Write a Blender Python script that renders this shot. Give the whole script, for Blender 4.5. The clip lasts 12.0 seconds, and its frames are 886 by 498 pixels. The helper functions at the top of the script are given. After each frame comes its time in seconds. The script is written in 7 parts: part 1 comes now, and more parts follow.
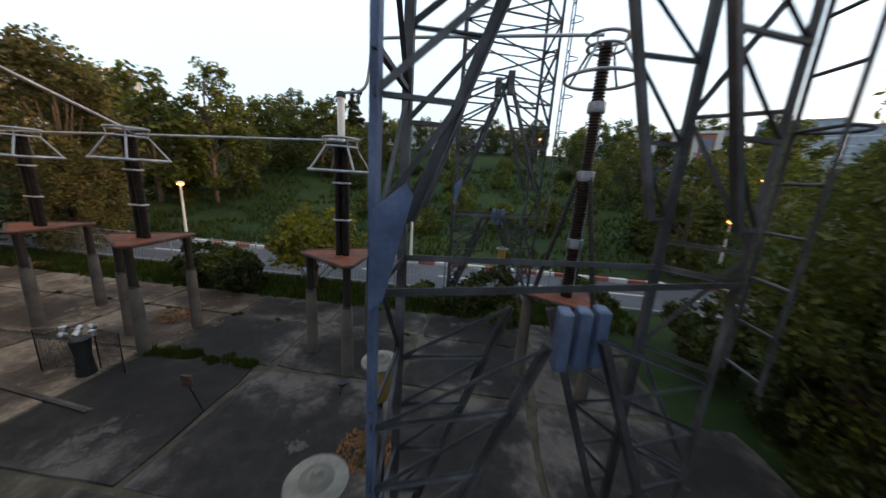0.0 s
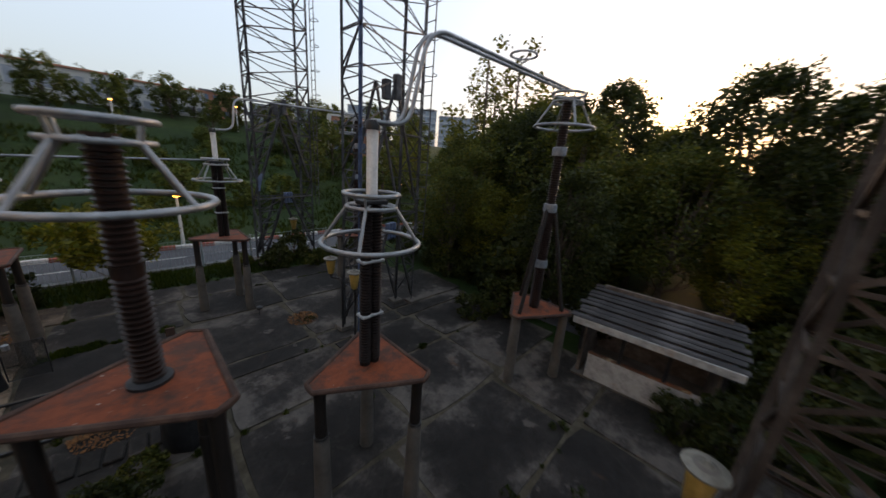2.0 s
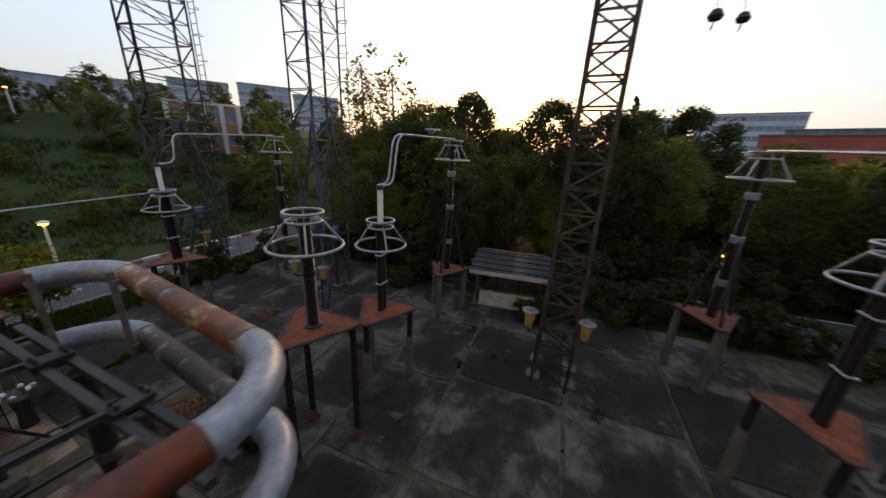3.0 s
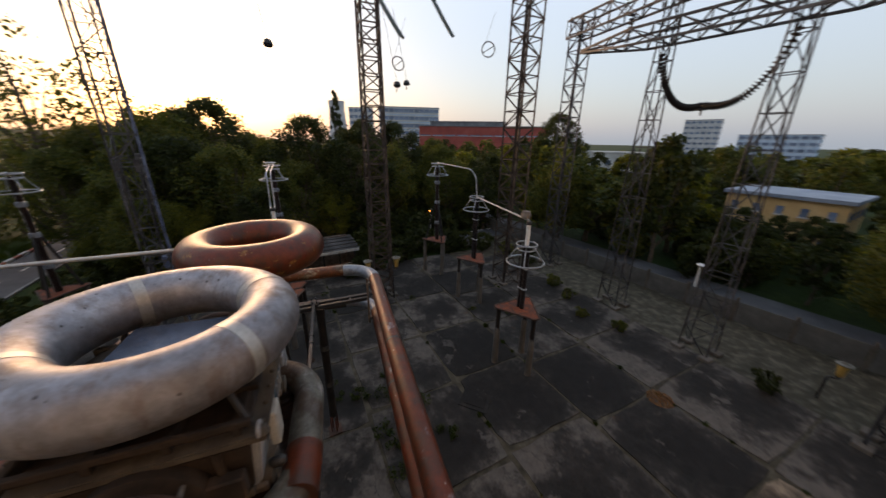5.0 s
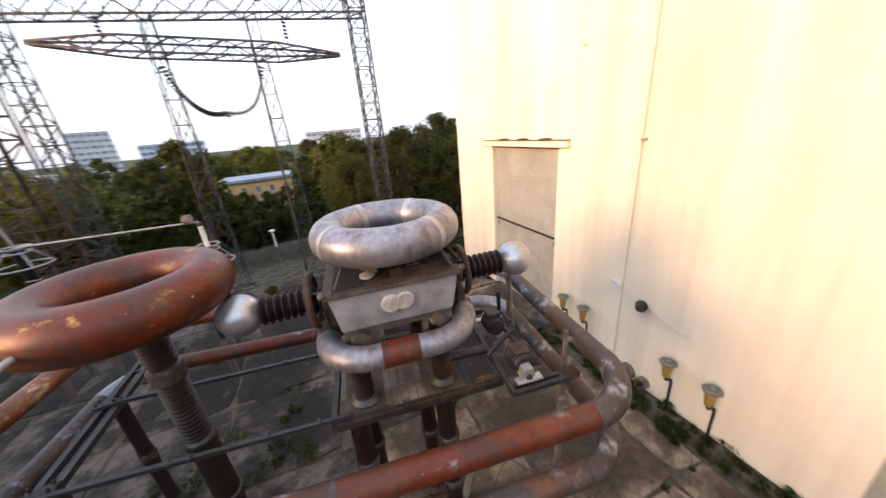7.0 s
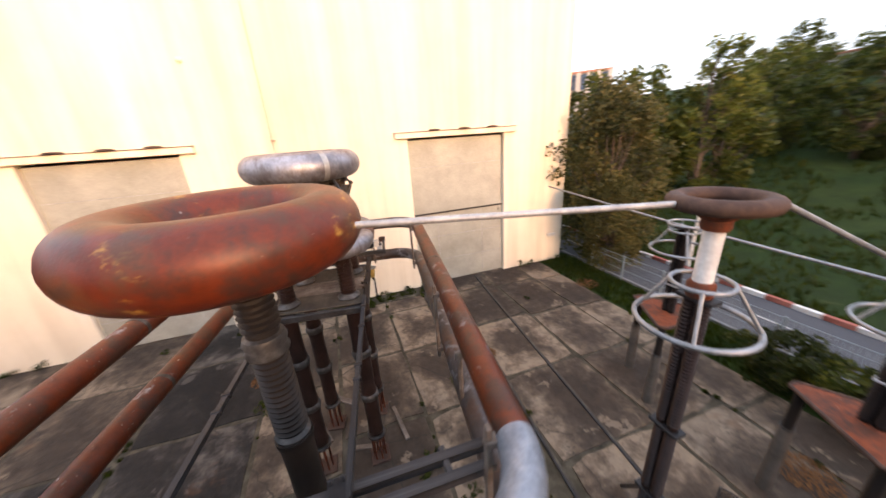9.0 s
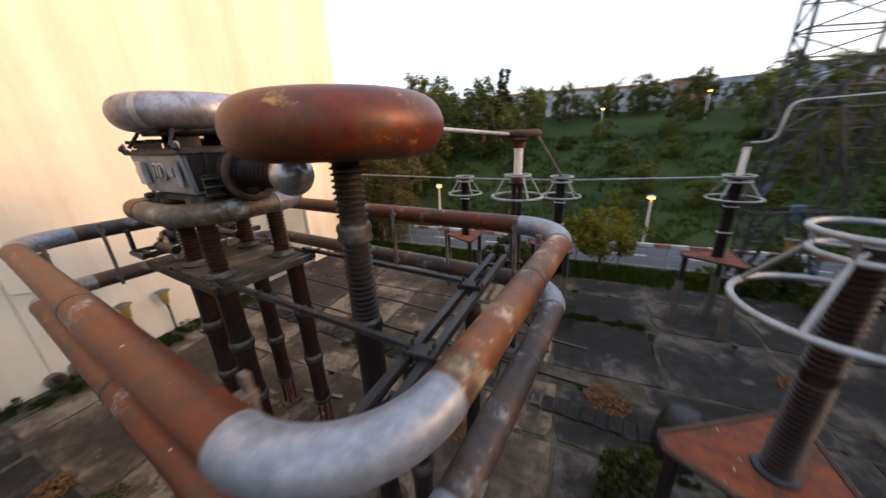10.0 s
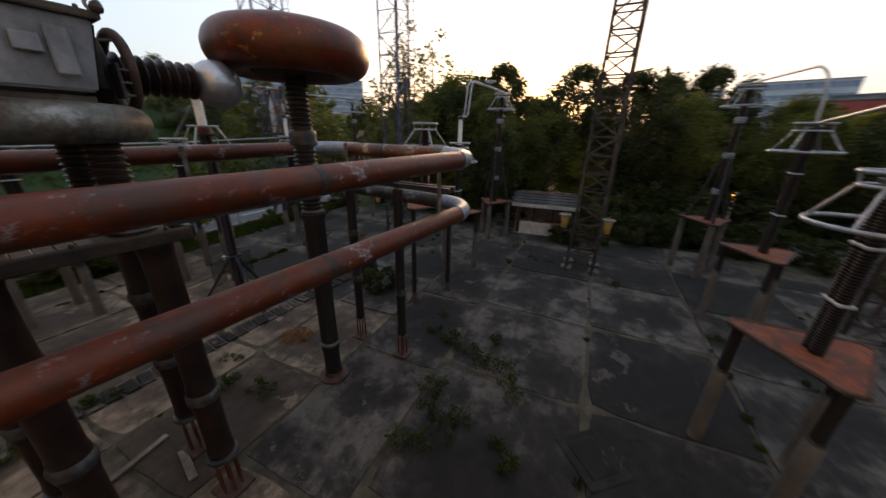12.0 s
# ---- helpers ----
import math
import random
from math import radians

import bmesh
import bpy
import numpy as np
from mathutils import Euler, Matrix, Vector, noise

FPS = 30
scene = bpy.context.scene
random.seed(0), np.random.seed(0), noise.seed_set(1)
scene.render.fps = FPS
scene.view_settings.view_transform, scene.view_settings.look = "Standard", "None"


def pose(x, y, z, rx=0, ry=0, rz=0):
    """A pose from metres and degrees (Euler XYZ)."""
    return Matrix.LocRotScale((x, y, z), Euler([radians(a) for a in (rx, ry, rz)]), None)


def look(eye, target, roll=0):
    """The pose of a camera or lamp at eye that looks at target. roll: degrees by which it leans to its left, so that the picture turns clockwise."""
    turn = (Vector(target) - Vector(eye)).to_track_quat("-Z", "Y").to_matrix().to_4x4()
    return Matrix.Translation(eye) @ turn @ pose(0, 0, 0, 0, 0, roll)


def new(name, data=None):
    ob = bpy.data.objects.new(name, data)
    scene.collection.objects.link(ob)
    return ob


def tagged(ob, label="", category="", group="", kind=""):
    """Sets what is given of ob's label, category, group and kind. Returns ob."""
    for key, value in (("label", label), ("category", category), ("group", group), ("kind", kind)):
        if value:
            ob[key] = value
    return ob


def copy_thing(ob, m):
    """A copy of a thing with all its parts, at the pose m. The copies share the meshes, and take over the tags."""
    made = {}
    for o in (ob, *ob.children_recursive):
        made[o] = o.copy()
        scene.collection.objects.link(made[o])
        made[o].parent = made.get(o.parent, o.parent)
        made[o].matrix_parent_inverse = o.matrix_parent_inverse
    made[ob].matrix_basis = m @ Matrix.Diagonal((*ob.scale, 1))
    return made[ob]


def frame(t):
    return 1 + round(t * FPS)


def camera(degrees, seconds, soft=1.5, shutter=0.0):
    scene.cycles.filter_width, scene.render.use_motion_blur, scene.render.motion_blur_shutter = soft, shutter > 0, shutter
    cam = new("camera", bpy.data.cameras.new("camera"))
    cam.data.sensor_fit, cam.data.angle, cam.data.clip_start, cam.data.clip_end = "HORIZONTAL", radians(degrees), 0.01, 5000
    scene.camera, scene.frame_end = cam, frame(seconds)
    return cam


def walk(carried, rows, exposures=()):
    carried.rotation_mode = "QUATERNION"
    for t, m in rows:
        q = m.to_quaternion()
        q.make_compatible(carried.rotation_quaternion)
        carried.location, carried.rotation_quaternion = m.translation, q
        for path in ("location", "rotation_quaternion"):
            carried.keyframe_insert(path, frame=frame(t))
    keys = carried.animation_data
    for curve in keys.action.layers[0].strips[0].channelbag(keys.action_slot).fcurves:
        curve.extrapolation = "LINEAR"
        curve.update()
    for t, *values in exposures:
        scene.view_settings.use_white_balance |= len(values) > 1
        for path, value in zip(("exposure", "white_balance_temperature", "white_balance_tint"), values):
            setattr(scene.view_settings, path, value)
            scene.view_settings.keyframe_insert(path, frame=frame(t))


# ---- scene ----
cam = camera(109.9, 12.0, shutter=0.3)
PATH = [
    (0, (0.69, 0.35, 4.165), (0.482, 2.287, 3.711), 3.7),
    (0.5, (0.196, -1.234, 4.311), (0.399, 0.691, 3.809), 3.8),
    (1, (-0.85, -2.757, 4.457), (-0.205, -0.934, 3.945), 4.1),
    (1.5, (-2.395, -4.171, 4.653), (-1.331, -2.551, 4.162), 4.6),
    (2, (-4.159, -5.13, 5.191), (-2.77, -3.795, 4.652), 4.5),
    (2.5, (-6.221, -5.714, 5.808), (-4.592, -4.704, 5.237), 3.7),
    (3, (-8.438, -5.82, 6.495), (-6.656, -5.153, 5.879), 2.7),
    (3.2, (-9.345, -5.694, 6.81), (-7.522, -5.173, 6.175), 2.6),
    (4.8, (-14.53, -2.763, 7.98), (-12.768, -3.445, 7.325), 1.7),
    (5, (-14.815, -2.18, 8.02), (-13.136, -3.043, 7.362), 0.9),
    (5.5, (-14.927, -0.394, 7.96), (-13.61, -1.745, 7.297), -0.6),
    (6, (-14.313, 1.294, 7.875), (-13.578, -0.438, 7.197), -2.4),
    (6.5, (-12.94, 2.671, 7.798), (-12.912, 0.796, 7.102), -4.4),
    (6.7, (-12.22, 3.094, 7.774), (-12.483, 1.241, 7.068), -4.9),
    (8.3, (-6.439, 1.953, 7.448), (-8.24, 1.469, 6.724), -4.6),
    (8.5, (-5.999, 1.335, 7.305), (-7.856, 1.13, 6.592), -4.4),
    (9, (-5.439, -0.645, 6.873), (-7.224, -0.059, 6.187), -3.9),
    (9.5, (-5.419, -2.623, 6.485), (-6.805, -1.356, 5.796), -3.6),
    (10, (-6.174, -4.552, 6.018), (-6.929, -2.825, 5.347), -2.3),
    (10.5, (-7.512, -6.032, 5.712), (-7.552, -4.151, 5.033), -0.9),
    (11, (-9.284, -6.809, 5.504), (-8.61, -5.06, 4.806), 0.2),
    (11.5, (-11.161, -6.83, 5.324), (-9.892, -5.456, 4.618), 1.0),
    (12, (-12.649, -5.992, 5.129), (-10.946, -5.222, 4.418), 1.2),
]
# seconds, stops, kelvin, tint
EXPOSURES = [(0, 1.25, 7150, 20), (1.0, 0.75, 7250, 22), (3.2, 0.72, 7400, 25), (5.0, 0.6, 7400, 25), (5.5, 0.8, 7350, 24), (6.0, 1.3, 7300, 25), (6.5, 1.75, 7400, 28), (8.5, 2.0, 7500, 31), (9.5, 1.9, 7500, 31), (10, 1.5, 7400, 28), (10.5, 1.15, 7300, 26), (11.5, 0.85, 7350, 25), (12, 0.8, 7350, 25)]
walk(cam, [(t, look(eye, target, roll)) for t, eye, target, roll in PATH], EXPOSURES)

# ---- world, sun, exposure ----
SUN_AZ, SUN_EL = 11.5, 8.5
world = bpy.data.worlds.new("dusk_sky")
scene.world = world
world.use_nodes = True
wn = world.node_tree
sky = wn.nodes.new("ShaderNodeTexSky")
sky.sky_type = "NISHITA"
sky.sun_disc = False
sky.sun_elevation = radians(SUN_EL)
sky.sun_rotation = radians(90 - SUN_AZ)
sky.air_density, sky.dust_density, sky.ozone_density = 1.5, 3.2, 3.5
wn.nodes["Background"].inputs["Strength"].default_value = 0.15
haze = wn.nodes.new("ShaderNodeMix")
haze.data_type = "RGBA"
up_dir = wn.nodes.new("ShaderNodeTexCoord")
up_z = wn.nodes.new("ShaderNodeSeparateXYZ")
height = wn.nodes.new("ShaderNodeMapRange")
height.inputs["From Min"].default_value, height.inputs["From Max"].default_value = 0.0, 0.45
height.inputs["To Min"].default_value, height.inputs["To Max"].default_value = 0.34, 0.58
wn.links.new(up_dir.outputs["Generated"], up_z.inputs[0])
wn.links.new(up_z.outputs["Z"], height.inputs["Value"])
wn.links.new(height.outputs["Result"], haze.inputs[0])
haze.inputs[7].default_value = (4.15, 5.6, 6.8, 1.0)
wn.links.new(sky.outputs["Color"], haze.inputs[6])
wn.links.new(haze.outputs[2], wn.nodes["Background"].inputs["Color"])
sun_data = bpy.data.lights.new("low_sun", "SUN")
sun_data.energy, sun_data.angle, sun_data.color = 2.2, radians(26.0), (1.0, 0.66, 0.36)
sun = new("low_sun", sun_data)
saz, sel = radians(SUN_AZ), radians(SUN_EL)
sun.matrix_world = look((60 * math.cos(saz), 60 * math.sin(saz), 60 * math.tan(sel)), (0, 0, 0))
tagged(sun, "low warm evening sun behind the trees", "sun", kind="structure")

# ---- materials ----
def node_mat(name, rough=0.8, metal=0.0, spec=0.4):
    m = bpy.data.materials.new(name)
    m.use_nodes = True
    t = m.node_tree
    b = t.nodes["Principled BSDF"]
    b.inputs["Roughness"].default_value = rough
    b.inputs["Metallic"].default_value = metal
    b.inputs["Specular IOR Level"].default_value = spec
    return m, t, b


def noise_of(t, scale, detail=6.0, rough=0.6, coords="Object", stretch=None):
    n = t.nodes.new("ShaderNodeTexNoise")
    n.inputs["Scale"].default_value, n.inputs["Detail"].default_value, n.inputs["Roughness"].default_value = scale, detail, rough
    tc = t.nodes.new("ShaderNodeTexCoord") if coords == "Object" else t.nodes.new("ShaderNodeNewGeometry")
    out = tc.outputs["Object"] if coords == "Object" else tc.outputs["Position"]
    if stretch:
        mp = t.nodes.new("ShaderNodeMapping")
        mp.inputs["Scale"].default_value = stretch
        t.links.new(out, mp.inputs["Vector"])
        out = mp.outputs["Vector"]
    t.links.new(out, n.inputs["Vector"])
    return n.outputs["Fac"], out


def ramp(t, fac, *stops):
    r = t.nodes.new("ShaderNodeValToRGB")
    e = r.color_ramp.elements
    while len(e) < len(stops):
        e.new(0.5)
    for k, (p, c) in zip(e, stops):
        k.position, k.color = p, (*c, 1.0) if not isinstance(c, float) else (c, c, c, 1.0)
    t.links.new(fac, r.inputs["Fac"])
    return r.outputs["Color"]


def mixed(t, fac, a, b, mode="MIX"):
    n = t.nodes.new("ShaderNodeMix")
    n.data_type, n.blend_type = "RGBA", mode
    for sock, v in ((n.inputs[0], fac), (n.inputs[6], a), (n.inputs[7], b)):
        if isinstance(v, (int, float)):
            sock.default_value = v
        elif isinstance(v, tuple):
            sock.default_value = (*v, 1.0)
        else:
            t.links.new(v, sock)
    return n.outputs[2]


def bumped(t, b, height, strength=0.3, dist=0.02):
    n = t.nodes.new("ShaderNodeBump")
    n.inputs["Strength"].default_value, n.inputs["Distance"].default_value = strength, dist
    t.links.new(height, n.inputs["Height"])
    t.links.new(n.outputs["Normal"], b.inputs["Normal"])


def random_of(t):
    return t.nodes.new("ShaderNodeObjectInfo").outputs["Random"]


def island_of(t):
    return t.nodes.new("ShaderNodeNewGeometry").outputs["Random Per Island"]


def mottled(name, dark, mid, light, scale=2.0, rough=0.8, metal=0.0, spec=0.35, bump=0.25, fine=30.0, coords="Object", spread=0.0, stretch=None):
    """A surface with stains at one scale, grain at another and relief."""
    m, t, b = node_mat(name, rough, metal, spec)
    f, _ = noise_of(t, scale, 8, 0.62, coords, stretch)
    g, _ = noise_of(t, fine, 4, 0.7, coords)
    c = ramp(t, f, (0.3, dark), (0.5, mid), (0.7, light))
    c = mixed(t, 0.35, c, ramp(t, g, (0.25, (0.25, 0.25, 0.25)), (0.75, (1.0, 1.0, 1.0))), "MULTIPLY")
    if spread:
        c = mixed(t, spread, c, ramp(t, random_of(t), (0.0, (0.45, 0.45, 0.45)), (1.0, (1.3, 1.3, 1.3))), "MULTIPLY")
    t.links.new(c, b.inputs["Base Color"])
    bumped(t, b, g, bump, 0.01)
    return m


def concrete_mat(name, dark, mid, light):
    """Slabs stained dark in the middle, drier and paler along their broken edges, with patches and cracks."""
    m, t, b = node_mat(name, 0.9, 0, 0.3)
    f, _ = noise_of(t, 0.5, 9, 0.6, "World")
    g, _ = noise_of(t, 2.7, 9, 0.7, "World")
    h, pos = noise_of(t, 38, 3, 0.7, "World")
    gen = t.nodes.new("ShaderNodeTexCoord").outputs["Generated"]
    off = t.nodes.new("ShaderNodeVectorMath")
    off.operation = "SUBTRACT"
    off.inputs[1].default_value = (0.5, 0.5, 0.5)
    t.links.new(gen, off.inputs[0])
    ab = t.nodes.new("ShaderNodeVectorMath")
    ab.operation = "ABSOLUTE"
    t.links.new(off.outputs[0], ab.inputs[0])
    sx = t.nodes.new("ShaderNodeSeparateXYZ")
    t.links.new(ab.outputs[0], sx.inputs[0])
    def calc(op, a, c):
        n = t.nodes.new("ShaderNodeMath")
        n.operation = op
        for sock, v in zip(n.inputs, (a, c)):
            if isinstance(v, float):
                sock.default_value = v
            else:
                t.links.new(v, sock)
        return n.outputs[0]
    edge = calc("ADD", calc("MULTIPLY", calc("MAXIMUM", sx.outputs["X"], sx.outputs["Y"]), 0.46), 0.2)
    edge = calc("ADD", edge, calc("MULTIPLY", calc("SUBTRACT", f, 0.5), 1.15))
    edge = calc("ADD", edge, calc("MULTIPLY", calc("SUBTRACT", random_of(t), 0.5), 0.16))
    edge = calc("ADD", edge, calc("MULTIPLY", calc("SUBTRACT", g, 0.5), 0.28))
    c = ramp(t, edge, (0.24, dark), (0.34, tuple(0.55 * d + 0.45 * k for d, k in zip(dark, mid))), (0.40, mid), (0.51, light))
    c = mixed(t, 0.8, c, ramp(t, g, (0.3, (0.5, 0.48, 0.46)), (0.52, (1.0, 1.0, 1.0)), (0.72, (1.4, 1.38, 1.34))), "MULTIPLY")
    pale, _ = noise_of(t, 0.9, 10, 0.7, "World")
    c = mixed(t, ramp(t, pale, (0.6, 0.0), (0.635, 0.7)), c, tuple(v * 1.15 for v in light))
    scuff, _ = noise_of(t, 1.6, 10, 0.8, "World", (0.35, 2.2, 1.0))
    c = mixed(t, ramp(t, scuff, (0.64, 0.0), (0.7, 0.55)), c, tuple(v * 1.25 for v in light))
    rusty, _ = noise_of(t, 0.75, 6, 0.6, "World", (1.3, 0.8, 1.0))
    c = mixed(t, ramp(t, rusty, (0.66, 0.0), (0.76, 0.55)), c, (0.11, 0.05, 0.022))
    v = t.nodes.new("ShaderNodeTexVoronoi")
    v.feature = "DISTANCE_TO_EDGE"
    v.inputs["Scale"].default_value = 0.42
    warp = t.nodes.new("ShaderNodeVectorMath")
    warp.operation = "MULTIPLY_ADD"
    t.links.new(g, warp.inputs[0])
    warp.inputs[1].default_value = (1.1, 1.1, 1.1)
    t.links.new(pos, warp.inputs[2])
    t.links.new(warp.outputs[0], v.inputs["Vector"])
    crack = ramp(t, v.outputs["Distance"], (0.0, 0.85), (0.009, 0.0))
    c = mixed(t, crack, c, (0.02, 0.019, 0.015))
    c = mixed(t, 0.32, c, ramp(t, random_of(t), (0.0, (0.6, 0.58, 0.57)), (0.5, (0.95, 0.95, 0.95)), (1.0, (1.35, 1.3, 1.24))), "MULTIPLY")
    t.links.new(c, b.inputs["Base Color"])
    bumped(t, b, mixed(t, 0.4, g, h), 0.6, 0.035)
    return m


def rust_mat(name, base, rust, bare, share, rough=0.62, metal=0.15, drops=True):
    """Primer paint weathered to orange rust and bare metal, with small pale droppings."""
    m, t, b = node_mat(name, rough, metal, 0.35)
    f, pos = noise_of(t, 1.6, 9, 0.66)
    g, _ = noise_of(t, 5.0, 9, 0.75)
    h, _ = noise_of(t, 45, 3, 0.6)
    dark = tuple(v * 0.5 for v in base)
    c = ramp(t, g, (0.3, dark), (0.55, base), (0.8, tuple(min(1, v * 1.25) for v in base)))
    c = mixed(t, ramp(t, f, (share, 0.0), (share + 0.12, 0.85)), c, rust)
    f2, _ = noise_of(t, 2.3, 9, 0.7, "Object", (1.0, 1.0, 1.7))
    c = mixed(t, ramp(t, f2, (share + 0.05, 0.0), (share + 0.13, 0.9)), c, bare)
    if drops:
        d = t.nodes.new("ShaderNodeTexVoronoi")
        d.inputs["Scale"].default_value = 5.0
        t.links.new(pos, d.inputs["Vector"])
        few, _ = noise_of(t, 1.1, 3, 0.5)
        few = ramp(t, few, (0.5, 0.0), (0.56, 1.0))
        c = mixed(t, mixed(t, 1.0, ramp(t, d.outputs["Distance"], (0.04, 0.85), (0.08, 0.0)), few, "MULTIPLY"), c, (0.6, 0.58, 0.54))
        e = t.nodes.new("ShaderNodeTexVoronoi")
        e.inputs["Scale"].default_value = 13.0
        t.links.new(pos, e.inputs["Vector"])
        c = mixed(t, mixed(t, 1.0, ramp(t, e.outputs["Distance"], (0.05, 0.5), (0.1, 0.0)), few, "MULTIPLY"), c, (0.45, 0.43, 0.4))
        soot, _ = noise_of(t, 3.2, 8, 0.72)
        c = mixed(t, ramp(t, soot, (0.44, 0.0), (0.6, 0.78)), c, (0.028, 0.02, 0.016))
    t.links.new(c, b.inputs["Base Color"])
    bumped(t, b, mixed(t, 0.4, g, h), 0.35, 0.012)
    return m


def leaf_mat(name, dark, mid, light):
    m, t, b = node_mat(name, 0.6, 0, 0.3)
    c = ramp(t, island_of(t), (0.0, dark), (0.5, mid), (1.0, light))
    f, _ = noise_of(t, 0.35, 3, 0.5, "World")
    c = mixed(t, 0.8, c, ramp(t, f, (0.35, (0.55, 0.6, 0.55)), (0.65, (1.25, 1.15, 0.95))), "MULTIPLY")
    c = mixed(t, 0.5, c, ramp(t, random_of(t), (0.0, (0.7, 0.75, 0.7)), (1.0, (1.25, 1.15, 0.9))), "MULTIPLY")
    t.links.new(c, b.inputs["Base Color"])
    tr = t.nodes.new("ShaderNodeBsdfTranslucent")
    t.links.new(c, tr.inputs["Color"])
    mx = t.nodes.new("ShaderNodeMixShader")
    mx.inputs[0].default_value = 0.5
    t.links.new(b.outputs[0], mx.inputs[1])
    t.links.new(tr.outputs[0], mx.inputs[2])
    t.links.new(mx.outputs[0], t.nodes["Material Output"].inputs["Surface"])
    return m


def glow_mat(name, color, strength):
    m = bpy.data.materials.new(name)
    m.use_nodes = True
    b = m.node_tree.nodes["Principled BSDF"]
    b.inputs["Emission Color"].default_value = (*color, 1)
    b.inputs["Emission Strength"].default_value = strength
    b.inputs["Base Color"].default_value = (*color, 1)
    return m


# slab colours hold the light: dark for tree shade, paler warm for wall bounce
M_SLAB = concrete_mat("shaded_yard_concrete", (0.0098, 0.0081, 0.0071), (0.0222, 0.0187, 0.0164), (0.075, 0.0645, 0.0565))
M_SLAB_LIT = concrete_mat("hall_lit_concrete", (0.0409, 0.0291, 0.0212), (0.0867, 0.0631, 0.0448), (0.1777, 0.1344, 0.0964))
M_POST = mottled("concrete_post", (0.05, 0.043, 0.036), (0.09, 0.078, 0.067), (0.15, 0.134, 0.117), 1.5, 0.92, fine=60)
M_ASPHALT = mottled("asphalt", (0.04, 0.043, 0.05), (0.06, 0.065, 0.075), (0.085, 0.09, 0.098), 0.5, 0.85, coords="World", fine=80)
M_STEEL = mottled("painted_tower_steel", (0.03, 0.028, 0.028), (0.06, 0.06, 0.065), (0.12, 0.12, 0.13), 2.5, 0.6, 0.35, spread=0.5, coords="World")
M_STEEL_BLUE = mottled("bluish_tower_steel", (0.04, 0.06, 0.11), (0.085, 0.12, 0.205), (0.16, 0.205, 0.31), 2.0, 0.55, 0.3, spread=0.4, coords="World")
M_STEEL_RUST = mottled("rusty_tower_steel", (0.028, 0.02, 0.016), (0.06, 0.044, 0.036), (0.12, 0.095, 0.08), 2.5, 0.75, 0.25, spread=0.5, coords="World")
M_GALV = mottled("galvanised_tube", (0.164, 0.1763, 0.1886), (0.2706, 0.287, 0.3034), (0.3854, 0.3936, 0.41), 4.0, 0.45, 0.55)
M_GALV_DULL = mottled("dull_zinc", (0.22, 0.23, 0.24), (0.36, 0.37, 0.38), (0.5, 0.5, 0.5), 3.0, 0.5, 0.4)
def silver_mat(name):
    """Dull aluminium skin with grime streaks, faint seams of dirt and dark pits."""
    m, t, b = node_mat(name, 0.42, 0.6, 0.4)
    f, pos = noise_of(t, 1.7, 9, 0.65)
    g, _ = noise_of(t, 9.0, 8, 0.75)
    c = ramp(t, f, (0.3, (0.12, 0.122, 0.138)), (0.5, (0.215, 0.22, 0.25)), (0.7, (0.34, 0.345, 0.38)))
    c = mixed(t, 0.7, c, ramp(t, g, (0.3, (0.55, 0.53, 0.52)), (0.6, (1.1, 1.1, 1.1))), "MULTIPLY")
    st_, _ = noise_of(t, 4.0, 7, 0.7, "Object", (1.0, 1.0, 0.25))
    c = mixed(t, ramp(t, st_, (0.5, 0.0), (0.66, 0.7)), c, (0.10, 0.062, 0.042))
    v = t.nodes.new("ShaderNodeTexVoronoi")
    v.inputs["Scale"].default_value = 9.0
    t.links.new(pos, v.inputs["Vector"])
    some, _ = noise_of(t, 2.0, 3, 0.5)
    pits = mixed(t, 1.0, ramp(t, v.outputs["Distance"], (0.07, 0.9), (0.13, 0.0)), ramp(t, some, (0.5, 0.0), (0.56, 1.0)), "MULTIPLY")
    c = mixed(t, pits, c, (0.03, 0.028, 0.028))
    t.links.new(c, b.inputs["Base Color"])
    t.links.new(ramp(t, g, (0.3, 0.55), (0.7, 0.36)), b.inputs["Roughness"])
    bumped(t, b, g, 0.15, 0.01)
    return m


M_SILVER = silver_mat("aluminium_skin")
M_CHROME = mottled("polished_sphere", (0.285, 0.2945, 0.3135), (0.399, 0.4085, 0.4275), (0.5225, 0.532, 0.551), 3.0, 0.34, 0.75, fine=20)
M_COLLAR = mottled("dark_zinc_collar", (0.025, 0.024, 0.024), (0.055, 0.053, 0.052), (0.13, 0.128, 0.128), 5.0, 0.5, 0.4)
M_STRAP = mottled("bright_strap", (0.2772, 0.2772, 0.2722), (0.3528, 0.3528, 0.3427), (0.4032, 0.4032, 0.3931), 6.0, 0.4, 0.5)
M_PORC = mottled("brown_porcelain", (0.012, 0.007, 0.006), (0.021, 0.011, 0.009), (0.036, 0.02, 0.017), 3.0, 0.42, 0.0, 0.22)
M_PORC_TWIN = mottled("dark_brown_glaze", (0.007, 0.004, 0.004), (0.012, 0.007, 0.006), (0.022, 0.013, 0.011), 3.0, 0.6, 0.0, 0.2)
M_PORC_DARK = mottled("dusty_dark_porcelain", (0.0083, 0.0064, 0.0056), (0.015, 0.0116, 0.0101), (0.027, 0.021, 0.018), 2.0, 0.55, 0.0, 0.3)
M_WHITE = mottled("white_ceramic", (0.55, 0.54, 0.52), (0.72, 0.71, 0.69), (0.82, 0.81, 0.79), 4.0, 0.35)
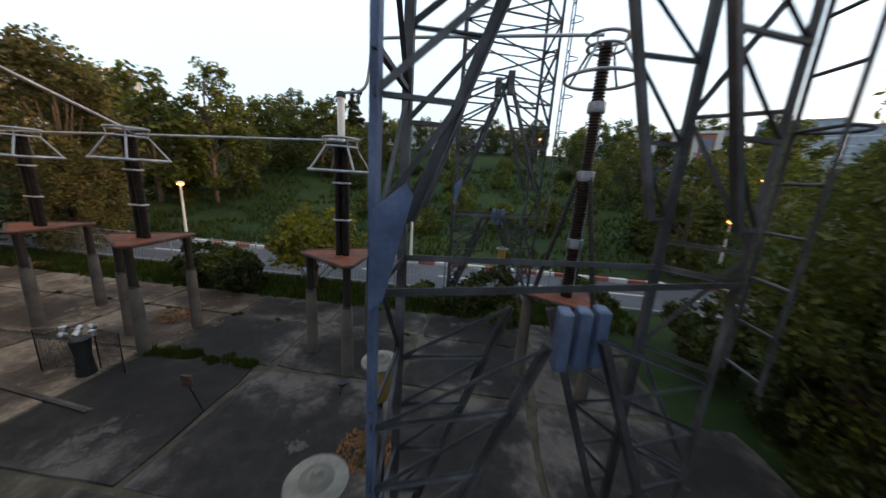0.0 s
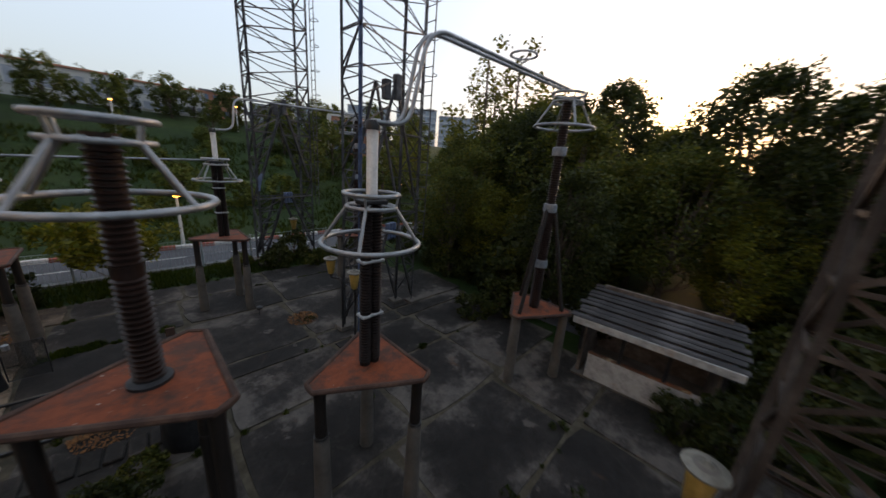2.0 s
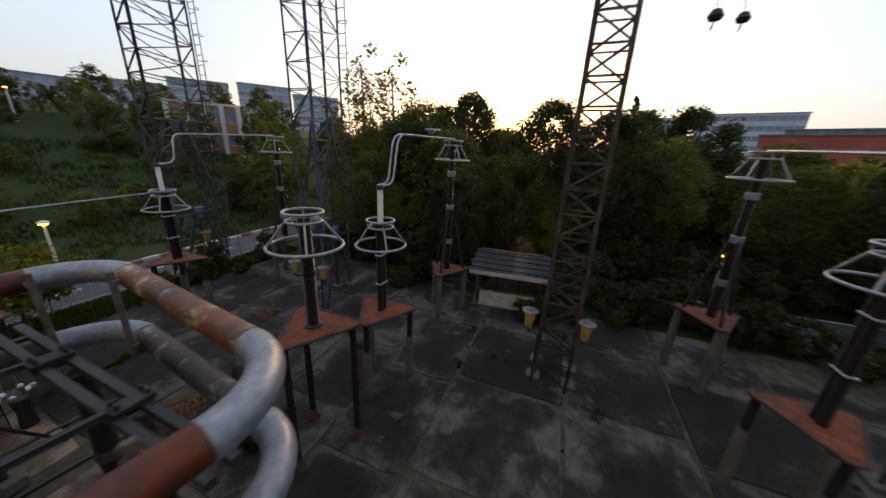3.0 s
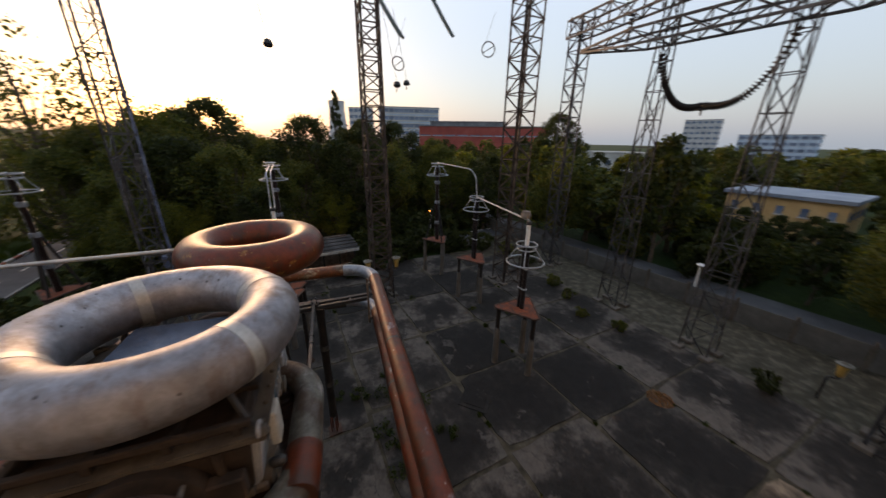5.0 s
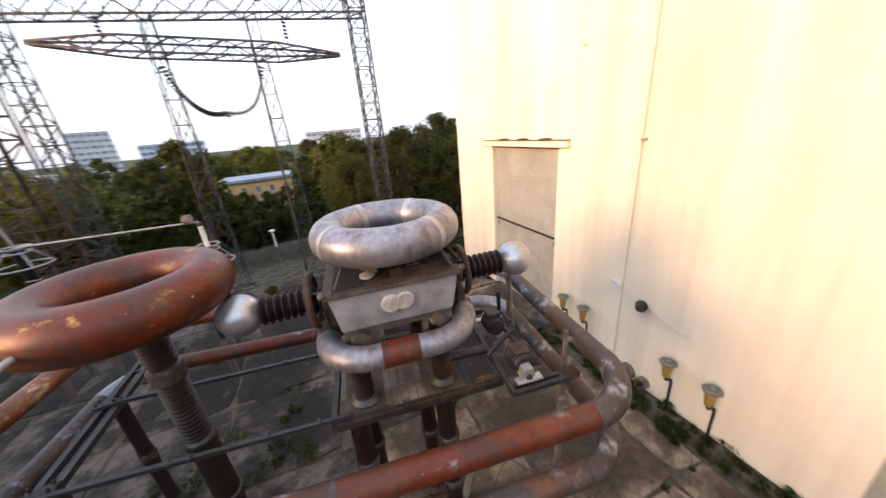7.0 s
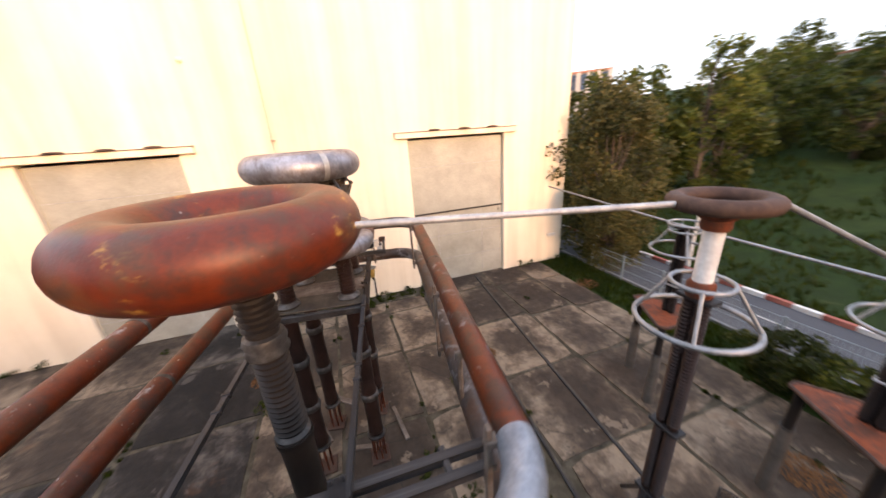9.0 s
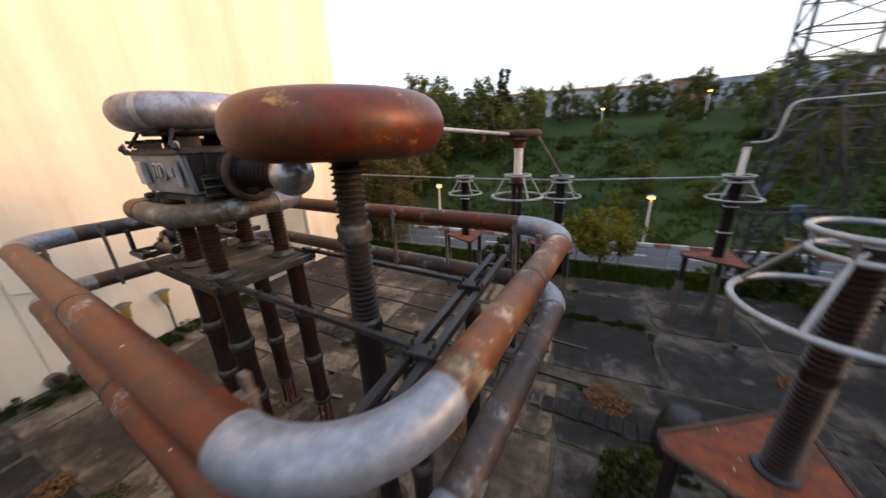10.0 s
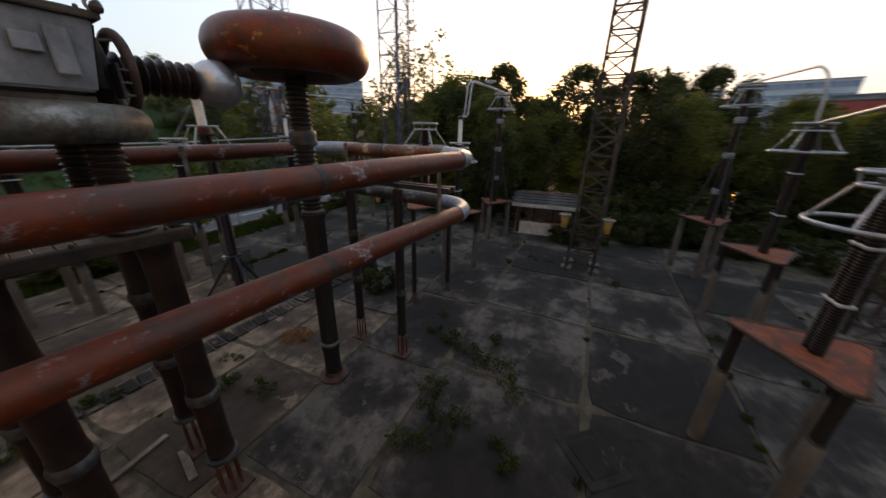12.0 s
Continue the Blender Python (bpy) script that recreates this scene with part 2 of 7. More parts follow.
M_RUSTPLATE = rust_mat("rusty_red_plate", (0.1816, 0.0394, 0.0118), (0.2458, 0.0664, 0.0167), (0.1145, 0.0482, 0.0317), 0.56, 0.8, 0.05)
M_RUSTRIM = mottled("dark_rusty_rim", (0.03, 0.016, 0.013), (0.06, 0.031, 0.022), (0.11, 0.06, 0.04), 4.0, 0.8, 0.1)
M_PIPE = rust_mat("red_primer_pipe", (0.1049, 0.0183, 0.0038), (0.1848, 0.0365, 0.0024), (0.2507, 0.2507, 0.2704), 0.53, 0.48)
M_PIPE_PALE = rust_mat("half_bare_pipe", (0.052, 0.043, 0.043), (0.19, 0.07, 0.026), (0.24, 0.25, 0.27), 0.51, 0.5)
M_PIPE_ORANGE = rust_mat("orange_rust_pipe", (0.17, 0.05, 0.016), (0.30, 0.12, 0.035), (0.40, 0.33, 0.22), 0.5, 0.5)
M_GUARD = rust_mat("weathered_guard_tube", (0.115, 0.112, 0.095), (0.13, 0.06, 0.028), (0.26, 0.26, 0.26), 0.5, 0.5, 0.3)
M_ELBOW = mottled("zinc_elbow", (0.1445, 0.1658, 0.1997), (0.2167, 0.2422, 0.2805), (0.289, 0.3145, 0.3485), 11.0, 0.45, 0.45, fine=30)
M_TORUS = rust_mat("rusty_toroid", (0.1152, 0.019, 0.0053), (0.2392, 0.0656, 0.01), (0.4069, 0.2288, 0.0507), 0.545, 0.42)
M_TANK = mottled("grey_enamel_tank", (0.14, 0.147, 0.16), (0.235, 0.245, 0.265), (0.33, 0.34, 0.36), 2.4, 0.5, 0.1, fine=25)
M_TANK_TOP = mottled("grimy_tank_top", (0.0309, 0.0251, 0.0208), (0.0618, 0.051, 0.0402), (0.1048, 0.0904, 0.0688), 3.0, 0.85)
M_GRIME = mottled("rusty_black_grime", (0.010, 0.007, 0.0055), (0.024, 0.016, 0.012), (0.06, 0.038, 0.025), 4.0, 0.8, 0.1)
M_PLATE = mottled("blue_grey_plate", (0.06, 0.08, 0.12), (0.09, 0.12, 0.18), (0.13, 0.165, 0.23), 3.0, 0.25, 0.6)
M_BADGE = mottled("cast_badge", (0.33, 0.31, 0.28), (0.45, 0.43, 0.39), (0.55, 0.53, 0.49), 8.0, 0.5, 0.3)
M_BADGE_BLUE = mottled("dark_badge", (0.02, 0.05, 0.075), (0.035, 0.08, 0.12), (0.06, 0.11, 0.15), 8.0, 0.6)
M_BLACK = mottled("black_steel", (0.0126, 0.0126, 0.014), (0.0245, 0.0245, 0.0266), (0.042, 0.042, 0.0455), 4.0, 0.5, 0.3)
M_BEAM = mottled("grey_beam", (0.0187, 0.0196, 0.0216), (0.0354, 0.0366, 0.0404), (0.0666, 0.0678, 0.0728), 3.0, 0.5, 0.4)
M_BEAM_RUST = mottled("brown_frame", (0.07, 0.05, 0.04), (0.14, 0.11, 0.09), (0.25, 0.21, 0.18), 3.0, 0.75, 0.2)
M_OCHRE = mottled("ochre_glaze", (0.26, 0.16, 0.04), (0.36, 0.23, 0.06), (0.45, 0.30, 0.10), 5.0, 0.4)
M_CAP = mottled("pale_cap", (0.08, 0.072, 0.06), (0.135, 0.124, 0.1), (0.21, 0.195, 0.16), 5.0, 0.55)
M_OCHRE_DUST = mottled("dusty_ochre_steel", (0.2, 0.16, 0.12), (0.3, 0.25, 0.19), (0.4, 0.34, 0.27), 5.0, 0.8)
M_DOOR = mottled("grey_steel_door", (0.27, 0.275, 0.24), (0.35, 0.352, 0.31), (0.42, 0.42, 0.375), 0.8, 0.55, 0.1, fine=18)
M_SHEDROOF = mottled("weathered_boards", (0.0104, 0.0088, 0.0088), (0.0256, 0.0224, 0.0224), (0.12, 0.1104, 0.1072), 3.4, 0.7, fine=22, stretch=(0.8, 0.28, 0.8))
M_SHEDWALL = rust_mat("stained_whitewash", (0.36, 0.35, 0.33), (0.28, 0.16, 0.08), (0.2, 0.18, 0.16), 0.6, 0.9, 0.0, False)
M_KERB_W = mottled("white_kerb", (0.45, 0.44, 0.42), (0.6, 0.59, 0.57), (0.7, 0.69, 0.67), 4.0, 0.9)
M_KERB_R = mottled("red_kerb", (0.22, 0.07, 0.05), (0.32, 0.10, 0.075), (0.40, 0.15, 0.11), 4.0, 0.9)
M_LAMP = glow_mat("sodium_lamp", (1.0, 0.33, 0.04), 9.0)
M_LAMPPOST = mottled("pale_lamp_post", (0.5, 0.5, 0.48), (0.62, 0.62, 0.6), (0.7, 0.7, 0.68), 3.0, 0.6)
M_BARK = mottled("bark", (0.04, 0.03, 0.022), (0.08, 0.06, 0.045), (0.13, 0.10, 0.075), 6.0, 0.95, coords="World")
M_LEAF = leaf_mat("green_leaves", (0.0341, 0.0496, 0.01), (0.0703, 0.0868, 0.0143), (0.1348, 0.13, 0.0209))
# dark green leaves, deepened further to paint in the shade of the wood
M_LEAF_SHADED = leaf_mat("shaded_dark_leaves", (0.0168, 0.0269, 0.0067), (0.032, 0.0442, 0.009), (0.0583, 0.0651, 0.011))
M_LEAF_YEL = leaf_mat("yellowing_leaves", (0.0569, 0.0734, 0.0092), (0.1156, 0.1267, 0.0102), (0.195, 0.1728, 0.0176))
M_LEAF_OLIVE = leaf_mat("browning_leaves", (0.045, 0.05, 0.019), (0.09, 0.092, 0.034), (0.18, 0.145, 0.055))
# brighter leaf copies, so the hill trees look lit by the open sky
M_LEAF_HILL_LIT = leaf_mat("lit_hillside_leaves", (0.0435, 0.0695, 0.014), (0.0852, 0.1112, 0.0218), (0.1507, 0.1594, 0.031))
M_LEAF_HILL_DARK_LIT = leaf_mat("lit_dark_hillside_leaves", (0.0305, 0.0493, 0.0133), (0.0588, 0.0808, 0.0188), (0.1058, 0.1181, 0.0242))
M_WEED = leaf_mat("weeds", (0.0134, 0.0269, 0.002), (0.0266, 0.0468, 0.002), (0.0529, 0.068, 0.0022))
M_DIRT = mottled("joint_dirt", (0.022, 0.02, 0.013), (0.05, 0.045, 0.03), (0.12, 0.105, 0.08), 2.4, 0.95, coords="World", fine=25)
M_JOINT = mottled("pale_joint_earth", (0.019, 0.0168, 0.0102), (0.054, 0.0444, 0.0283), (0.1011, 0.0849, 0.0607), 2.4, 0.95, coords="World", fine=25)
M_DEAD = mottled("dead_leaves", (0.07, 0.03, 0.011), (0.14, 0.06, 0.02), (0.22, 0.10, 0.035), 9.0, 0.95)
M_PARK_PANEL = mottled("weathered_panel", (0.05, 0.05, 0.048), (0.085, 0.085, 0.08), (0.13, 0.13, 0.12), 1.0, 0.9)
M_FENCE = mottled("fence_steel", (0.16, 0.2, 0.21), (0.25, 0.3, 0.31), (0.34, 0.38, 0.38), 3.0, 0.6, 0.2)
M_PANEL = mottled("concrete_panel", (0.12, 0.12, 0.12), (0.19, 0.19, 0.19), (0.26, 0.26, 0.26), 1.0, 0.9)
M_GLASS_DARK = mottled("far_window_glass", (0.07, 0.11, 0.18), (0.13, 0.18, 0.27), (0.22, 0.28, 0.38), 0.6, 0.2, 0.0, 0.6, spread=0.6)
M_GLASS_PALE = mottled("curtained_window_glass", (0.2, 0.22, 0.26), (0.27, 0.29, 0.33), (0.34, 0.36, 0.39), 0.6, 0.25, 0.0, 0.5, spread=0.6)
M_FAR_WHITE = mottled("far_white_wall", (0.41, 0.3936, 0.369), (0.492, 0.4756, 0.451), (0.5576, 0.5412, 0.5166), 0.4, 0.9)
M_FAR_BRICK = mottled("far_brick_wall", (0.30, 0.13, 0.085), (0.40, 0.18, 0.12), (0.46, 0.23, 0.16), 0.5, 0.9)
M_FAR_GREY = mottled("far_grey_wall", (0.38, 0.38, 0.39), (0.48, 0.48, 0.49), (0.56, 0.56, 0.56), 0.3, 0.9)
M_FAR_PANEL = mottled("far_panel_wall", (0.1856, 0.2413, 0.3156), (0.2531, 0.3088, 0.3831), (0.3248, 0.3712, 0.4177), 0.3, 0.9)
M_FAR_BLUE = mottled("far_blue_wall", (0.25, 0.36, 0.5), (0.34, 0.46, 0.6), (0.42, 0.54, 0.68), 0.4, 0.8)
M_FAR_RED = mottled("far_red_cladding", (0.24, 0.045, 0.035), (0.32, 0.06, 0.045), (0.38, 0.09, 0.07), 0.3, 0.7)
M_FAR_YELLOW = mottled("yellow_render", (0.48, 0.30, 0.13), (0.58, 0.38, 0.17), (0.64, 0.44, 0.22), 0.7, 0.85)
M_FAR_ROOF = mottled("far_roof", (0.10, 0.10, 0.11), (0.15, 0.15, 0.16), (0.22, 0.22, 0.23), 0.5, 0.85)
M_BLUE_ROOF = mottled("blue_grey_roof", (0.14, 0.18, 0.24), (0.2, 0.25, 0.32), (0.27, 0.32, 0.4), 0.6, 0.6, 0.2)


def plaster():
    m, t, b = node_mat("cream_plaster", 0.9, 0, 0.25)
    f, _ = noise_of(t, 0.9, 7, 0.6, "World", (1.0, 1.0, 0.06))
    g, _ = noise_of(t, 0.5, 8, 0.65, "World")
    h, _ = noise_of(t, 30, 3, 0.6, "World")
    c = ramp(t, f, (0.32, (0.58, 0.50, 0.385)), (0.5, (0.68, 0.605, 0.48)), (0.68, (0.74, 0.665, 0.545)))
    c = mixed(t, 0.35, c, ramp(t, g, (0.3, (0.75, 0.72, 0.68)), (0.6, (1, 1, 1))), "MULTIPLY")
    f2, _ = noise_of(t, 2.2, 6, 0.55, "World", (1.0, 1.0, 0.025))
    c = mixed(t, ramp(t, f2, (0.62, 0.0), (0.78, 0.3)), c, (0.56, 0.46, 0.33))
    t.links.new(c, b.inputs["Base Color"])
    bumped(t, b, h, 0.15, 0.01)
    return m


M_PLASTER = plaster()


def meadow():
    m, t, b = node_mat("meadow_ground", 0.95, 0, 0.2)
    f, _ = noise_of(t, 0.09, 8, 0.62, "World")
    g, _ = noise_of(t, 1.2, 8, 0.7, "World")
    h, _ = noise_of(t, 14, 4, 0.7, "World")
    c = ramp(t, f, (0.3, (0.007, 0.02, 0.003)), (0.5, (0.014, 0.033, 0.005)), (0.7, (0.027, 0.043, 0.008)))
    c = mixed(t, 0.8, c, ramp(t, g, (0.3, (0.4, 0.42, 0.4)), (0.7, (1.3, 1.25, 1.1))), "MULTIPLY")
    c = mixed(t, ramp(t, g, (0.62, 0.0), (0.75, 0.6)), c, (0.09, 0.07, 0.035))
    t.links.new(c, b.inputs["Base Color"])
    bumped(t, b, mixed(t, 0.5, g, h), 0.9, 0.08)
    return m


M_MEADOW = meadow()


def screen():
    m, t, b = node_mat("wire_mesh_screen", 0.6, 0.5, 0.4)
    b.inputs["Base Color"].default_value = (0.05, 0.05, 0.05, 1)
    f, _ = noise_of(t, 90, 2, 0.5)
    tr = t.nodes.new("ShaderNodeBsdfTransparent")
    mx = t.nodes.new("ShaderNodeMixShader")
    t.links.new(ramp(t, f, (0.5, 0.1), (0.54, 0.7)), mx.inputs[0])
    t.links.new(tr.outputs[0], mx.inputs[1])
    t.links.new(b.outputs[0], mx.inputs[2])
    t.links.new(mx.outputs[0], t.nodes["Material Output"].inputs["Surface"])
    return m


M_SCREEN = screen()

# ---- building helpers ----
rng = random.Random(7)


def mesh_of(bm, mat, smooth=False):
    me = bpy.data.meshes.new("m")
    bm.normal_update()
    bm.to_mesh(me)
    bm.free()
    me.materials.append(mat)
    if smooth:
        me.polygons.foreach_set("use_smooth", [True] * len(me.polygons))
        me.set_sharp_from_angle(angle=radians(42))
    me.name = "shape"
    return me


def part(name, bm, material, parent, label="", smooth=False):
    """One bmesh as one mesh object under a thing or a part."""
    ob = new(name, mesh_of(bm, material, smooth))
    ob.parent = parent
    return tagged(ob, label)


def piece(name, me, m, parent, label=""):
    """A part on shared mesh data, at the pose m in its parent's space."""
    ob = new(name, me)
    ob.parent = parent
    ob.matrix_basis = m
    return tagged(ob, label)


def thing(name, at, label, category, group="", kind=""):
    ob = new(name)
    ob.empty_display_size = 0.2
    ob.matrix_basis = at if isinstance(at, Matrix) else Matrix.Translation(at)
    return tagged(ob, label, category, group, kind)


def solo(name, bm, material, label, category, group="", kind="", smooth=False, at=None):
    ob = new(name, mesh_of(bm, material, smooth))
    if at is not None:
        ob.matrix_basis = at
    return tagged(ob, label, category, group, kind)


def box(bm, c, s, rz=0.0, bevel=0.0):
    r = bmesh.ops.create_cube(bm, size=1.0, matrix=Matrix.Translation(c) @ Matrix.Rotation(rz, 4, "Z") @ Matrix.Diagonal((*s, 1)))
    if bevel:
        es = list({e for v in r["verts"] for e in v.link_edges})
        bmesh.ops.bevel(bm, geom=es, offset=bevel, segments=1, affect="EDGES", clamp_overlap=True)
    return bm


def turned(profile, seg=16, bm=None, m=None):
    """A surface of revolution round z from (radius, height) pairs, open profile closed at both ends."""
    bm = bm or bmesh.new()
    m = m or Matrix()
    rings = []
    for r, z in profile:
        rings.append([bm.verts.new(m @ Vector((r * math.cos(2 * math.pi * k / seg), r * math.sin(2 * math.pi * k / seg), z))) for k in range(seg)])
    for a, b in zip(rings, rings[1:]):
        for k in range(seg):
            bm.faces.new((a[k], a[(k + 1) % seg], b[(k + 1) % seg], b[k]))
    bm.faces.new(rings[0][::-1])
    bm.faces.new(rings[-1])
    return bm


def torus(bm, major, rw, rh, seg=48, side=16, m=None):
    m = m or Matrix()
    g = [[bm.verts.new(m @ Vector(((major + rw * math.cos(b)) * math.cos(a), (major + rw * math.cos(b)) * math.sin(a), rh * math.sin(b))))
          for b in (2 * math.pi * j / side for j in range(side))] for a in (2 * math.pi * i / seg for i in range(seg))]
    for i in range(seg):
        for j in range(side):
            bm.faces.new((g[i][j], g[(i + 1) % seg][j], g[(i + 1) % seg][(j + 1) % side], g[i][(j + 1) % side]))
    return bm


def tube(bm, pts, r, side=12, closed=False):
    """A round tube along points."""
    pts = [Vector(p) for p in pts]
    n = len(pts)
    rings, up = [], None
    for i, p in enumerate(pts):
        a = pts[(i - 1) % n] if closed or i > 0 else p
        b = pts[(i + 1) % n] if closed or i < n - 1 else p
        d = (b - a).normalized()
        if up is None:
            up = Vector((0, 0, 1)) if abs(d.z) < 0.9 else Vector((1, 0, 0))
        x = d.cross(up).normalized()
        up = x.cross(d).normalized()
        rings.append([bm.verts.new(p + r * (x * math.cos(2 * math.pi * k / side) + up * math.sin(2 * math.pi * k / side))) for k in range(side)])
    pairs = list(zip(rings, rings[1:])) + ([(rings[-1], rings[0])] if closed else [])
    for a, b in pairs:
        for k in range(side):
            bm.faces.new((a[k], b[k], b[(k + 1) % side], a[(k + 1) % side]))
    if not closed:
        bm.faces.new(rings[0])
        bm.faces.new(rings[-1][::-1])
    return bm


def fillet(pts, r, n=6):
    """A polyline with its inner corners rounded."""
    pts = [Vector(p) for p in pts]
    out = [pts[0]]
    for a, b, c in zip(pts, pts[1:], pts[2:]):
        u, v = (a - b).normalized(), (c - b).normalized()
        k = min(r, (a - b).length * 0.49, (c - b).length * 0.49)
        p, q = b + u * k, b + v * k
        out += [(1 - s) ** 2 * p + 2 * s * (1 - s) * b + s * s * q for s in (i / n for i in range(n + 1))]
    return out + [pts[-1]]


def ribbed(r, h, pitch=0.05, core=0.8, ends=0.05):
    """Profile of a shedded post insulator with metal-sized end collars."""
    prof = [(r * 0.85, 0), (r * 0.85, ends), (r * core, ends)]
    n = max(2, int((h - 2 * ends) / pitch))
    step = (h - 2 * ends) / n
    for i in range(n):
        z = ends + i * step
        prof += [(r * core, z + step * 0.2), (r, z + step * 0.42), (r, z + step * 0.52), (r * core, z + step * 0.8)]
    return prof + [(r * core, h - ends), (r * 0.85, h - ends), (r * 0.85, h)]


SHARED = {}


def shared(key, make, mat, smooth=False):
    if key not in SHARED:
        SHARED[key] = mesh_of(make(), mat, smooth)
    return SHARED[key]


def stack_mesh(r, h, mat, seg=14, pitch=0.052):
    return shared(("stack", round(r, 3), round(h, 2), mat.name), lambda: turned(ribbed(r, h, pitch), seg), mat, True)


def pole_mesh(r, h, mat, seg=16):
    """A smooth glazed support tube, slightly thicker at its cemented ends."""
    prof = [(r * 0.88, 0), (r, 0.03), (r, 0.12), (r * 0.93, 0.17), (r * 0.92, h / 2), (r * 0.93, h - 0.17), (r, h - 0.12), (r, h - 0.03), (r * 0.88, h)]
    return shared(("pole", round(r, 3), round(h, 2), mat.name), lambda: turned(prof, seg), mat, True)


def angle_bar(mat):
    """A unit L-angle along z, 1 long and 1 wide."""
    def make():
        bm = bmesh.new()
        sec = [(-0.5, -0.5), (0.5, -0.5), (0.5, -0.36), (-0.36, -0.36), (-0.36, 0.5), (-0.5, 0.5)]
        a = [bm.verts.new((x, y, 0)) for x, y in sec]
        b = [bm.verts.new((x, y, 1)) for x, y in sec]
        for i in range(6):
            j = (i + 1) % 6
            bm.faces.new((a[i], a[j], b[j], b[i]))
        bm.faces.new(a[::-1])
        bm.faces.new(b)
        return bm
    return shared(("angle", mat.name), make, mat)


def square_bar(mat):
    def make():
        bm = bmesh.new()
        return box(bm, (0, 0, 0.5), (1, 1, 1))
    return shared(("square", mat.name), make, mat)


def round_bar(mat, seg=10):
    return shared(("round", mat.name, seg), lambda: turned([(0.5, 0), (0.5, 1)], seg), mat, True)


def along(p, q, w, roll=0.0):
    """Pose that lays a unit bar from p to q with width w."""
    p, q = Vector(p), Vector(q)
    d = q - p
    return Matrix.Translation(p) @ d.to_track_quat("Z", "Y").to_matrix().to_4x4() @ Matrix.Rotation(roll, 4, "Z") @ Matrix.Diagonal((w, w, d.length, 1))

# ---- ground, road, yard ----
def hill(x, y):
    """Height of the land: flat yard, a grassy rise to the north."""
    s = max(0.0, min(1.0, (y - 16.5) / 52.0))
    z = 9.5 * s * s * (3 - 2 * s)
    n = max(0.0, min(1.0, (x + 14) / -30.0)) * max(0.0, min(1.0, (y - 14) / 20.0))
    z += 3.0 * n
    far = max(0.0, min(1.0, (math.hypot(x - 50, y - 90) - 120) / -100.0))
    return z + 4.0 * far * max(0.0, min(1.0, (y - 84) / 30.0))


def spaced(edges):
    out = []
    for a, b, s in edges:
        n = max(1, int(round((b - a) / s)))
        out += [a + (b - a) * i / n for i in range(n)]
    return out + [edges[-1][1]]


gx = spaced([(-1500, -200, 260), (-200, -60, 14), (-60, 60, 2.0), (60, 260, 12), (260, 1500, 250)])
gy = spaced([(-1500, -160, 260), (-160, -40, 12), (-40, 16, 4.0), (16, 90, 2.0), (90, 260, 12), (260, 1500, 250)])
bm = bmesh.new()
grid = [[bm.verts.new((x, y, hill(x, y) - 0.06 + (0.10 * noise.noise((x * 0.2, y * 0.2, 3)) if y > 18 and abs(x) < 150 and y < 150 else 0))) for y in gy] for x in gx]
for i in range(len(gx) - 1):
    for j in range(len(gy) - 1):
        bm.faces.new((grid[i][j], grid[i + 1][j], grid[i + 1][j + 1], grid[i][j + 1]))
solo("ground", bm, M_MEADOW, "rough green grass and bare earth rising to a hill", "ground", kind="structure", smooth=True)

bm = bmesh.new()
box(bm, (0, 13.0, -0.03), (300, 3.1, 0.06))
road = solo("road", bm, M_ASPHALT, "grey two-lane asphalt road with worn centre dashes", "road", kind="structure")
dash = shared("dash", lambda: box(bmesh.new(), (0, 0, 0), (1.6, 0.1, 0.008)), M_KERB_W)
for i in range(-14, 12):
    piece("centre_dash", dash, pose(i * 3.4, 13.0, 0.004), road)
kerb = thing("kerb", (0, 14.68, 0), "kerbstones painted alternately white and red along the road", "kerb", kind="structure")
stone_w = shared("stone_w", lambda: box(bmesh.new(), (0, 0, 0.05), (0.78, 0.2, 0.22), bevel=0.015), M_KERB_W)
stone_r = shared("stone_r", lambda: box(bmesh.new(), (0, 0, 0.05), (0.78, 0.2, 0.22), bevel=0.015), M_KERB_R)
for i in range(-50, 36):
    piece("kerbstone", stone_w if i % 2 else stone_r, pose(i * 0.8, rng.uniform(-0.01, 0.01), rng.uniform(-0.015, 0.01)), kerb)
bm = bmesh.new()
box(bm, (0, 11.38, -0.02), (300, 0.14, 0.12))
solo("near_kerb", bm, M_PANEL, "plain grey concrete kerb along the road", "kerb", kind="structure")

# ---- hall ----
HX, HY0, HY1, HH = -18.8, -13.25, 10.6, 19.0
bm = bmesh.new()
def wall_piece(y0, y1, z0, z1):
    box(bm, (HX - 0.25, (y0 + y1) / 2, (z0 + z1) / 2), (0.5, y1 - y0, z1 - z0))
D1, D2, DT = (-9.65, -5.45), (2.5, 7.05), 6.83
for y0, y1, z0, z1 in ((HY0, D1[0], 0, DT), (D1[1], D2[0], 0, DT), (D2[1], HY1, 0, DT), (HY0, HY1, DT, HH)):
    wall_piece(y0, y1, z0, z1)
wall_east = solo("wall_east", bm, M_PLASTER, "tall cream plastered hall wall with faint rain streaks", "wall", kind="structure")
for nm, c, s in (("wall_north", (HX - 20.25, HY1 - 0.25, HH / 2), (39.5, 0.5, HH)), ("wall_south", (HX - 20.25, HY0 + 0.25, HH / 2), (39.5, 0.5, HH)), ("wall_west", (HX - 40.25, (HY0 + HY1) / 2, HH / 2), (0.5, HY1 - HY0, HH))):
    solo(nm, box(bmesh.new(), c, s), M_PLASTER, "cream plastered side wall of the hall", "wall", kind="structure")
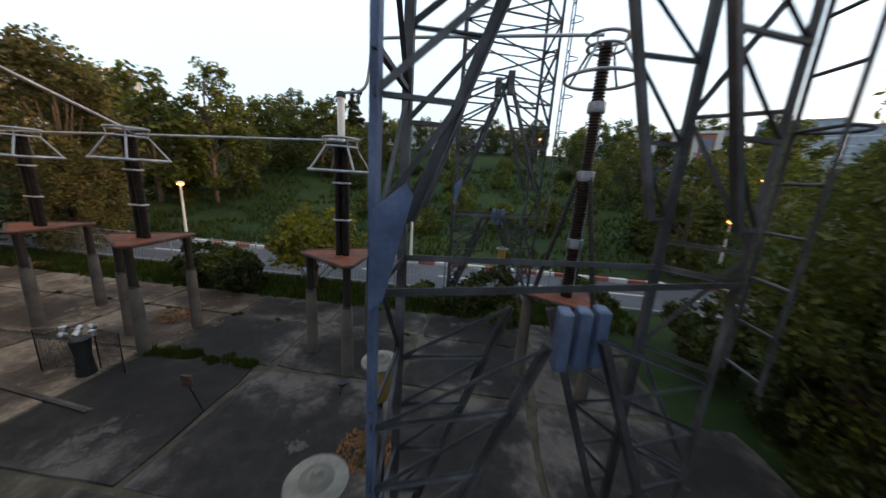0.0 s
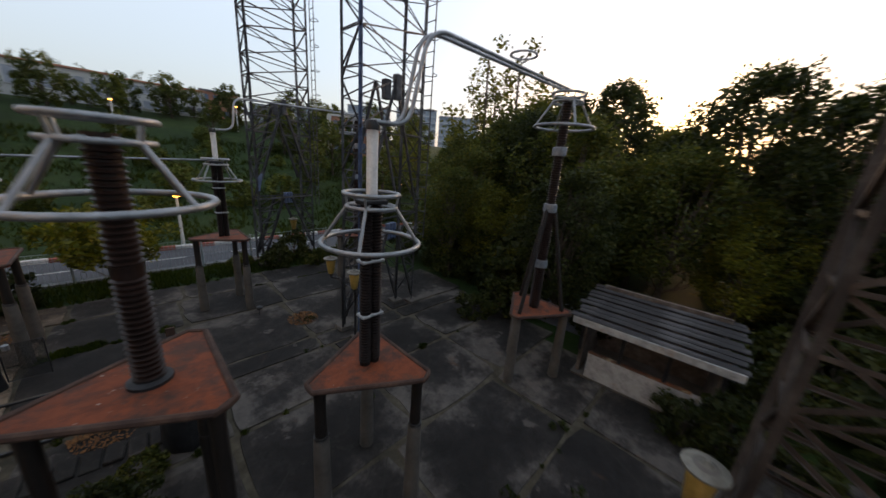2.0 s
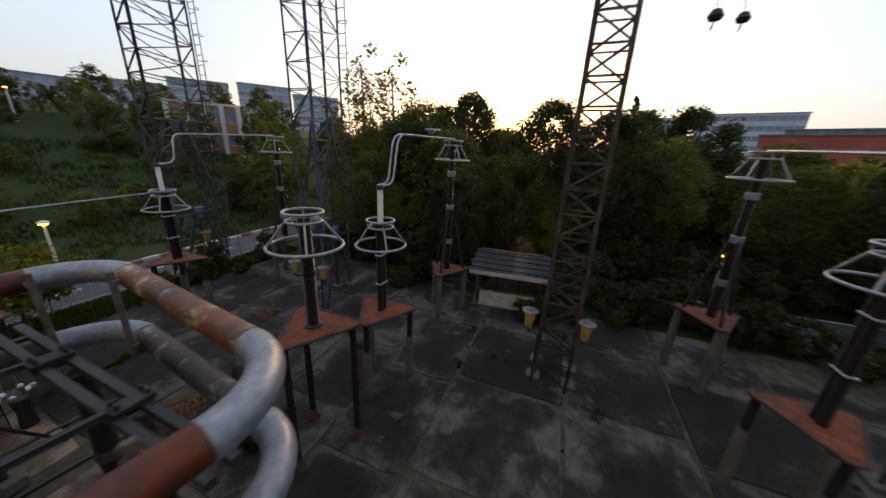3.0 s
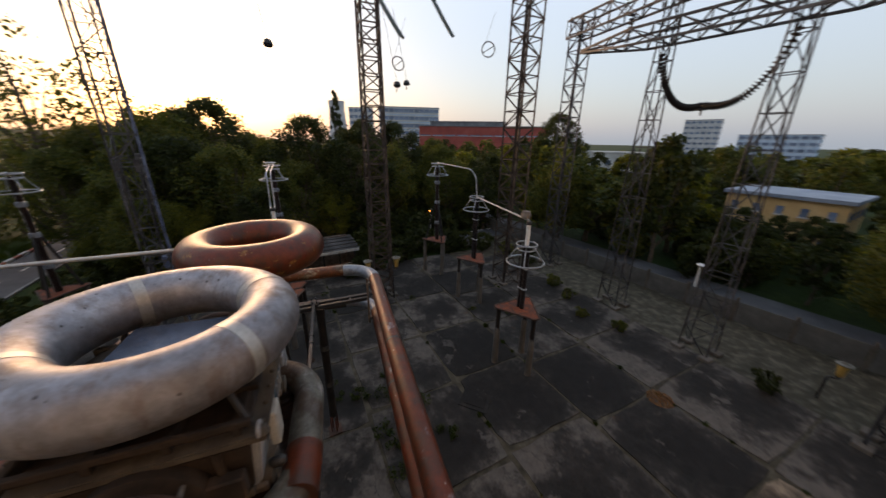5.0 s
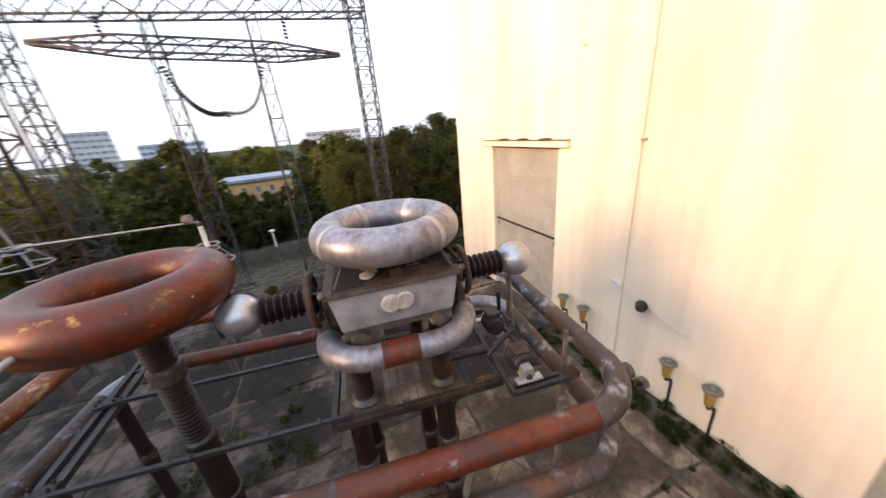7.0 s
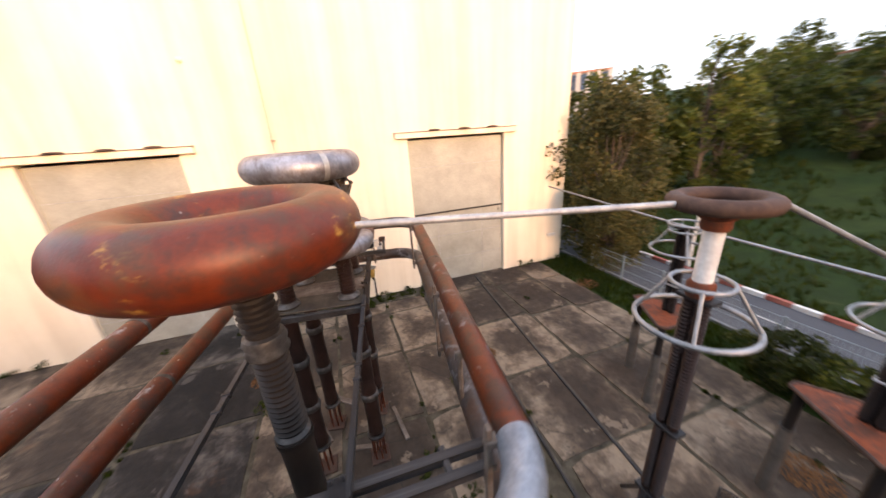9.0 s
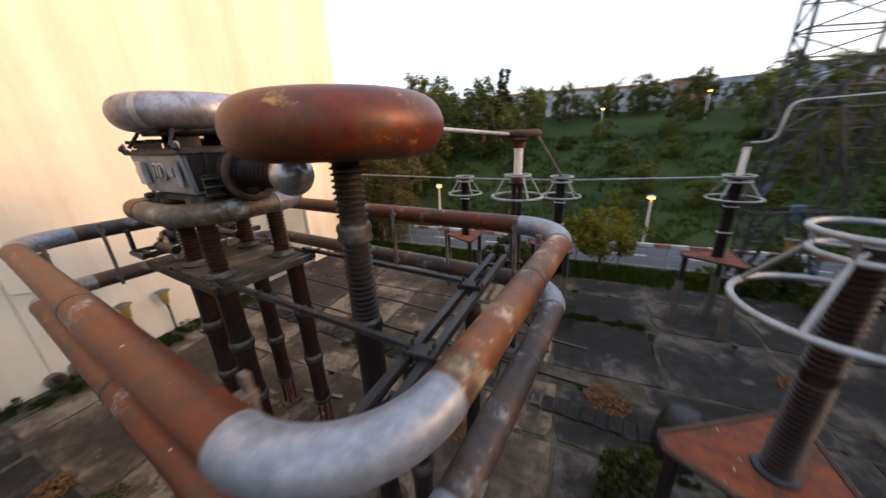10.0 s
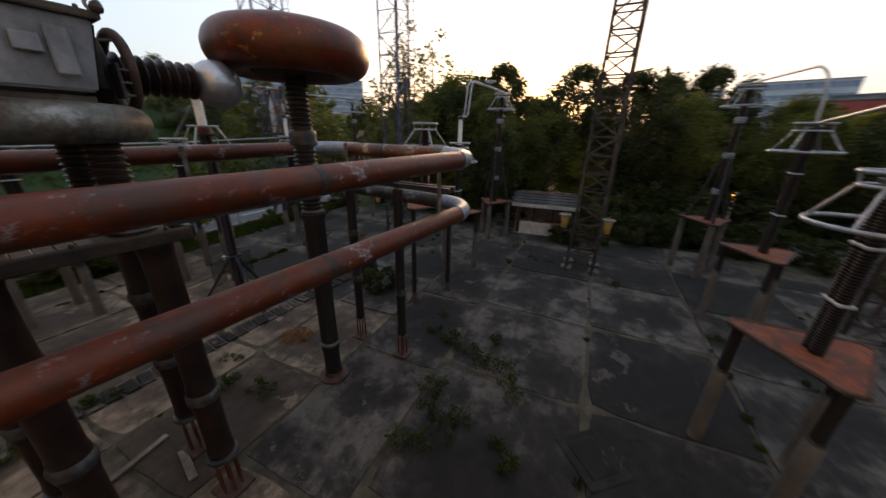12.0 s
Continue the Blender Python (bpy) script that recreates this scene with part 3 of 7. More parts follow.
solo("roof", box(bmesh.new(), (HX - 20.25, (HY0 + HY1) / 2, HH + 0.15), (40.6, HY1 - HY0 + 0.4, 0.3)), M_FAR_ROOF, "flat grey roof of the hall", "roof", kind="structure")
for n, (y0, y1) in ((1, D1), (2, D2)):
    door = thing("door_%d" % n, (HX, (y0 + y1) / 2, 0), "tall closed grey sheet-steel hall door in two stacked leaves", "door", kind="structure")
    w = y1 - y0
    part("lower_leaf", box(bmesh.new(), (-0.22, 0, 1.74), (0.08, w, 3.46), bevel=0.01), M_DOOR, door)
    part("upper_leaf", box(bmesh.new(), (-0.25, 0, 5.13), (0.08, w, 3.24), bevel=0.01), M_DOOR, door)
    for k in (-0.25, 0.25):
        part("seam", box(bmesh.new(), (-0.172, k * w, 1.74), (0.012, 0.02, 3.4)), M_GALV_DULL, door)
    for z in (1.15, 2.35, 5.6):
        part("seam", box(bmesh.new(), (-0.17 if z < 3.4 else -0.2, 0, z), (0.01, w - 0.06, 0.018)), M_GALV_DULL, door)
    part("track", box(bmesh.new(), (-0.16, 0, 3.5), (0.05, w - 0.02, 0.07)), M_BEAM, door)
    for k in (-0.45, 0.45):
        part("bolt", box(bmesh.new(), (-0.15, k * w, 3.28), (0.05, 0.05, 0.16), bevel=0.01), M_BEAM_RUST, door)
    part("lintel", box(bmesh.new(), (0.09, 0, DT + 0.12), (0.2, w + 1.05, 0.22), bevel=0.02), M_PLASTER, door, "projecting cream concrete lintel")
    part("flashing", box(bmesh.new(), (0.1, 0, DT + 0.245), (0.23, w + 1.09, 0.02)), M_RUSTRIM, door, "rusty flashing strip")
    for k in range(3):
        part("debris", turned([(0.01, 0), (0.28, 0.01), (0.2, 0.05), (0.02, 0.07)], 9, m=Matrix.Translation((0.1, w * (k - 0.8) * 0.3, DT + 0.256))), M_RUSTRIM, door, "brown leaf litter")
# lightning conductor, wall boxes and pipe stubs on the hall
bm = bmesh.new()
tube(bm, [(HX + 0.05, -2.5, 0.1), (HX + 0.05, -2.5, 18.5)], 0.008, 6)
for z in range(1, 18, 2):
    box(bm, (HX + 0.03, -2.5, z), (0.05, 0.03, 0.02))
solo("lightning_conductor", bm, M_OCHRE_DUST, "thin brown lightning conductor down the hall wall", "conductor")
bm = bmesh.new()
box(bm, (HX + 0.05, -2.47, 7.08), (0.09, 0.16, 0.05), bevel=0.01)
solo("wall_bracket", bm, M_OCHRE_DUST, "small dusty ochre bracket on the hall wall", "bracket")
bm = bmesh.new()
box(bm, (HX + 0.03, -2.75, 2.98), (0.06, 0.28, 0.14), bevel=0.01)
solo("wall_plate", bm, M_KERB_W, "small white plate on the hall wall", "plate")
bm = bmesh.new()
box(bm, (HX + 0.03, 9.95, 1.46), (0.06, 0.5, 0.16), bevel=0.01)
solo("wall_plate", bm, M_KERB_W, "small white plate on the hall wall", "plate")
for y, z, r in ((-2.5, 0.22, 0.2), (-1.98, 0.26, 0.24), (-1.45, 0.22, 0.18)):
    m = Matrix.Translation((HX, y, z)) @ Matrix.Rotation(radians(90), 4, "Y")
    st = thing("pipe_stub", Matrix.Translation((HX, y, z)), "short dark capped pipe stub in the hall wall", "pipe", "stubs in the hall wall")
    r4 = Matrix.Rotation(radians(90), 4, "Y")
    part("sleeve", turned([(r, 0), (r, 0.22), (r * 0.8, 0.22), (r * 0.8, 0.12)], 16, m=r4), M_BEAM_RUST, st, smooth=True)
    part("cap", turned([(r * 0.3, 0.12), (r * 0.3, 0.26)], 10, m=r4), M_BLACK, st, smooth=True)


cw = thing("wall_lamp", (HX, -1.8, 2.62), "small dark round bulkhead lamp with a pale glass", "wall lamp")
tilt = Matrix.Rotation(radians(68), 4, "Y") @ Matrix.Rotation(radians(14), 4, "X")
part("housing", turned([(0.05, 0), (0.13, 0.03), (0.17, 0.1), (0.17, 0.17), (0.13, 0.18)], 18, m=tilt), M_BLACK, cw, smooth=True)
part("glass", turned([(0.11, 0.15), (0.09, 0.19), (0.04, 0.215), (0.003, 0.22)], 16, m=tilt), M_RUSTRIM, cw, "dull dark glass", True)
bm = bmesh.new()
tube(bm, [(HX + 0.02, -2.7, 2.9), (HX + 0.025, -2.36, 2.76), (HX + 0.02, -1.92, 2.64)], 0.009, 6)
tube(bm, [(HX + 0.025, -1.66, 2.7), (HX + 0.03, -1.25, 2.52), (HX + 0.02, -0.9, 2.43), (HX + 0.02, -0.45, 2.4)], 0.012, 6)
solo("wall_cable", bm, M_KERB_W, "thin white cable clipped along the hall wall", "cable")
bm = turned([(0.09, 0), (0.1, 0.03), (0.06, 0.06), (0.03, 0.09)], 14, m=pose(HX, -4.59, 9.63, 0, 90, 0))
solo("wall_plate", bm, M_PLASTER, "small round cream cap on the hall wall", "plate", smooth=True)

# ---- post insulator stations ----
def station(x, y, zp, top, legs, col, tube_len=0.0, yaw=180.0, rad=0.75, ring=0.34, cage=0.62, cage_drop=0.62, label="", foot=0.45, plain=False):
    """A triangular rusty tray on three legs with an insulator column, guard rings and perhaps a white tube."""
    st = thing("insulator_post", pose(x, y, 0, 0, 0, yaw), label, "insulator", "insulator posts of the test yard")
    R = rad
    pts = [Vector((R * math.cos(a), R * math.sin(a), 0)) for a in (0, 2 * math.pi / 3, 4 * math.pi / 3)]
    # tray: plate with rounded corners and a raised rim
    bm = bmesh.new()
    ro = R * 1.18
    outl = []
    for k in range(3):
        for j in range(-2, 3):
            a = 2 * math.pi * k / 3 + j * 0.055
            outl.append((ro * math.cos(a), ro * math.sin(a)))
    lo = [bm.verts.new((px, py, zp - 0.05)) for px, py in outl]
    hi = [bm.verts.new((px, py, zp)) for px, py in outl]
    bm.faces.new(hi)
    bm.faces.new(lo[::-1])
    for i in range(len(outl)):
        j = (i + 1) % len(outl)
        bm.faces.new((lo[i], lo[j], hi[j], hi[i]))
    part("tray", bm, M_RUSTPLATE, st, "rust-red steel tray")
    bm = bmesh.new()
    tube(bm, [(px, py, zp - 0.01) for px, py in outl], 0.035, 8, closed=True)
    part("rim", bm, M_RUSTRIM, st, "dark rolled rim", True)
    zl = zp - 0.05
    for p in pts:
        px, py = p.x, p.y
        if legs == "concrete":
            h = zl * 0.64
            post = shared(("cpost", round(h, 2)), lambda: turned([(0.125, 0), (0.115, h * 0.5), (0.105, h - 0.03), (0.09, h)], 14), M_POST, True)
            piece("concrete_post", post, Matrix.Translation((px, py, 0)), st, "bare grey concrete post")
            piece("leg_insulator", pole_mesh(0.082, zl - h, M_PORC_DARK), Matrix.Translation((px, py, h)), st)
            clamp = shared("clamp_band", lambda: turned([(0.085, 0), (0.1, 0.0), (0.1, 0.05), (0.085, 0.05)], 14), M_COLLAR, True)
            piece("band", clamp, Matrix.Translation((px, py, h - 0.01)), st)
        elif legs == "dark":
            base = shared("rust_foot", lambda: turned([(0.15, 0), (0.15, 0.05), (0.09, 0.12), (0.08, 0.3)], 12), M_RUSTRIM, True)
            piece("foot", base, Matrix.Translation((px, py, 0)), st, "rusty cast foot")
            piece("leg_insulator", pole_mesh(0.08, (zl - 0.3) / 2, M_PORC_DARK), Matrix.Translation((px, py, 0.3)), st)
            piece("leg_insulator", pole_mesh(0.073, (zl - 0.3) / 2, M_PORC_DARK), Matrix.Translation((px, py, 0.3 + (zl - 0.3) / 2)), st)
        else:
            h = zl
            post = shared(("cpost2", round(h, 2)), lambda: turned([(0.13, 0), (0.115, h * 0.5), (0.1, h)], 14), M_POST, True)
            piece("concrete_post", post, Matrix.Translation((px, py, 0)), st, "bare grey concrete post")
    zt = top - tube_len - 0.10
    # column
    band = shared("col_band", lambda: turned([(0.11, 0), (0.15, 0.01), (0.155, 0.03), (0.155, 0.17), (0.15, 0.19), (0.11, 0.2)], 16), M_ELBOW, True)
    flange = shared("col_flange", lambda: turned([(0.17, 0), (0.17, 0.03), (0.12, 0.05), (0.12, 0.08)], 16), M_BLACK, True)
    if col == "twin":
        n = 3
        hh = (zt - zp) / n
        for dx in (-0.074, 0.074):
            for i in range(n):
                piece("column_insulator", stack_mesh(0.088, hh, M_PORC_TWIN, 14, 0.04), Matrix.Translation((dx, 0, zp + i * hh)), st)
        for i in range(1, n):
            bm = bmesh.new()
            box(bm, (0, 0, zp + i * hh), (0.34, 0.18, 0.04), bevel=0.01)
            part("tie_plate", bm, M_GALV_DULL, st)
        bm = bmesh.new()
        box(bm, (0, 0, zt), (0.36, 0.22, 0.06), bevel=0.012)
        part("head_plate", bm, M_BLACK, st)
    elif col == "single":
        n = 2
        hh = (zt - zp) / n
        for i in range(n):
            piece("column_insulator", stack_mesh(0.125, hh, M_PORC), Matrix.Translation((0, 0, zp + i * hh)), st)
        piece("flange", flange, Matrix.Translation((0, 0, zp)), st)
    else:
        # tall three-part stack with metal bands and three raking stays
        hs = (zt - zp)
        cuts = (0.0, 0.24, 0.52, 0.78, 1.0)
        for i, (a, b) in enumerate(zip(cuts, cuts[1:])):
            piece("column_insulator", stack_mesh(0.135 if i < 2 else 0.115, hs * (b - a), M_PORC), Matrix.Translation((0, 0, zp + hs * a)), st)
            if i:
                piece("band", band, Matrix.Translation((0, 0, zp + hs * a - 0.1)), st, "bluish zinc band")
        for p in pts:
            a, b = Vector((p.x * 0.9, p.y * 0.9, zp)), Vector((p.x * 0.14, p.y * 0.14, zp + hs * 0.52))
            d = b - a
            half = d.length / 2
            mat4 = Matrix.Translation(a) @ d.to_track_quat("Z", "Y").to_matrix().to_4x4()
            piece("stay", stack_mesh(0.055, half, M_PORC_DARK, 10), mat4, st)
            piece("stay", stack_mesh(0.055, half, M_PORC_DARK, 10), mat4 @ Matrix.Translation((0, 0, half)), st)
    # guard rings
    zr = top - tube_len
    def add_ring(nm, R_, z, r_):
        me = shared((nm, round(R_, 3), round(r_, 3)), lambda: torus(bmesh.new(), R_, r_, r_, 36, 10), M_GALV, True)
        piece(nm, me, Matrix.Translation((0, 0, z)), st)
    add_ring("top_ring", ring, zr, 0.026)
    add_ring("middle_ring", ring * 0.9, zr - 0.16, 0.024)
    add_ring("cage_ring", cage, zr - cage_drop, 0.03)
    rod = round_bar(M_GALV)
    for k in range(4):
        a = math.pi / 4 + k * math.pi / 2
        c, s = math.cos(a), math.sin(a)
        piece("cage_strut", rod, along((ring * 0.9 * c, ring * 0.9 * s, zr - 0.16), (cage * c, cage * s, zr - cage_drop), 0.045), st)
        piece("ring_strut", rod, along((ring * 0.9 * c, ring * 0.9 * s, zr - 0.16), (ring * c, ring * s, zr), 0.03), st)
        piece("ring_arm", rod, along((0.05 * c, 0.05 * s, zr - 0.13), (ring * 0.9 * c, ring * 0.9 * s, zr - 0.16), 0.03), st)
    if tube_len:
        bm = turned([(0.07, zr - 0.05), (0.07, top - 0.10)], 18)
        part("ceramic_tube", bm, M_WHITE, st, "white ceramic tube", True)
        bm = turned([(0.09, top - 0.11), (0.09, top - 0.03), (0.07, top), (0.04, top)], 16)
        part("tube_head", bm, M_BLACK, st, "dark cast head", True)
    return st


L1 = "insulator post with guard rings on rust-red tray and concrete legs"
L2 = "insulator post with guard rings and white tube on rust-red tray"
L3 = "insulator post with guard rings, rust-red tray and dark porcelain legs"
L4 = "tall banded insulator post with raking stays above a rusty tray"
station(-10.1, 6.76, 2.34, 4.63, "concrete", "twin", 0, 180, label=L1)
station(-6.65, 6.3, 2.42, 4.72, "concrete", "twin", 0, 180, label=L1)
station(-2.13, 6.53, 2.39, 5.62, "concrete", "twin", 0.86, 180, label=L2)
station(-4.24, -1.56, 3.02, 5.31, "dark", "single", 0, 180, label=L3, cage=0.66)
station(-1.985, -1.73, 2.3, 5.6, "concrete", "twin", 0.86, 180, label=L2)
station(2.75, -1.83, 1.84, 6.76, "post", "tall", 0, 180, label=L4, cage_drop=0.66)
station(2.62, 6.65, 1.93, 6.65, "post", "tall", 0, 180, label=L4, cage_drop=0.66)
station(2.06, -10.4, 2.15, 6.76, "post", "tall", 0, 180, label=L4, cage_drop=0.66)
station(-2.05, -10.55, 2.27, 5.45, "concrete", "twin", 0, 180, label=L1)
station(-7.3, -9.2, 2.4, 5.57, "concrete", "twin", 0.78, 180, label=L2)

# the freestanding post beside the pipe frame, with a dark toroid on its white tube
AX, AY = -7.5, 3.1
st = thing("insulator_post", (AX, AY, 0), "slim insulator post with dark toroid and conical guard cage", "insulator", "insulator posts of the test yard")
for i, (a, b) in enumerate(((0.25, 1.55), (1.6, 2.9), (2.95, 4.9))):
    for dx in (-0.075, 0.075):
        piece("column_insulator", stack_mesh(0.08, b - a, M_PORC), Matrix.Translation((dx, 0, a)), st)
    part("tie_plate", box(bmesh.new(), (0, 0, b + 0.02), (0.4, 0.2, 0.05), bevel=0.01), M_BLACK, st)
part("ceramic_tube", turned([(0.1, 5.1), (0.1, 5.75)], 18), M_WHITE, st, "white ceramic tube", True)
part("tube_collar", turned([(0.13, 4.95), (0.14, 5.0), (0.14, 5.1), (0.11, 5.14)], 18), M_RUSTPLATE, st, "rusty collar", True)
part("tube_head", turned([(0.12, 5.74), (0.14, 5.78), (0.14, 5.86), (0.2, 5.9), (0.2, 5.93)], 18), M_RUSTPLATE, st, "rusty head flange", True)
part("toroid", torus(bmesh.new(), 0.395, 0.1, 0.085, 44, 14, Matrix.Translation((0, 0, 6.05))), M_RUSTRIM, st, "dark brown rusty toroid", True)
for k in range(3):
    a = k * 2.094
    piece("toroid_arm", round_bar(M_RUSTRIM), along((0.1 * math.cos(a), 0.1 * math.sin(a), 5.92), (0.35 * math.cos(a), 0.35 * math.sin(a), 5.98), 0.04), st)
part("top_ring", torus(bmesh.new(), 0.3, 0.026, 0.026, 36, 10, Matrix.Translation((0, 0, 5.12))), M_GALV, st, "", True)
part("cage_ring", torus(bmesh.new(), 0.6, 0.032, 0.032, 44, 10, Matrix.Translation((0, 0, 4.62))), M_GALV, st, "", True)
for k in range(4):
    a = 0.6 + k * math.pi / 2
    piece("cage_strut", round_bar(M_GALV), along((0.3 * math.cos(a), 0.3 * math.sin(a), 5.12), (0.6 * math.cos(a), 0.6 * math.sin(a), 4.62), 0.045), st)
part("base_block", box(bmesh.new(), (0, 0, 0.13), (0.6, 0.5, 0.26), bevel=0.03), M_POST, st, "low concrete base block")
for k in range(3):
    a = 0.4 + k * 2.094
    piece("raking_foot", square_bar(M_BLACK), along((1.1 * math.cos(a), 1.1 * math.sin(a), 0.02), (0.08 * math.cos(a), 0.08 * math.sin(a), 1.55), 0.06), st)


# ---- bus rods between the posts ----
def bus(pts, r, label, name="bus_rod", mat=None, bend=0.25):
    bm = bmesh.new()
    tube(bm, fillet(pts, bend), r, 10)
    return solo(name, bm, mat or M_GALV, label, "busbar", "bus rods", smooth=True)


bus([(-10.1, 6.76, 4.56), (-6.65, 6.3, 4.6), (-2.13, 6.53, 4.72)], 0.028, "long pale aluminium rod linking three insulator posts", bend=0.05)
bus([(-16.5, 7.9, 4.55), (-10.1, 6.76, 4.56)], 0.028, "long pale aluminium rod ending at an insulator post")
bus([(-7.15, 3.45, 6.03), (-6.65, 6.3, 4.7)], 0.03, "slanting pale rod from the dark toroid to a guard ring")
bus([(-8.25, -0.53, 6.17), (-7.65, 2.68, 6.05)], 0.033, "pale rod from the rusty toroid to the dark toroid", mat=M_GALV_DULL)
bus([(-2.13, 6.53, 5.6), (-1.62, 6.5, 5.62), (-1.5, 6.55, 6.55), (2.55, 6.65, 6.7)], 0.03, "bent grey pipe from the white tube to the tall post", "bus_pipe", M_GALV_DULL)
for d in (-0.07, 0.07):
    bus([(-1.985, -1.73 + d, 5.58), (-1.5, -1.73 + d, 5.6), (-1.25, -1.75 + d, 6.78), (2.7, -1.83 + d, 6.82)], 0.028, "one of two bent pale pipes to the tall post", "bus_pipe", bend=0.35)
bm = torus(bmesh.new(), 0.22, 0.02, 0.02, 28, 8, Matrix.Translation((0.9, -1.8, 7.02)))
for k in range(3):
    tube(bm, [(0.9, -1.8, 6.9), (0.9 + 0.22 * math.cos(k * 2.1), -1.8 + 0.22 * math.sin(k * 2.1), 7.02)], 0.012, 6)
solo("guard_ring", bm, M_GALV_DULL, "small guard ring on the double bus pipe", "guard ring", smooth=True)
bus([(2.06, -10.4, 6.8), (-1.5, -10.5, 6.72), (-1.95, -10.53, 6.4), (-2.05, -10.55, 5.45)], 0.03, "pale bent pipe between two insulator posts", "bus_pipe")
bus([(-2.05, -10.55, 5.45), (-7.3, -9.2, 5.6)], 0.032, "pale rod from guard ring to white tube")
bm = turned([(0.04, 0), (0.14, 0.02), (0.17, 0.14), (0.12, 0.26), (0.03, 0.28)], 14, m=Matrix.Translation((-7.0, -9.3, 5.58)))
solo("end_fitting", bm, M_BEAM_RUST, "round rusty end fitting on the bus rod", "fitting", smooth=True)

# ---- lattice towers ----
def lattice(name, corners, z0, z1, panel, label, mats, chord=0.13, brace=0.06, portal=None, top_scale=1.0, group="lattice towers"):
    """A four-legged lattice tower: chords, horizontals and crossed diagonals, each a bar of its own."""
    cx = sum(c[0] for c in corners) / 4
    cy = sum(c[1] for c in corners) / 4
    tw = thing(name, (cx, cy, 0), label, "lattice tower", group)
    def at(k, z):
        f = 1 + (top_scale - 1) * (z - z0) / (z1 - z0)
        x, y = corners[k % 4]
        return Vector(((x - cx) * f, (y - cy) * f, z))
    for k in range(4):
        piece("chord", angle_bar(mats[0] if k == 0 else mats[1]), along(at(k, z0), at(k, z1), chord, k * math.pi / 2), tw)
        bm = box(bmesh.new(), at(k, 0.04), (0.4, 0.4, 0.16), bevel=0.02)
        part("footing", bm, M_POST, tw)
    zs = z0 if portal is None else portal
    n = max(1, int(round((z1 - zs) / panel)))
    ang = angle_bar(mats[1])
    for i in range(n):
        a, b = zs + (z1 - zs) * i / n, zs + (z1 - zs) * (i + 1) / n
        for k in range(4):
            piece("horizontal", ang, along(at(k, a), at(k + 1, a), brace * 0.9), tw)
            if (i + k) % 2:
                piece("diagonal", ang, along(at(k, a), at(k + 1, b), brace), tw)
            else:
                piece("diagonal", ang, along(at(k + 1, a), at(k, b), brace), tw)
    return tw, at, (cx, cy)


tb = [Vector((0.09, 2.06)), Vector((2.92, 3.11)), Vector((2.45, 3.5)), Vector((0.06, 2.92))]


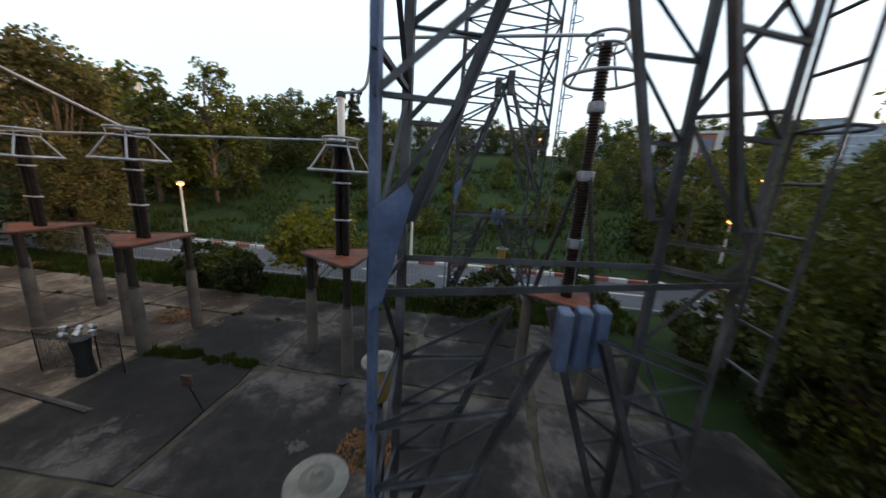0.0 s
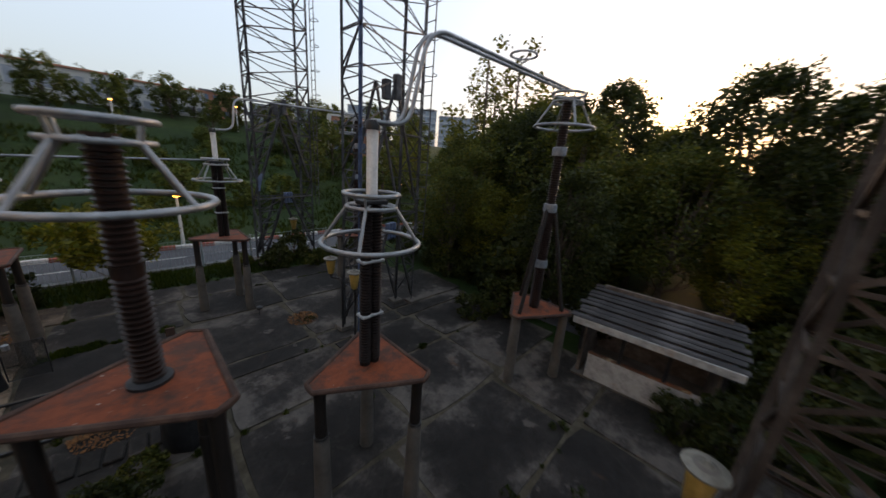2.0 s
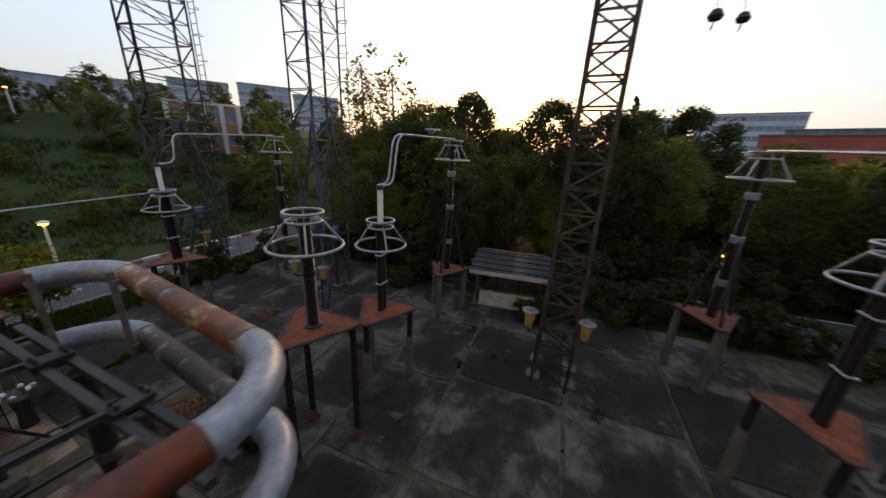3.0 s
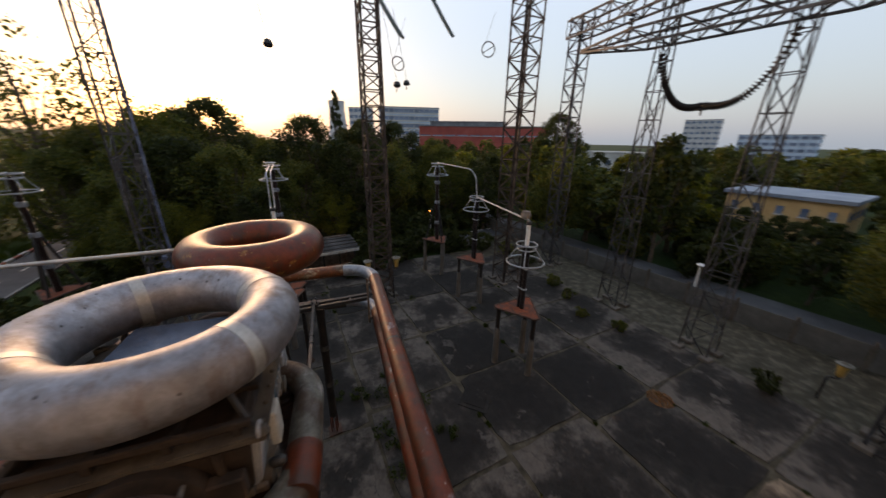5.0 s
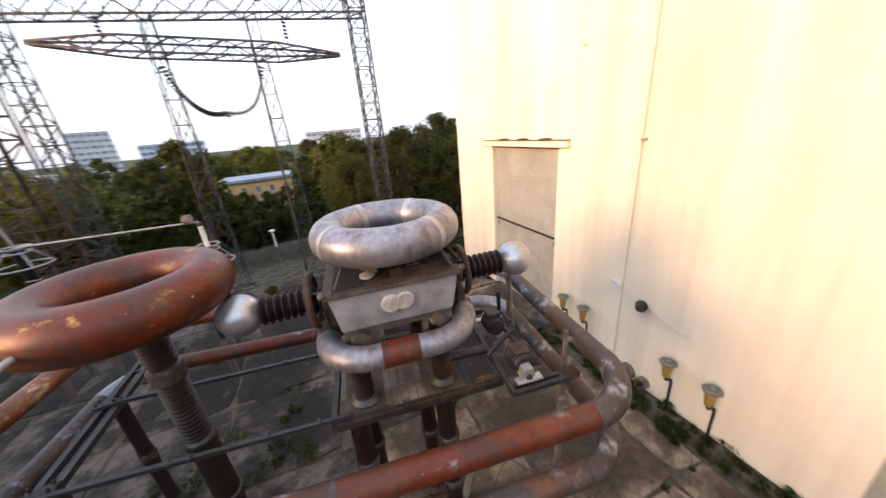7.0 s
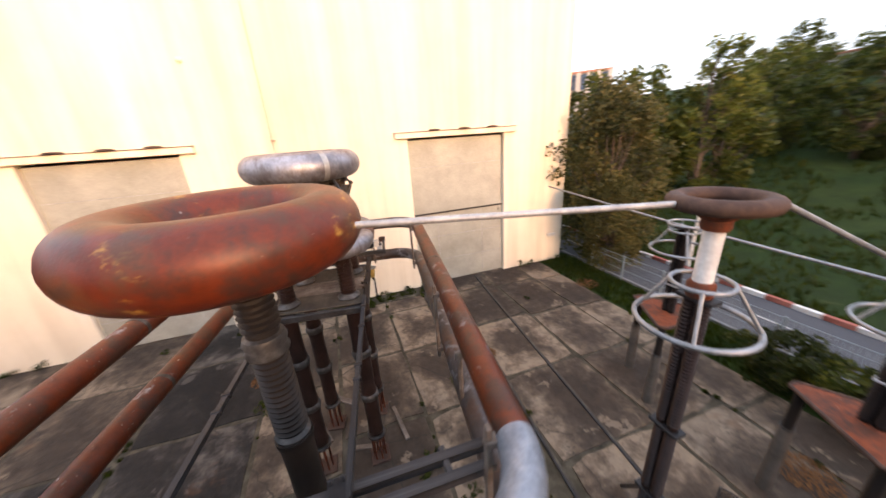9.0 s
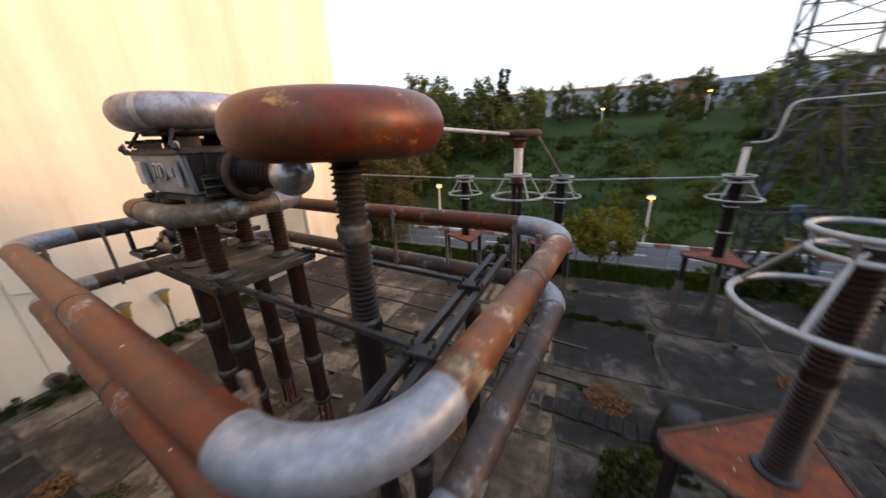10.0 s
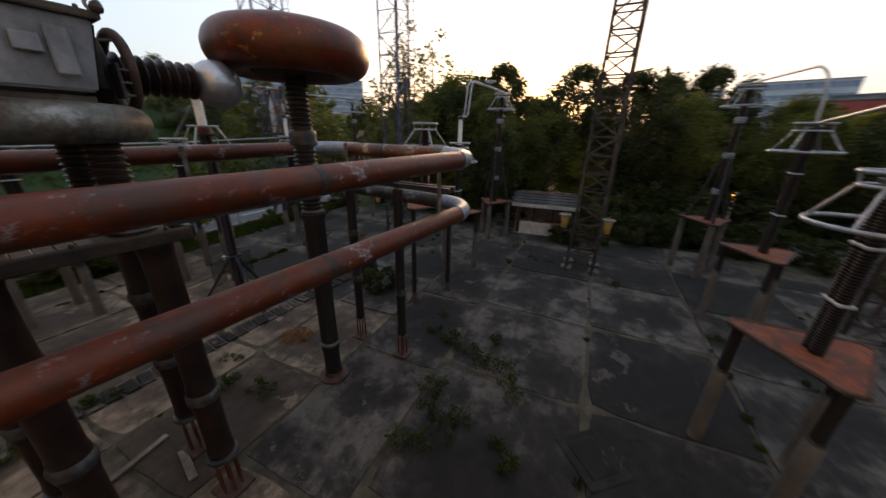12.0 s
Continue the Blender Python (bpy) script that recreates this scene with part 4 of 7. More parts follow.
def portal_tower(name, corners, z1, label, mats, slim=1.0, belt_z=(3.02, 3.02), apex=8.4):
    """Upper lattice shaft on two braced A-shaped legs with a belt frame between them."""
    tw, at, (cx, cy) = lattice(name, corners, 0.0, z1, 0.82, label, mats, 0.085 * (0.5 + 0.5 * slim), 0.045 * slim, portal=apex)
    ang, sq = angle_bar(mats[1]), angle_bar(mats[1])
    for a, b in ((0, 1), (3, 2)):
        mid = (at(a, apex) + at(b, apex)) / 2
        for k, far in ((a, b), (b, a)):
            knee = at(k, 3.9).lerp(at(far, 3.9), 0.07)
            piece("inner_chord", sq, along(mid, knee, 0.09 * slim), tw)
            belt = at(k, 3.0).lerp(at(far, 3.0), 0.42)
            foot = at(k, 0.35).lerp(at(far, 0.35), 0.03)
            piece("inner_chord", sq, along(belt, foot, 0.09 * slim), tw)
            steps = 5
            for i in range(steps):
                s0, s1 = i / steps, (i + 1) / steps
                p0, p1 = at(k, 3.9 + (apex - 3.9) * s0), knee.lerp(mid, s1)
                piece("diagonal", ang, along(p0, p1, 0.055 * slim), tw)
                piece("horizontal", ang, along(knee.lerp(mid, s0), p0, 0.05 * slim), tw)
                q0, q1 = at(k, 0.4 + 2.6 * s0), foot.lerp(belt, s1)
                piece("diagonal", ang, along(q0, q1, 0.05 * slim), tw)
                piece("horizontal", ang, along(foot.lerp(belt, s0), q0, 0.05 * slim), tw)
        piece("belt", sq, along(at(a, belt_z[a in (1, 2)]), at(b, belt_z[b in (1, 2)]), 0.075 * slim), tw)
    for a, b in ((0, 3), (1, 2)):
        piece("belt", sq, along(at(a, belt_z[a in (1, 2)]), at(b, belt_z[b in (1, 2)]), 0.075 * slim), tw)
        for i in range(7):
            z = 0.4 + 1.1 * i
            piece("diagonal", ang, along(at(a, z) if i % 2 else at(b, z), at(b, z + 1.1) if i % 2 else at(a, z + 1.1), 0.055 * slim), tw)
            piece("horizontal", ang, along(at(a, z + 1.1), at(b, z + 1.1), 0.05 * slim), tw)
    g = bmesh.new()
    p = at(0, 4.0)
    ga = math.atan2(at(1, 0).y - at(0, 0).y, at(1, 0).x - at(0, 0).x)
    plate = [(0.0, 3.95), (0.2, 4.12), (0.24, 4.05), (0.08, 3.42), (0.0, 3.36)]
    for side in (-0.01, 0.01):
        g.faces.new([g.verts.new((p.x + math.cos(ga) * u - math.sin(ga) * side, p.y + math.sin(ga) * u + math.cos(ga) * side - 0.05, z)) for u, z in (plate if side < 0 else plate[::-1])])
    bmesh.ops.bridge_loops(g, edges=g.edges[:])
    part("gusset", g, M_STEEL_BLUE, tw, "large bluish gusset plate")
    for k in range(3):
        m3 = at(0, 2.95).lerp(at(1, 2.95), 0.47 + 0.055 * k)
        part("counterweight", box(bmesh.new(), (m3.x, m3.y + 0.12, 2.98), (0.105, 0.16, 0.5), bevel=0.015), M_STEEL_BLUE, tw, "blue-grey steel weight")
    for k in range(2):
        m3 = (at(0, 9) + at(1, 9)) / 2
        part("hanging_weight", box(bmesh.new(), (m3.x - 0.32 + 0.36 * k, m3.y, apex - 0.3 + 0.12 * k), (0.2, 0.2, 0.5 + 0.15 * k), bevel=0.02), M_STEEL, tw, "dark steel weight")
    # caged ladder on the far corner
    lp = at(1, 0) + Vector((0.3, 0.1, 0))
    for s in (-0.2, 0.2):
        piece("ladder_rail", round_bar(M_STEEL), along((lp.x, lp.y + s, 2.5), (lp.x, lp.y + s, z1), 0.04), tw)
    for i in range(int((z1 - 2.5) / 0.42)):
        z = 2.6 + 0.42 * i
        piece("rung", round_bar(M_STEEL), along((lp.x, lp.y - 0.2, z), (lp.x, lp.y + 0.2, z), 0.03), tw)
    hoop = shared("hoop", lambda: tube(bmesh.new(), [(0.3 * math.sin(a), -0.22 * math.cos(a), 0) for a in (math.pi * i / 12 for i in range(13))], 0.014, 6), M_STEEL)
    for i in range(int((z1 - 4.5) / 1.05)):
        piece("ladder_hoop", hoop, Matrix.Translation((lp.x, lp.y, 4.7 + 1.05 * i)), tw)
    return tw


portal_tower("lattice_tower", tb, 20.0, "blue-grey lattice tower standing on two braced A-shaped legs", (M_STEEL_BLUE, M_STEEL), 0.7, (3.46, 3.44), 7.25)
o2 = Vector((-0.12, 10.06))
ta = [o2, o2 + Vector((2.75, 1.0)), o2 + Vector((2.4, 1.5)), o2 + Vector((-0.03, 0.86))]
portal_tower("lattice_tower", ta, 21.0, "dark riveted lattice tower near the road fence", (M_STEEL, M_STEEL), apex=7.15)
u3, v3 = Vector((0.998, -0.05)), Vector((-0.05, -0.998))
o3 = Vector((0.0, -5.78))
lattice("lattice_mast", [o3, o3 + v3 * 1.0, o3 + v3 * 1.0 + u3 * 0.8, o3 + u3 * 0.8], 0, 17.0, 0.62, "slim rust-brown lattice mast with close horizontals and diagonals", (M_STEEL_RUST, M_STEEL_RUST), 0.11, 0.055, top_scale=0.72)
c5 = Vector((-1.0, -13.6))
lattice("lattice_mast", [c5 + Vector(d) for d in ((-0.55, -0.55), (0.55, -0.55), (0.55, 0.55), (-0.55, 0.55))], 0, 19.0, 0.8, "slim dark lattice mast behind the insulator posts", (M_STEEL_RUST, M_STEEL_RUST), 0.1, 0.055)

# gantry over the south edge
gl, gr = Vector((-0.1, -18.2)), Vector((-14.9, -16.2))
for c, zt in ((gl, 14.6), (gr, 14.6)):
    lattice("gantry_column", [c + Vector(d) for d in ((-0.42, -0.42), (0.42, -0.42), (0.42, 0.42), (-0.42, 0.42))], 0, zt, 0.85, "slim grey lattice column of the gantry", (M_STEEL, M_STEEL), 0.09, 0.05, group="gantry columns")
for c in (Vector((-5.8, -16.9)), Vector((-10.0, -16.5))):
    lattice("gantry_column", [c + Vector(d) for d in ((-0.5, -0.4), (0.5, -0.4), (0.5, 0.4), (-0.5, 0.4))], 0, 13.5, 1.1, "thin tapering lattice column behind the hanging truss", (M_STEEL, M_STEEL), 0.06, 0.035, top_scale=0.45, group="gantry columns")


def truss(name, p, q, w, h, n, label, mat, taper=False, chord=0.11):
    """A horizontal box truss from p to q."""
    p, q = Vector(p), Vector(q)
    d = (q - p).normalized()
    s = d.cross(Vector((0, 0, 1))).normalized()
    tr = thing(name, p, label, "truss")
    L = (q - p).length
    def at(i, a, b):
        f = i / n
        k = 1.0
        if taper:
            k = min(1.0, 0.15 + f * 3.5, 0.15 + (1 - f) * 3.5)
        return d * (L * f) + s * (w * (a - 0.5) * k) + Vector((0, 0, h * (b - 0.5) * k))
    ang = angle_bar(mat)
    for a in (0, 1):
        for b in (0, 1):
            for i in range(n):
                piece("chord", ang, along(at(i, a, b), at(i + 1, a, b), chord), tr)
    for i in range(n):
        for a in (0, 1):
            piece("post", ang, along(at(i, a, 0), at(i, a, 1), 0.05), tr)
            piece("diagonal", ang, along(at(i, a, i % 2), at(i + 1, a, 1 - i % 2), 0.05), tr)
        for b in (0, 1):
            piece("cross_bar", ang, along(at(i, 0, b), at(i, 1, b), 0.05), tr)
            piece("diagonal", ang, along(at(i, 0, b), at(i + 1, 1, b), 0.05), tr)
    return tr


truss("gantry_beam", (gl.x + 0.5, gl.y, 14.0), (gr.x - 0.4, gr.y, 14.0), 1.0, 0.85, 16, "long grey lattice beam across the gantry columns", M_STEEL, False, 0.085)
truss("hanging_truss", (-1.65, -16.8, 12.4), (-13.8, -16.5, 11.85), 1.3, 0.6, 12, "lattice truss hung below the gantry beam", M_STEEL, True, 0.085)
for f in (0.2, 0.8):
    x = -1.65 - 12.15 * f
    bm = bmesh.new()
    tube(bm, [(x, -16.75, 12.3), (x, -17.1, 13.6)], 0.03, 6)
    for k in range(5):
        turned([(0.04, 0), (0.12, 0.03), (0.12, 0.07), (0.04, 0.1)], 10, bm, Matrix.Translation((x, -16.85, 12.65 + 0.16 * k)))
    solo("hanger", bm, M_STEEL, "short insulated hanger between beam and truss", "hanger")


def string(pts, r, label, n=0, group="insulator strings", mat=None):
    """A string of cap-and-pin discs hung along a sagging line."""
    pts = [Vector(p) for p in pts]
    a, m, b = pts
    s = thing("insulator_string", a, label, "insulator string", group)
    disc = shared(("disc", r, (mat or M_PORC_DARK).name), lambda: turned([(r * 0.25, 0), (r * 0.3, 0.03), (r, 0.045), (r * 0.9, 0.075), (r * 0.3, 0.085), (r * 0.2, 0.13)], 10), mat or M_PORC_DARK, True)
    L = (m - a).length + (b - m).length
    n = n or int(L / 0.135)
    prev = None
    for i in range(n + 1):
        f = i / n
        p = (1 - f) ** 2 * a + 2 * f * (1 - f) * m + f * f * b
        if prev is not None:
            d = p - prev
            piece("disc", disc, Matrix.Translation(prev - a) @ d.to_track_quat("Z", "Y").to_matrix().to_4x4(), s)
        prev = p
    return s


string([(-5.8, -16.75, 11.5), (-6.5, -16.6, 9.0), (-7.9, -16.45, 9.4)], 0.14, "sagging dark insulator string hung from the truss")
string([(-9.9, -16.55, 11.4), (-9.4, -16.5, 9.0), (-7.9, -16.45, 9.4)], 0.14, "sagging dark insulator string hung from the truss")
bm = torus(bmesh.new(), 0.16, 0.025, 0.025, 20, 8, Matrix.Translation((-7.9, -16.45, 9.25)))
tube(bm, [(-7.9, -16.45, 9.4), (-7.9, -16.45, 9.05)], 0.03, 6)
solo("yoke", bm, M_BLACK, "dark yoke joining two insulator strings", "fitting", smooth=True)

# ---- strings and rings hung in the sky ----
string([(-6.5, 12.5, 15.5), (-3.0, 9.0, 11.6), (-0.4, 7.0, 12.2)], 0.13, "long sagging insulator string between the towers")
string([(3.2, 3.2, 16.0), (1.8, 5.2, 12.4), (-0.4, 7.0, 12.2)], 0.13, "long sagging insulator string between the towers")
rg = thing("grading_rings", (-0.4, 7.0, 11.9), "cluster of four thin grading rings under a string", "guard ring")
for k in range(4):
    a = k * math.pi / 2 + 0.5
    part("ring", torus(bmesh.new(), 0.42, 0.018, 0.018, 28, 6, Matrix.Translation((0.4 * math.cos(a), 0.1, 0.4 * math.sin(a) - 0.1)) @ Matrix.Rotation(radians(90), 4, "X")), M_STEEL, rg, smooth=True)
part("yoke", box(bmesh.new(), (0, 0, 0.2), (0.25, 0.06, 0.2), bevel=0.02), M_BLACK, rg)
for (x, y, z), (dx, dy, dz), lab in (((5.3, -9.6, 13.7), (2.5, 1.2, 3.6), "x"), ((3.9, -12.2, 13.8), (2.4, 0.8, 3.4), "y")):
    for s in (-0.13, 0.13):
        string([(x + s, y - s, z), (x + dx * 0.5 + s, y + dy * 0.5 - s, z + dz * 0.46), (x + dx + s, y + dy - s, z + dz)], 0.1, "one of a pair of slanting pale insulator strings", mat=M_FENCE)
for x, y, z, tilt in ((0.7, -12.6, 12.5, 70), (3.3, -8.6, 11.9, 60), (-10.5, 7.5, 12.6, 75)):
    bm = torus(bmesh.new(), 0.34, 0.03, 0.03, 30, 8)
    tube(bm, [(-0.34, 0, 0), (0.34, 0, 0)], 0.02, 6)
    tube(bm, [(0, 0.34, 0), (0, 1.6, 3.2)], 0.008, 5)
    solo("hanging_ring", bm, M_STEEL, "dark wire ring hanging on a thin line", "guard ring", "hanging rings", smooth=True, at=pose(x, y, z, tilt, 20, 30))
for x, y, z in ((7.6, -10.0, 11.4), (9.7, -11.5, 11.9), (6.0, -2.5, 12.5)):
    bl = thing("hanging_weight", (x, y, z), "small dark bell-shaped weight hanging on wires", "weight", "hanging weights")
    part("bell", turned([(0.05, 0.36), (0.16, 0.32), (0.26, 0.12), (0.2, 0.0), (0.08, -0.03)], 14), M_BLACK, bl, smooth=True)
    part("wire", tube(bmesh.new(), [(0, 0, 0.34), (0.9, 0.6, 5.0)], 0.012, 5), M_BLACK, bl)
    for k in range(3):
        part("tail", tube(bmesh.new(), [(0.05 * k - 0.05, 0, 0), (0.12 * k - 0.14, 0.05, -0.32)], 0.012, 5), M_BLACK, bl)

# ---- pipe frame ----
FR = pose(-10.43, -1.345, 0, 0, -0.5, -8.35)
HU, HV, PR, ER = 3.98, 2.16, 0.148, 0.74
Z_HI, Z_LO = 4.64, 3.69


def frame_loop(z, label, faded, north):
    lp = thing("pipe_frame_loop", FR @ Matrix.Translation((0, 0, z)), label, "pipe frame", "pipe frame loops")
    runs = (((-HU + ER, -HV), (HU - ER, -HV), M_PIPE), ((HU, -HV + ER), (HU, HV - ER), faded), ((HU - ER, HV), (-HU + ER, HV), north), ((-HU, HV - ER), (-HU, -HV + ER), M_PIPE_PALE))
    for (x0, y0), (x1, y1), mat in runs:
        n = 8
        pts = [(x0 + (x1 - x0) * i / n, y0 + (y1 - y0) * i / n, 0) for i in range(n + 1)]
        part("straight_pipe", tube(bmesh.new(), pts, PR, 20), mat, lp, smooth=True)
        for f in (0.57,):
            x, y = x0 + (x1 - x0) * f, y0 + (y1 - y0) * f
            d = Vector((x1 - x0, y1 - y0, 0)).normalized()
            part("weld_band", tube(bmesh.new(), [(x - d.x * 0.03, y - d.y * 0.03, 0), (x + d.x * 0.03, y + d.y * 0.03, 0)], PR + 0.004, 20), M_COLLAR, lp, smooth=True)
    for sx, sy, a0, mat in ((1, -1, -90, M_ELBOW), (1, 1, 0, M_ELBOW), (-1, 1, 90, M_PIPE_PALE), (-1, -1, 180, M_ELBOW)):
        cx, cy = sx * (HU - ER), sy * (HV - ER)
        pts = [(cx + ER * math.cos(radians(a0 + 90 * i / 12)), cy + ER * math.sin(radians(a0 + 90 * i / 12)), 0) for i in range(13)]
        part("elbow", tube(bmesh.new(), pts, PR + 0.006, 20), mat, lp, "bare zinc-grey elbow", True)
    return lp


frame_loop(Z_HI, "upper loop of thick red-primed pipe with bare zinc elbows", M_PIPE_ORANGE, M_PIPE)
frame_loop(Z_LO, "lower loop of thick red-primed pipe with bare zinc elbows", M_PIPE_PALE, M_PIPE_PALE)
for x, y in ((HU - 0.75, HV), (HU - 3.2, HV), (HU, -0.9 + HV), (HU - 1.0, -HV), (-HU + 1.0, HV), (-HU, 0.9), (-HU, -1.1), (-HU + 1.4, -HV)):
    fx, fy = (1 if abs(x) > HU - 0.01 else 0) * math.copysign(1, x), (1 if abs(y) > HV - 0.01 else 0) * math.copysign(1, y)
    br = thing("pipe_bracket", FR @ Matrix.Translation((x - fx * 0.21, y - fy * 0.21, 0)), "brown steel bracket tying the two pipe loops", "bracket", "pipe brackets")
    part("upright", box(bmesh.new(), (0, 0, (Z_HI + Z_LO) / 2), (0.07, 0.05, 1.25), bevel=0.008), M_BEAM_RUST, br)
    for z in (Z_HI, Z_LO):
        part("lug", box(bmesh.new(), (fx * 0.08, fy * 0.08, z), (0.1 + 0.12 * abs(fx), 0.1 + 0.12 * abs(fy), 0.07), bevel=0.008), M_BEAM_RUST, br)
# short stub rod on the north run
bm = bmesh.new()
tube(bm, [(0, 0, 3.75), (0, 0, 4.4)], 0.03, 8)
box(bm, (0, 0, 4.41), (0.05, 0.12, 0.1), bevel=0.01)
solo("stub_rod", bm, M_BEAM_RUST, "upright brown rod with forked end on the lower pipe", "rod", at=FR @ Matrix.Translation((HU - 2.05, HV - 0.12, 0)))


# ---- rusty toroid on its tall insulator ----
def sectioned_leg(parent, x, y, z0, z1, r, cuts, foot=True, mat=None):
    """A jointed insulator support with zinc collars."""
    n = cuts
    h = (z1 - z0) / n
    for i in range(n):
        piece("insulator_section", pole_mesh(r, h - 0.06, mat or M_PORC_DARK), Matrix.Translation((x, y, z0 + i * h + 0.03)), parent)
        col = shared(("collar", round(r, 3)), lambda: turned([(r * 0.8, -0.07), (r * 1.1, -0.07), (r * 1.16, -0.02), (r * 1.16, 0.04), (r * 1.0, 0.08), (r * 0.8, 0.08)], 16), M_COLLAR, True)
        if i:
            piece("collar", col, Matrix.Translation((x, y, z0 + i * h)), parent, "dull zinc collar")
    if foot:
        f = shared(("foot", round(r, 3)), lambda: turned([(r * 1.5, 0), (r * 1.5, 0.04), (r * 1.2, 0.08), (r * 1.1, 0.14)], 16), M_COLLAR, True)
        piece("foot", f, Matrix.Translation((x, y, z0 - 0.02)), parent)


RX, RY = -8.645, -1.595
tp = thing("toroid_post", (RX, RY, 0), "thick rusty red toroid on a tall dark jointed insulator", "toroid post")
for i, (a, b, r) in enumerate(((0.06, 0.85, 0.17), (0.9, 2.4, 0.175), (2.45, 3.7, 0.19))):
    part("insulator_section", turned([(r * 0.85, a), (r, a + 0.08), (r * 0.96, (a + b) / 2), (r, b - 0.12), (r * 1.12, b - 0.06), (r * 1.12, b), (r * 0.9, b)], 20), M_PORC_DARK, tp, smooth=True)
part("foot", turned([(0.3, 0), (0.3, 0.05), (0.2, 0.09), (0.18, 0.16)], 20), M_RUSTRIM, tp, smooth=True)
piece("insulator_section", stack_mesh(0.185, 1.12, M_PORC_DARK, 18, 0.07), Matrix.Translation((0, 0, 3.74)), tp)
part("collar", turned([(0.16, 4.84), (0.205, 4.86), (0.22, 4.9), (0.2, 4.95), (0.22, 5.02), (0.2, 5.08), (0.16, 5.1)], 20), M_COLLAR, tp, "dull zinc collar", True)
for z in (0.88, 2.43, 3.72):
    part("collar", turned([(0.15, z - 0.05), (0.19, z - 0.04), (0.2, z + 0.02), (0.16, z + 0.06)], 20), M_COLLAR, tp, "", True)
piece("insulator_section", stack_mesh(0.19, 0.8, M_PORC_DARK, 18, 0.065), Matrix.Translation((0, 0, 5.1)), tp)
part("toroid", torus(bmesh.new(), 0.845, 0.3, 0.31, 72, 28, Matrix.Translation((0, 0, 6.165))), M_TORUS, tp, "rust-red steel toroid with orange streaks", True)
part("toroid_plate", turned([(0.1, 5.89), (0.6, 5.91), (0.6, 5.93), (0.1, 5.95)], 24), M_RUSTRIM, tp)

# ---- high-voltage transformer on its stand ----
def tapered_box(x0, y0, z0, x1, y1, z1, bev=0.02):
    bm = bmesh.new()
    lo = [bm.verts.new((sx * x0, sy * y0, z0)) for sx, sy in ((-1, -1), (1, -1), (1, 1), (-1, 1))]
    hi = [bm.verts.new((sx * x1, sy * y1, z1)) for sx, sy in ((-1, -1), (1, -1), (1, 1), (-1, 1))]
    bm.faces.new(lo[::-1])
    bm.faces.new(hi)
    for i in range(4):
        j = (i + 1) % 4
        bm.faces.new((lo[i], lo[j], hi[j], hi[i]))
    bmesh.ops.bevel(bm, geom=bm.edges[:], offset=bev, segments=2, affect="EDGES")
    return bm


TX, TY, TR = -11.7, -1.2, -8.0
hv = thing("transformer_stand", pose(TX, TY, 0, 0, 0, TR), "brown steel stand on dark jointed insulator legs carrying the transformer", "stand")
for x, y, ux, uy in ((-0.44, -0.5, -0.42, -0.46), (0.7, -0.58, 0.58, -0.54), (0.72, 0.6, 0.55, 0.54), (-0.62, 0.6, -0.64, 0.55)):
    sectioned_leg(hv, x, y, 0.75, 4.02, 0.165, 3, foot=False, mat=M_PORC)
    for k in range(6):
        a = k * math.pi / 3 + 0.4
        piece("cage_bar", round_bar(M_PIPE), along((x + 0.13 * math.cos(a), y + 0.13 * math.sin(a), 0.0), (x + 0.13 * math.cos(a), y + 0.13 * math.sin(a), 0.72), 0.045), hv)
    part("cage_plate", turned([(0.2, 0.7), (0.2, 0.76)], 14, m=Matrix.Translation((x, y, 0))), M_COLLAR, hv)
    part("base_plate", box(bmesh.new(), (x, y, 0.03), (0.42, 0.42, 0.06), 0.2 * x, 0.01), M_RUSTRIM, hv)
    piece("upper_insulator", stack_mesh(0.15, 0.94, M_PORC, 16, 0.06), Matrix.Translation((ux, uy, 4.14)), hv)
    part("seat_flange", turned([(0.2, 4.1), (0.21, 4.13), (0.17, 4.17), (0.15, 4.2)], 18, m=Matrix.Translation((ux, uy, 0))), M_COLLAR, hv, smooth=True)
for x0, x1 in ((-0.95, -0.33), (0.27, 0.86)):
    part("deck_plate", box(bmesh.new(), ((x0 + x1) / 2, -0.01, 4.075), (x1 - x0, 1.62, 0.03), bevel=0.006), M_TANK_TOP, hv, "grimy dark deck plate")
for k in range(5):
    part("deck_board", box(bmesh.new(), (-0.27 + 0.125 * k, 0.02 * (k % 2), 4.07), (0.115, 1.56 - 0.05 * (k % 3), 0.035), bevel=0.006), M_BEAM_RUST, hv, "rotting brown deck board")
for y, x0, x1 in ((-0.8, -1.5, 0.98), (0.86, -1.52, 0.98)):
    part("side_beam", box(bmesh.new(), ((x0 + x1) / 2, y, 4.04), (x1 - x0, 0.1, 0.13), bevel=0.012), M_GRIME, hv)
    for k in range(4):
        part("bolt", turned([(0.02, 0), (0.02, 0.03), (0.012, 0.04)], 6, m=Matrix.Translation((-1.2 + 0.66 * k, y, 4.105))), M_BEAM, hv)
for x in (-0.98, 1.0):
    part("end_beam", box(bmesh.new(), (x, 0.03, 4.04), (0.09, 1.56, 0.12), bevel=0.012), M_BEAM, hv)
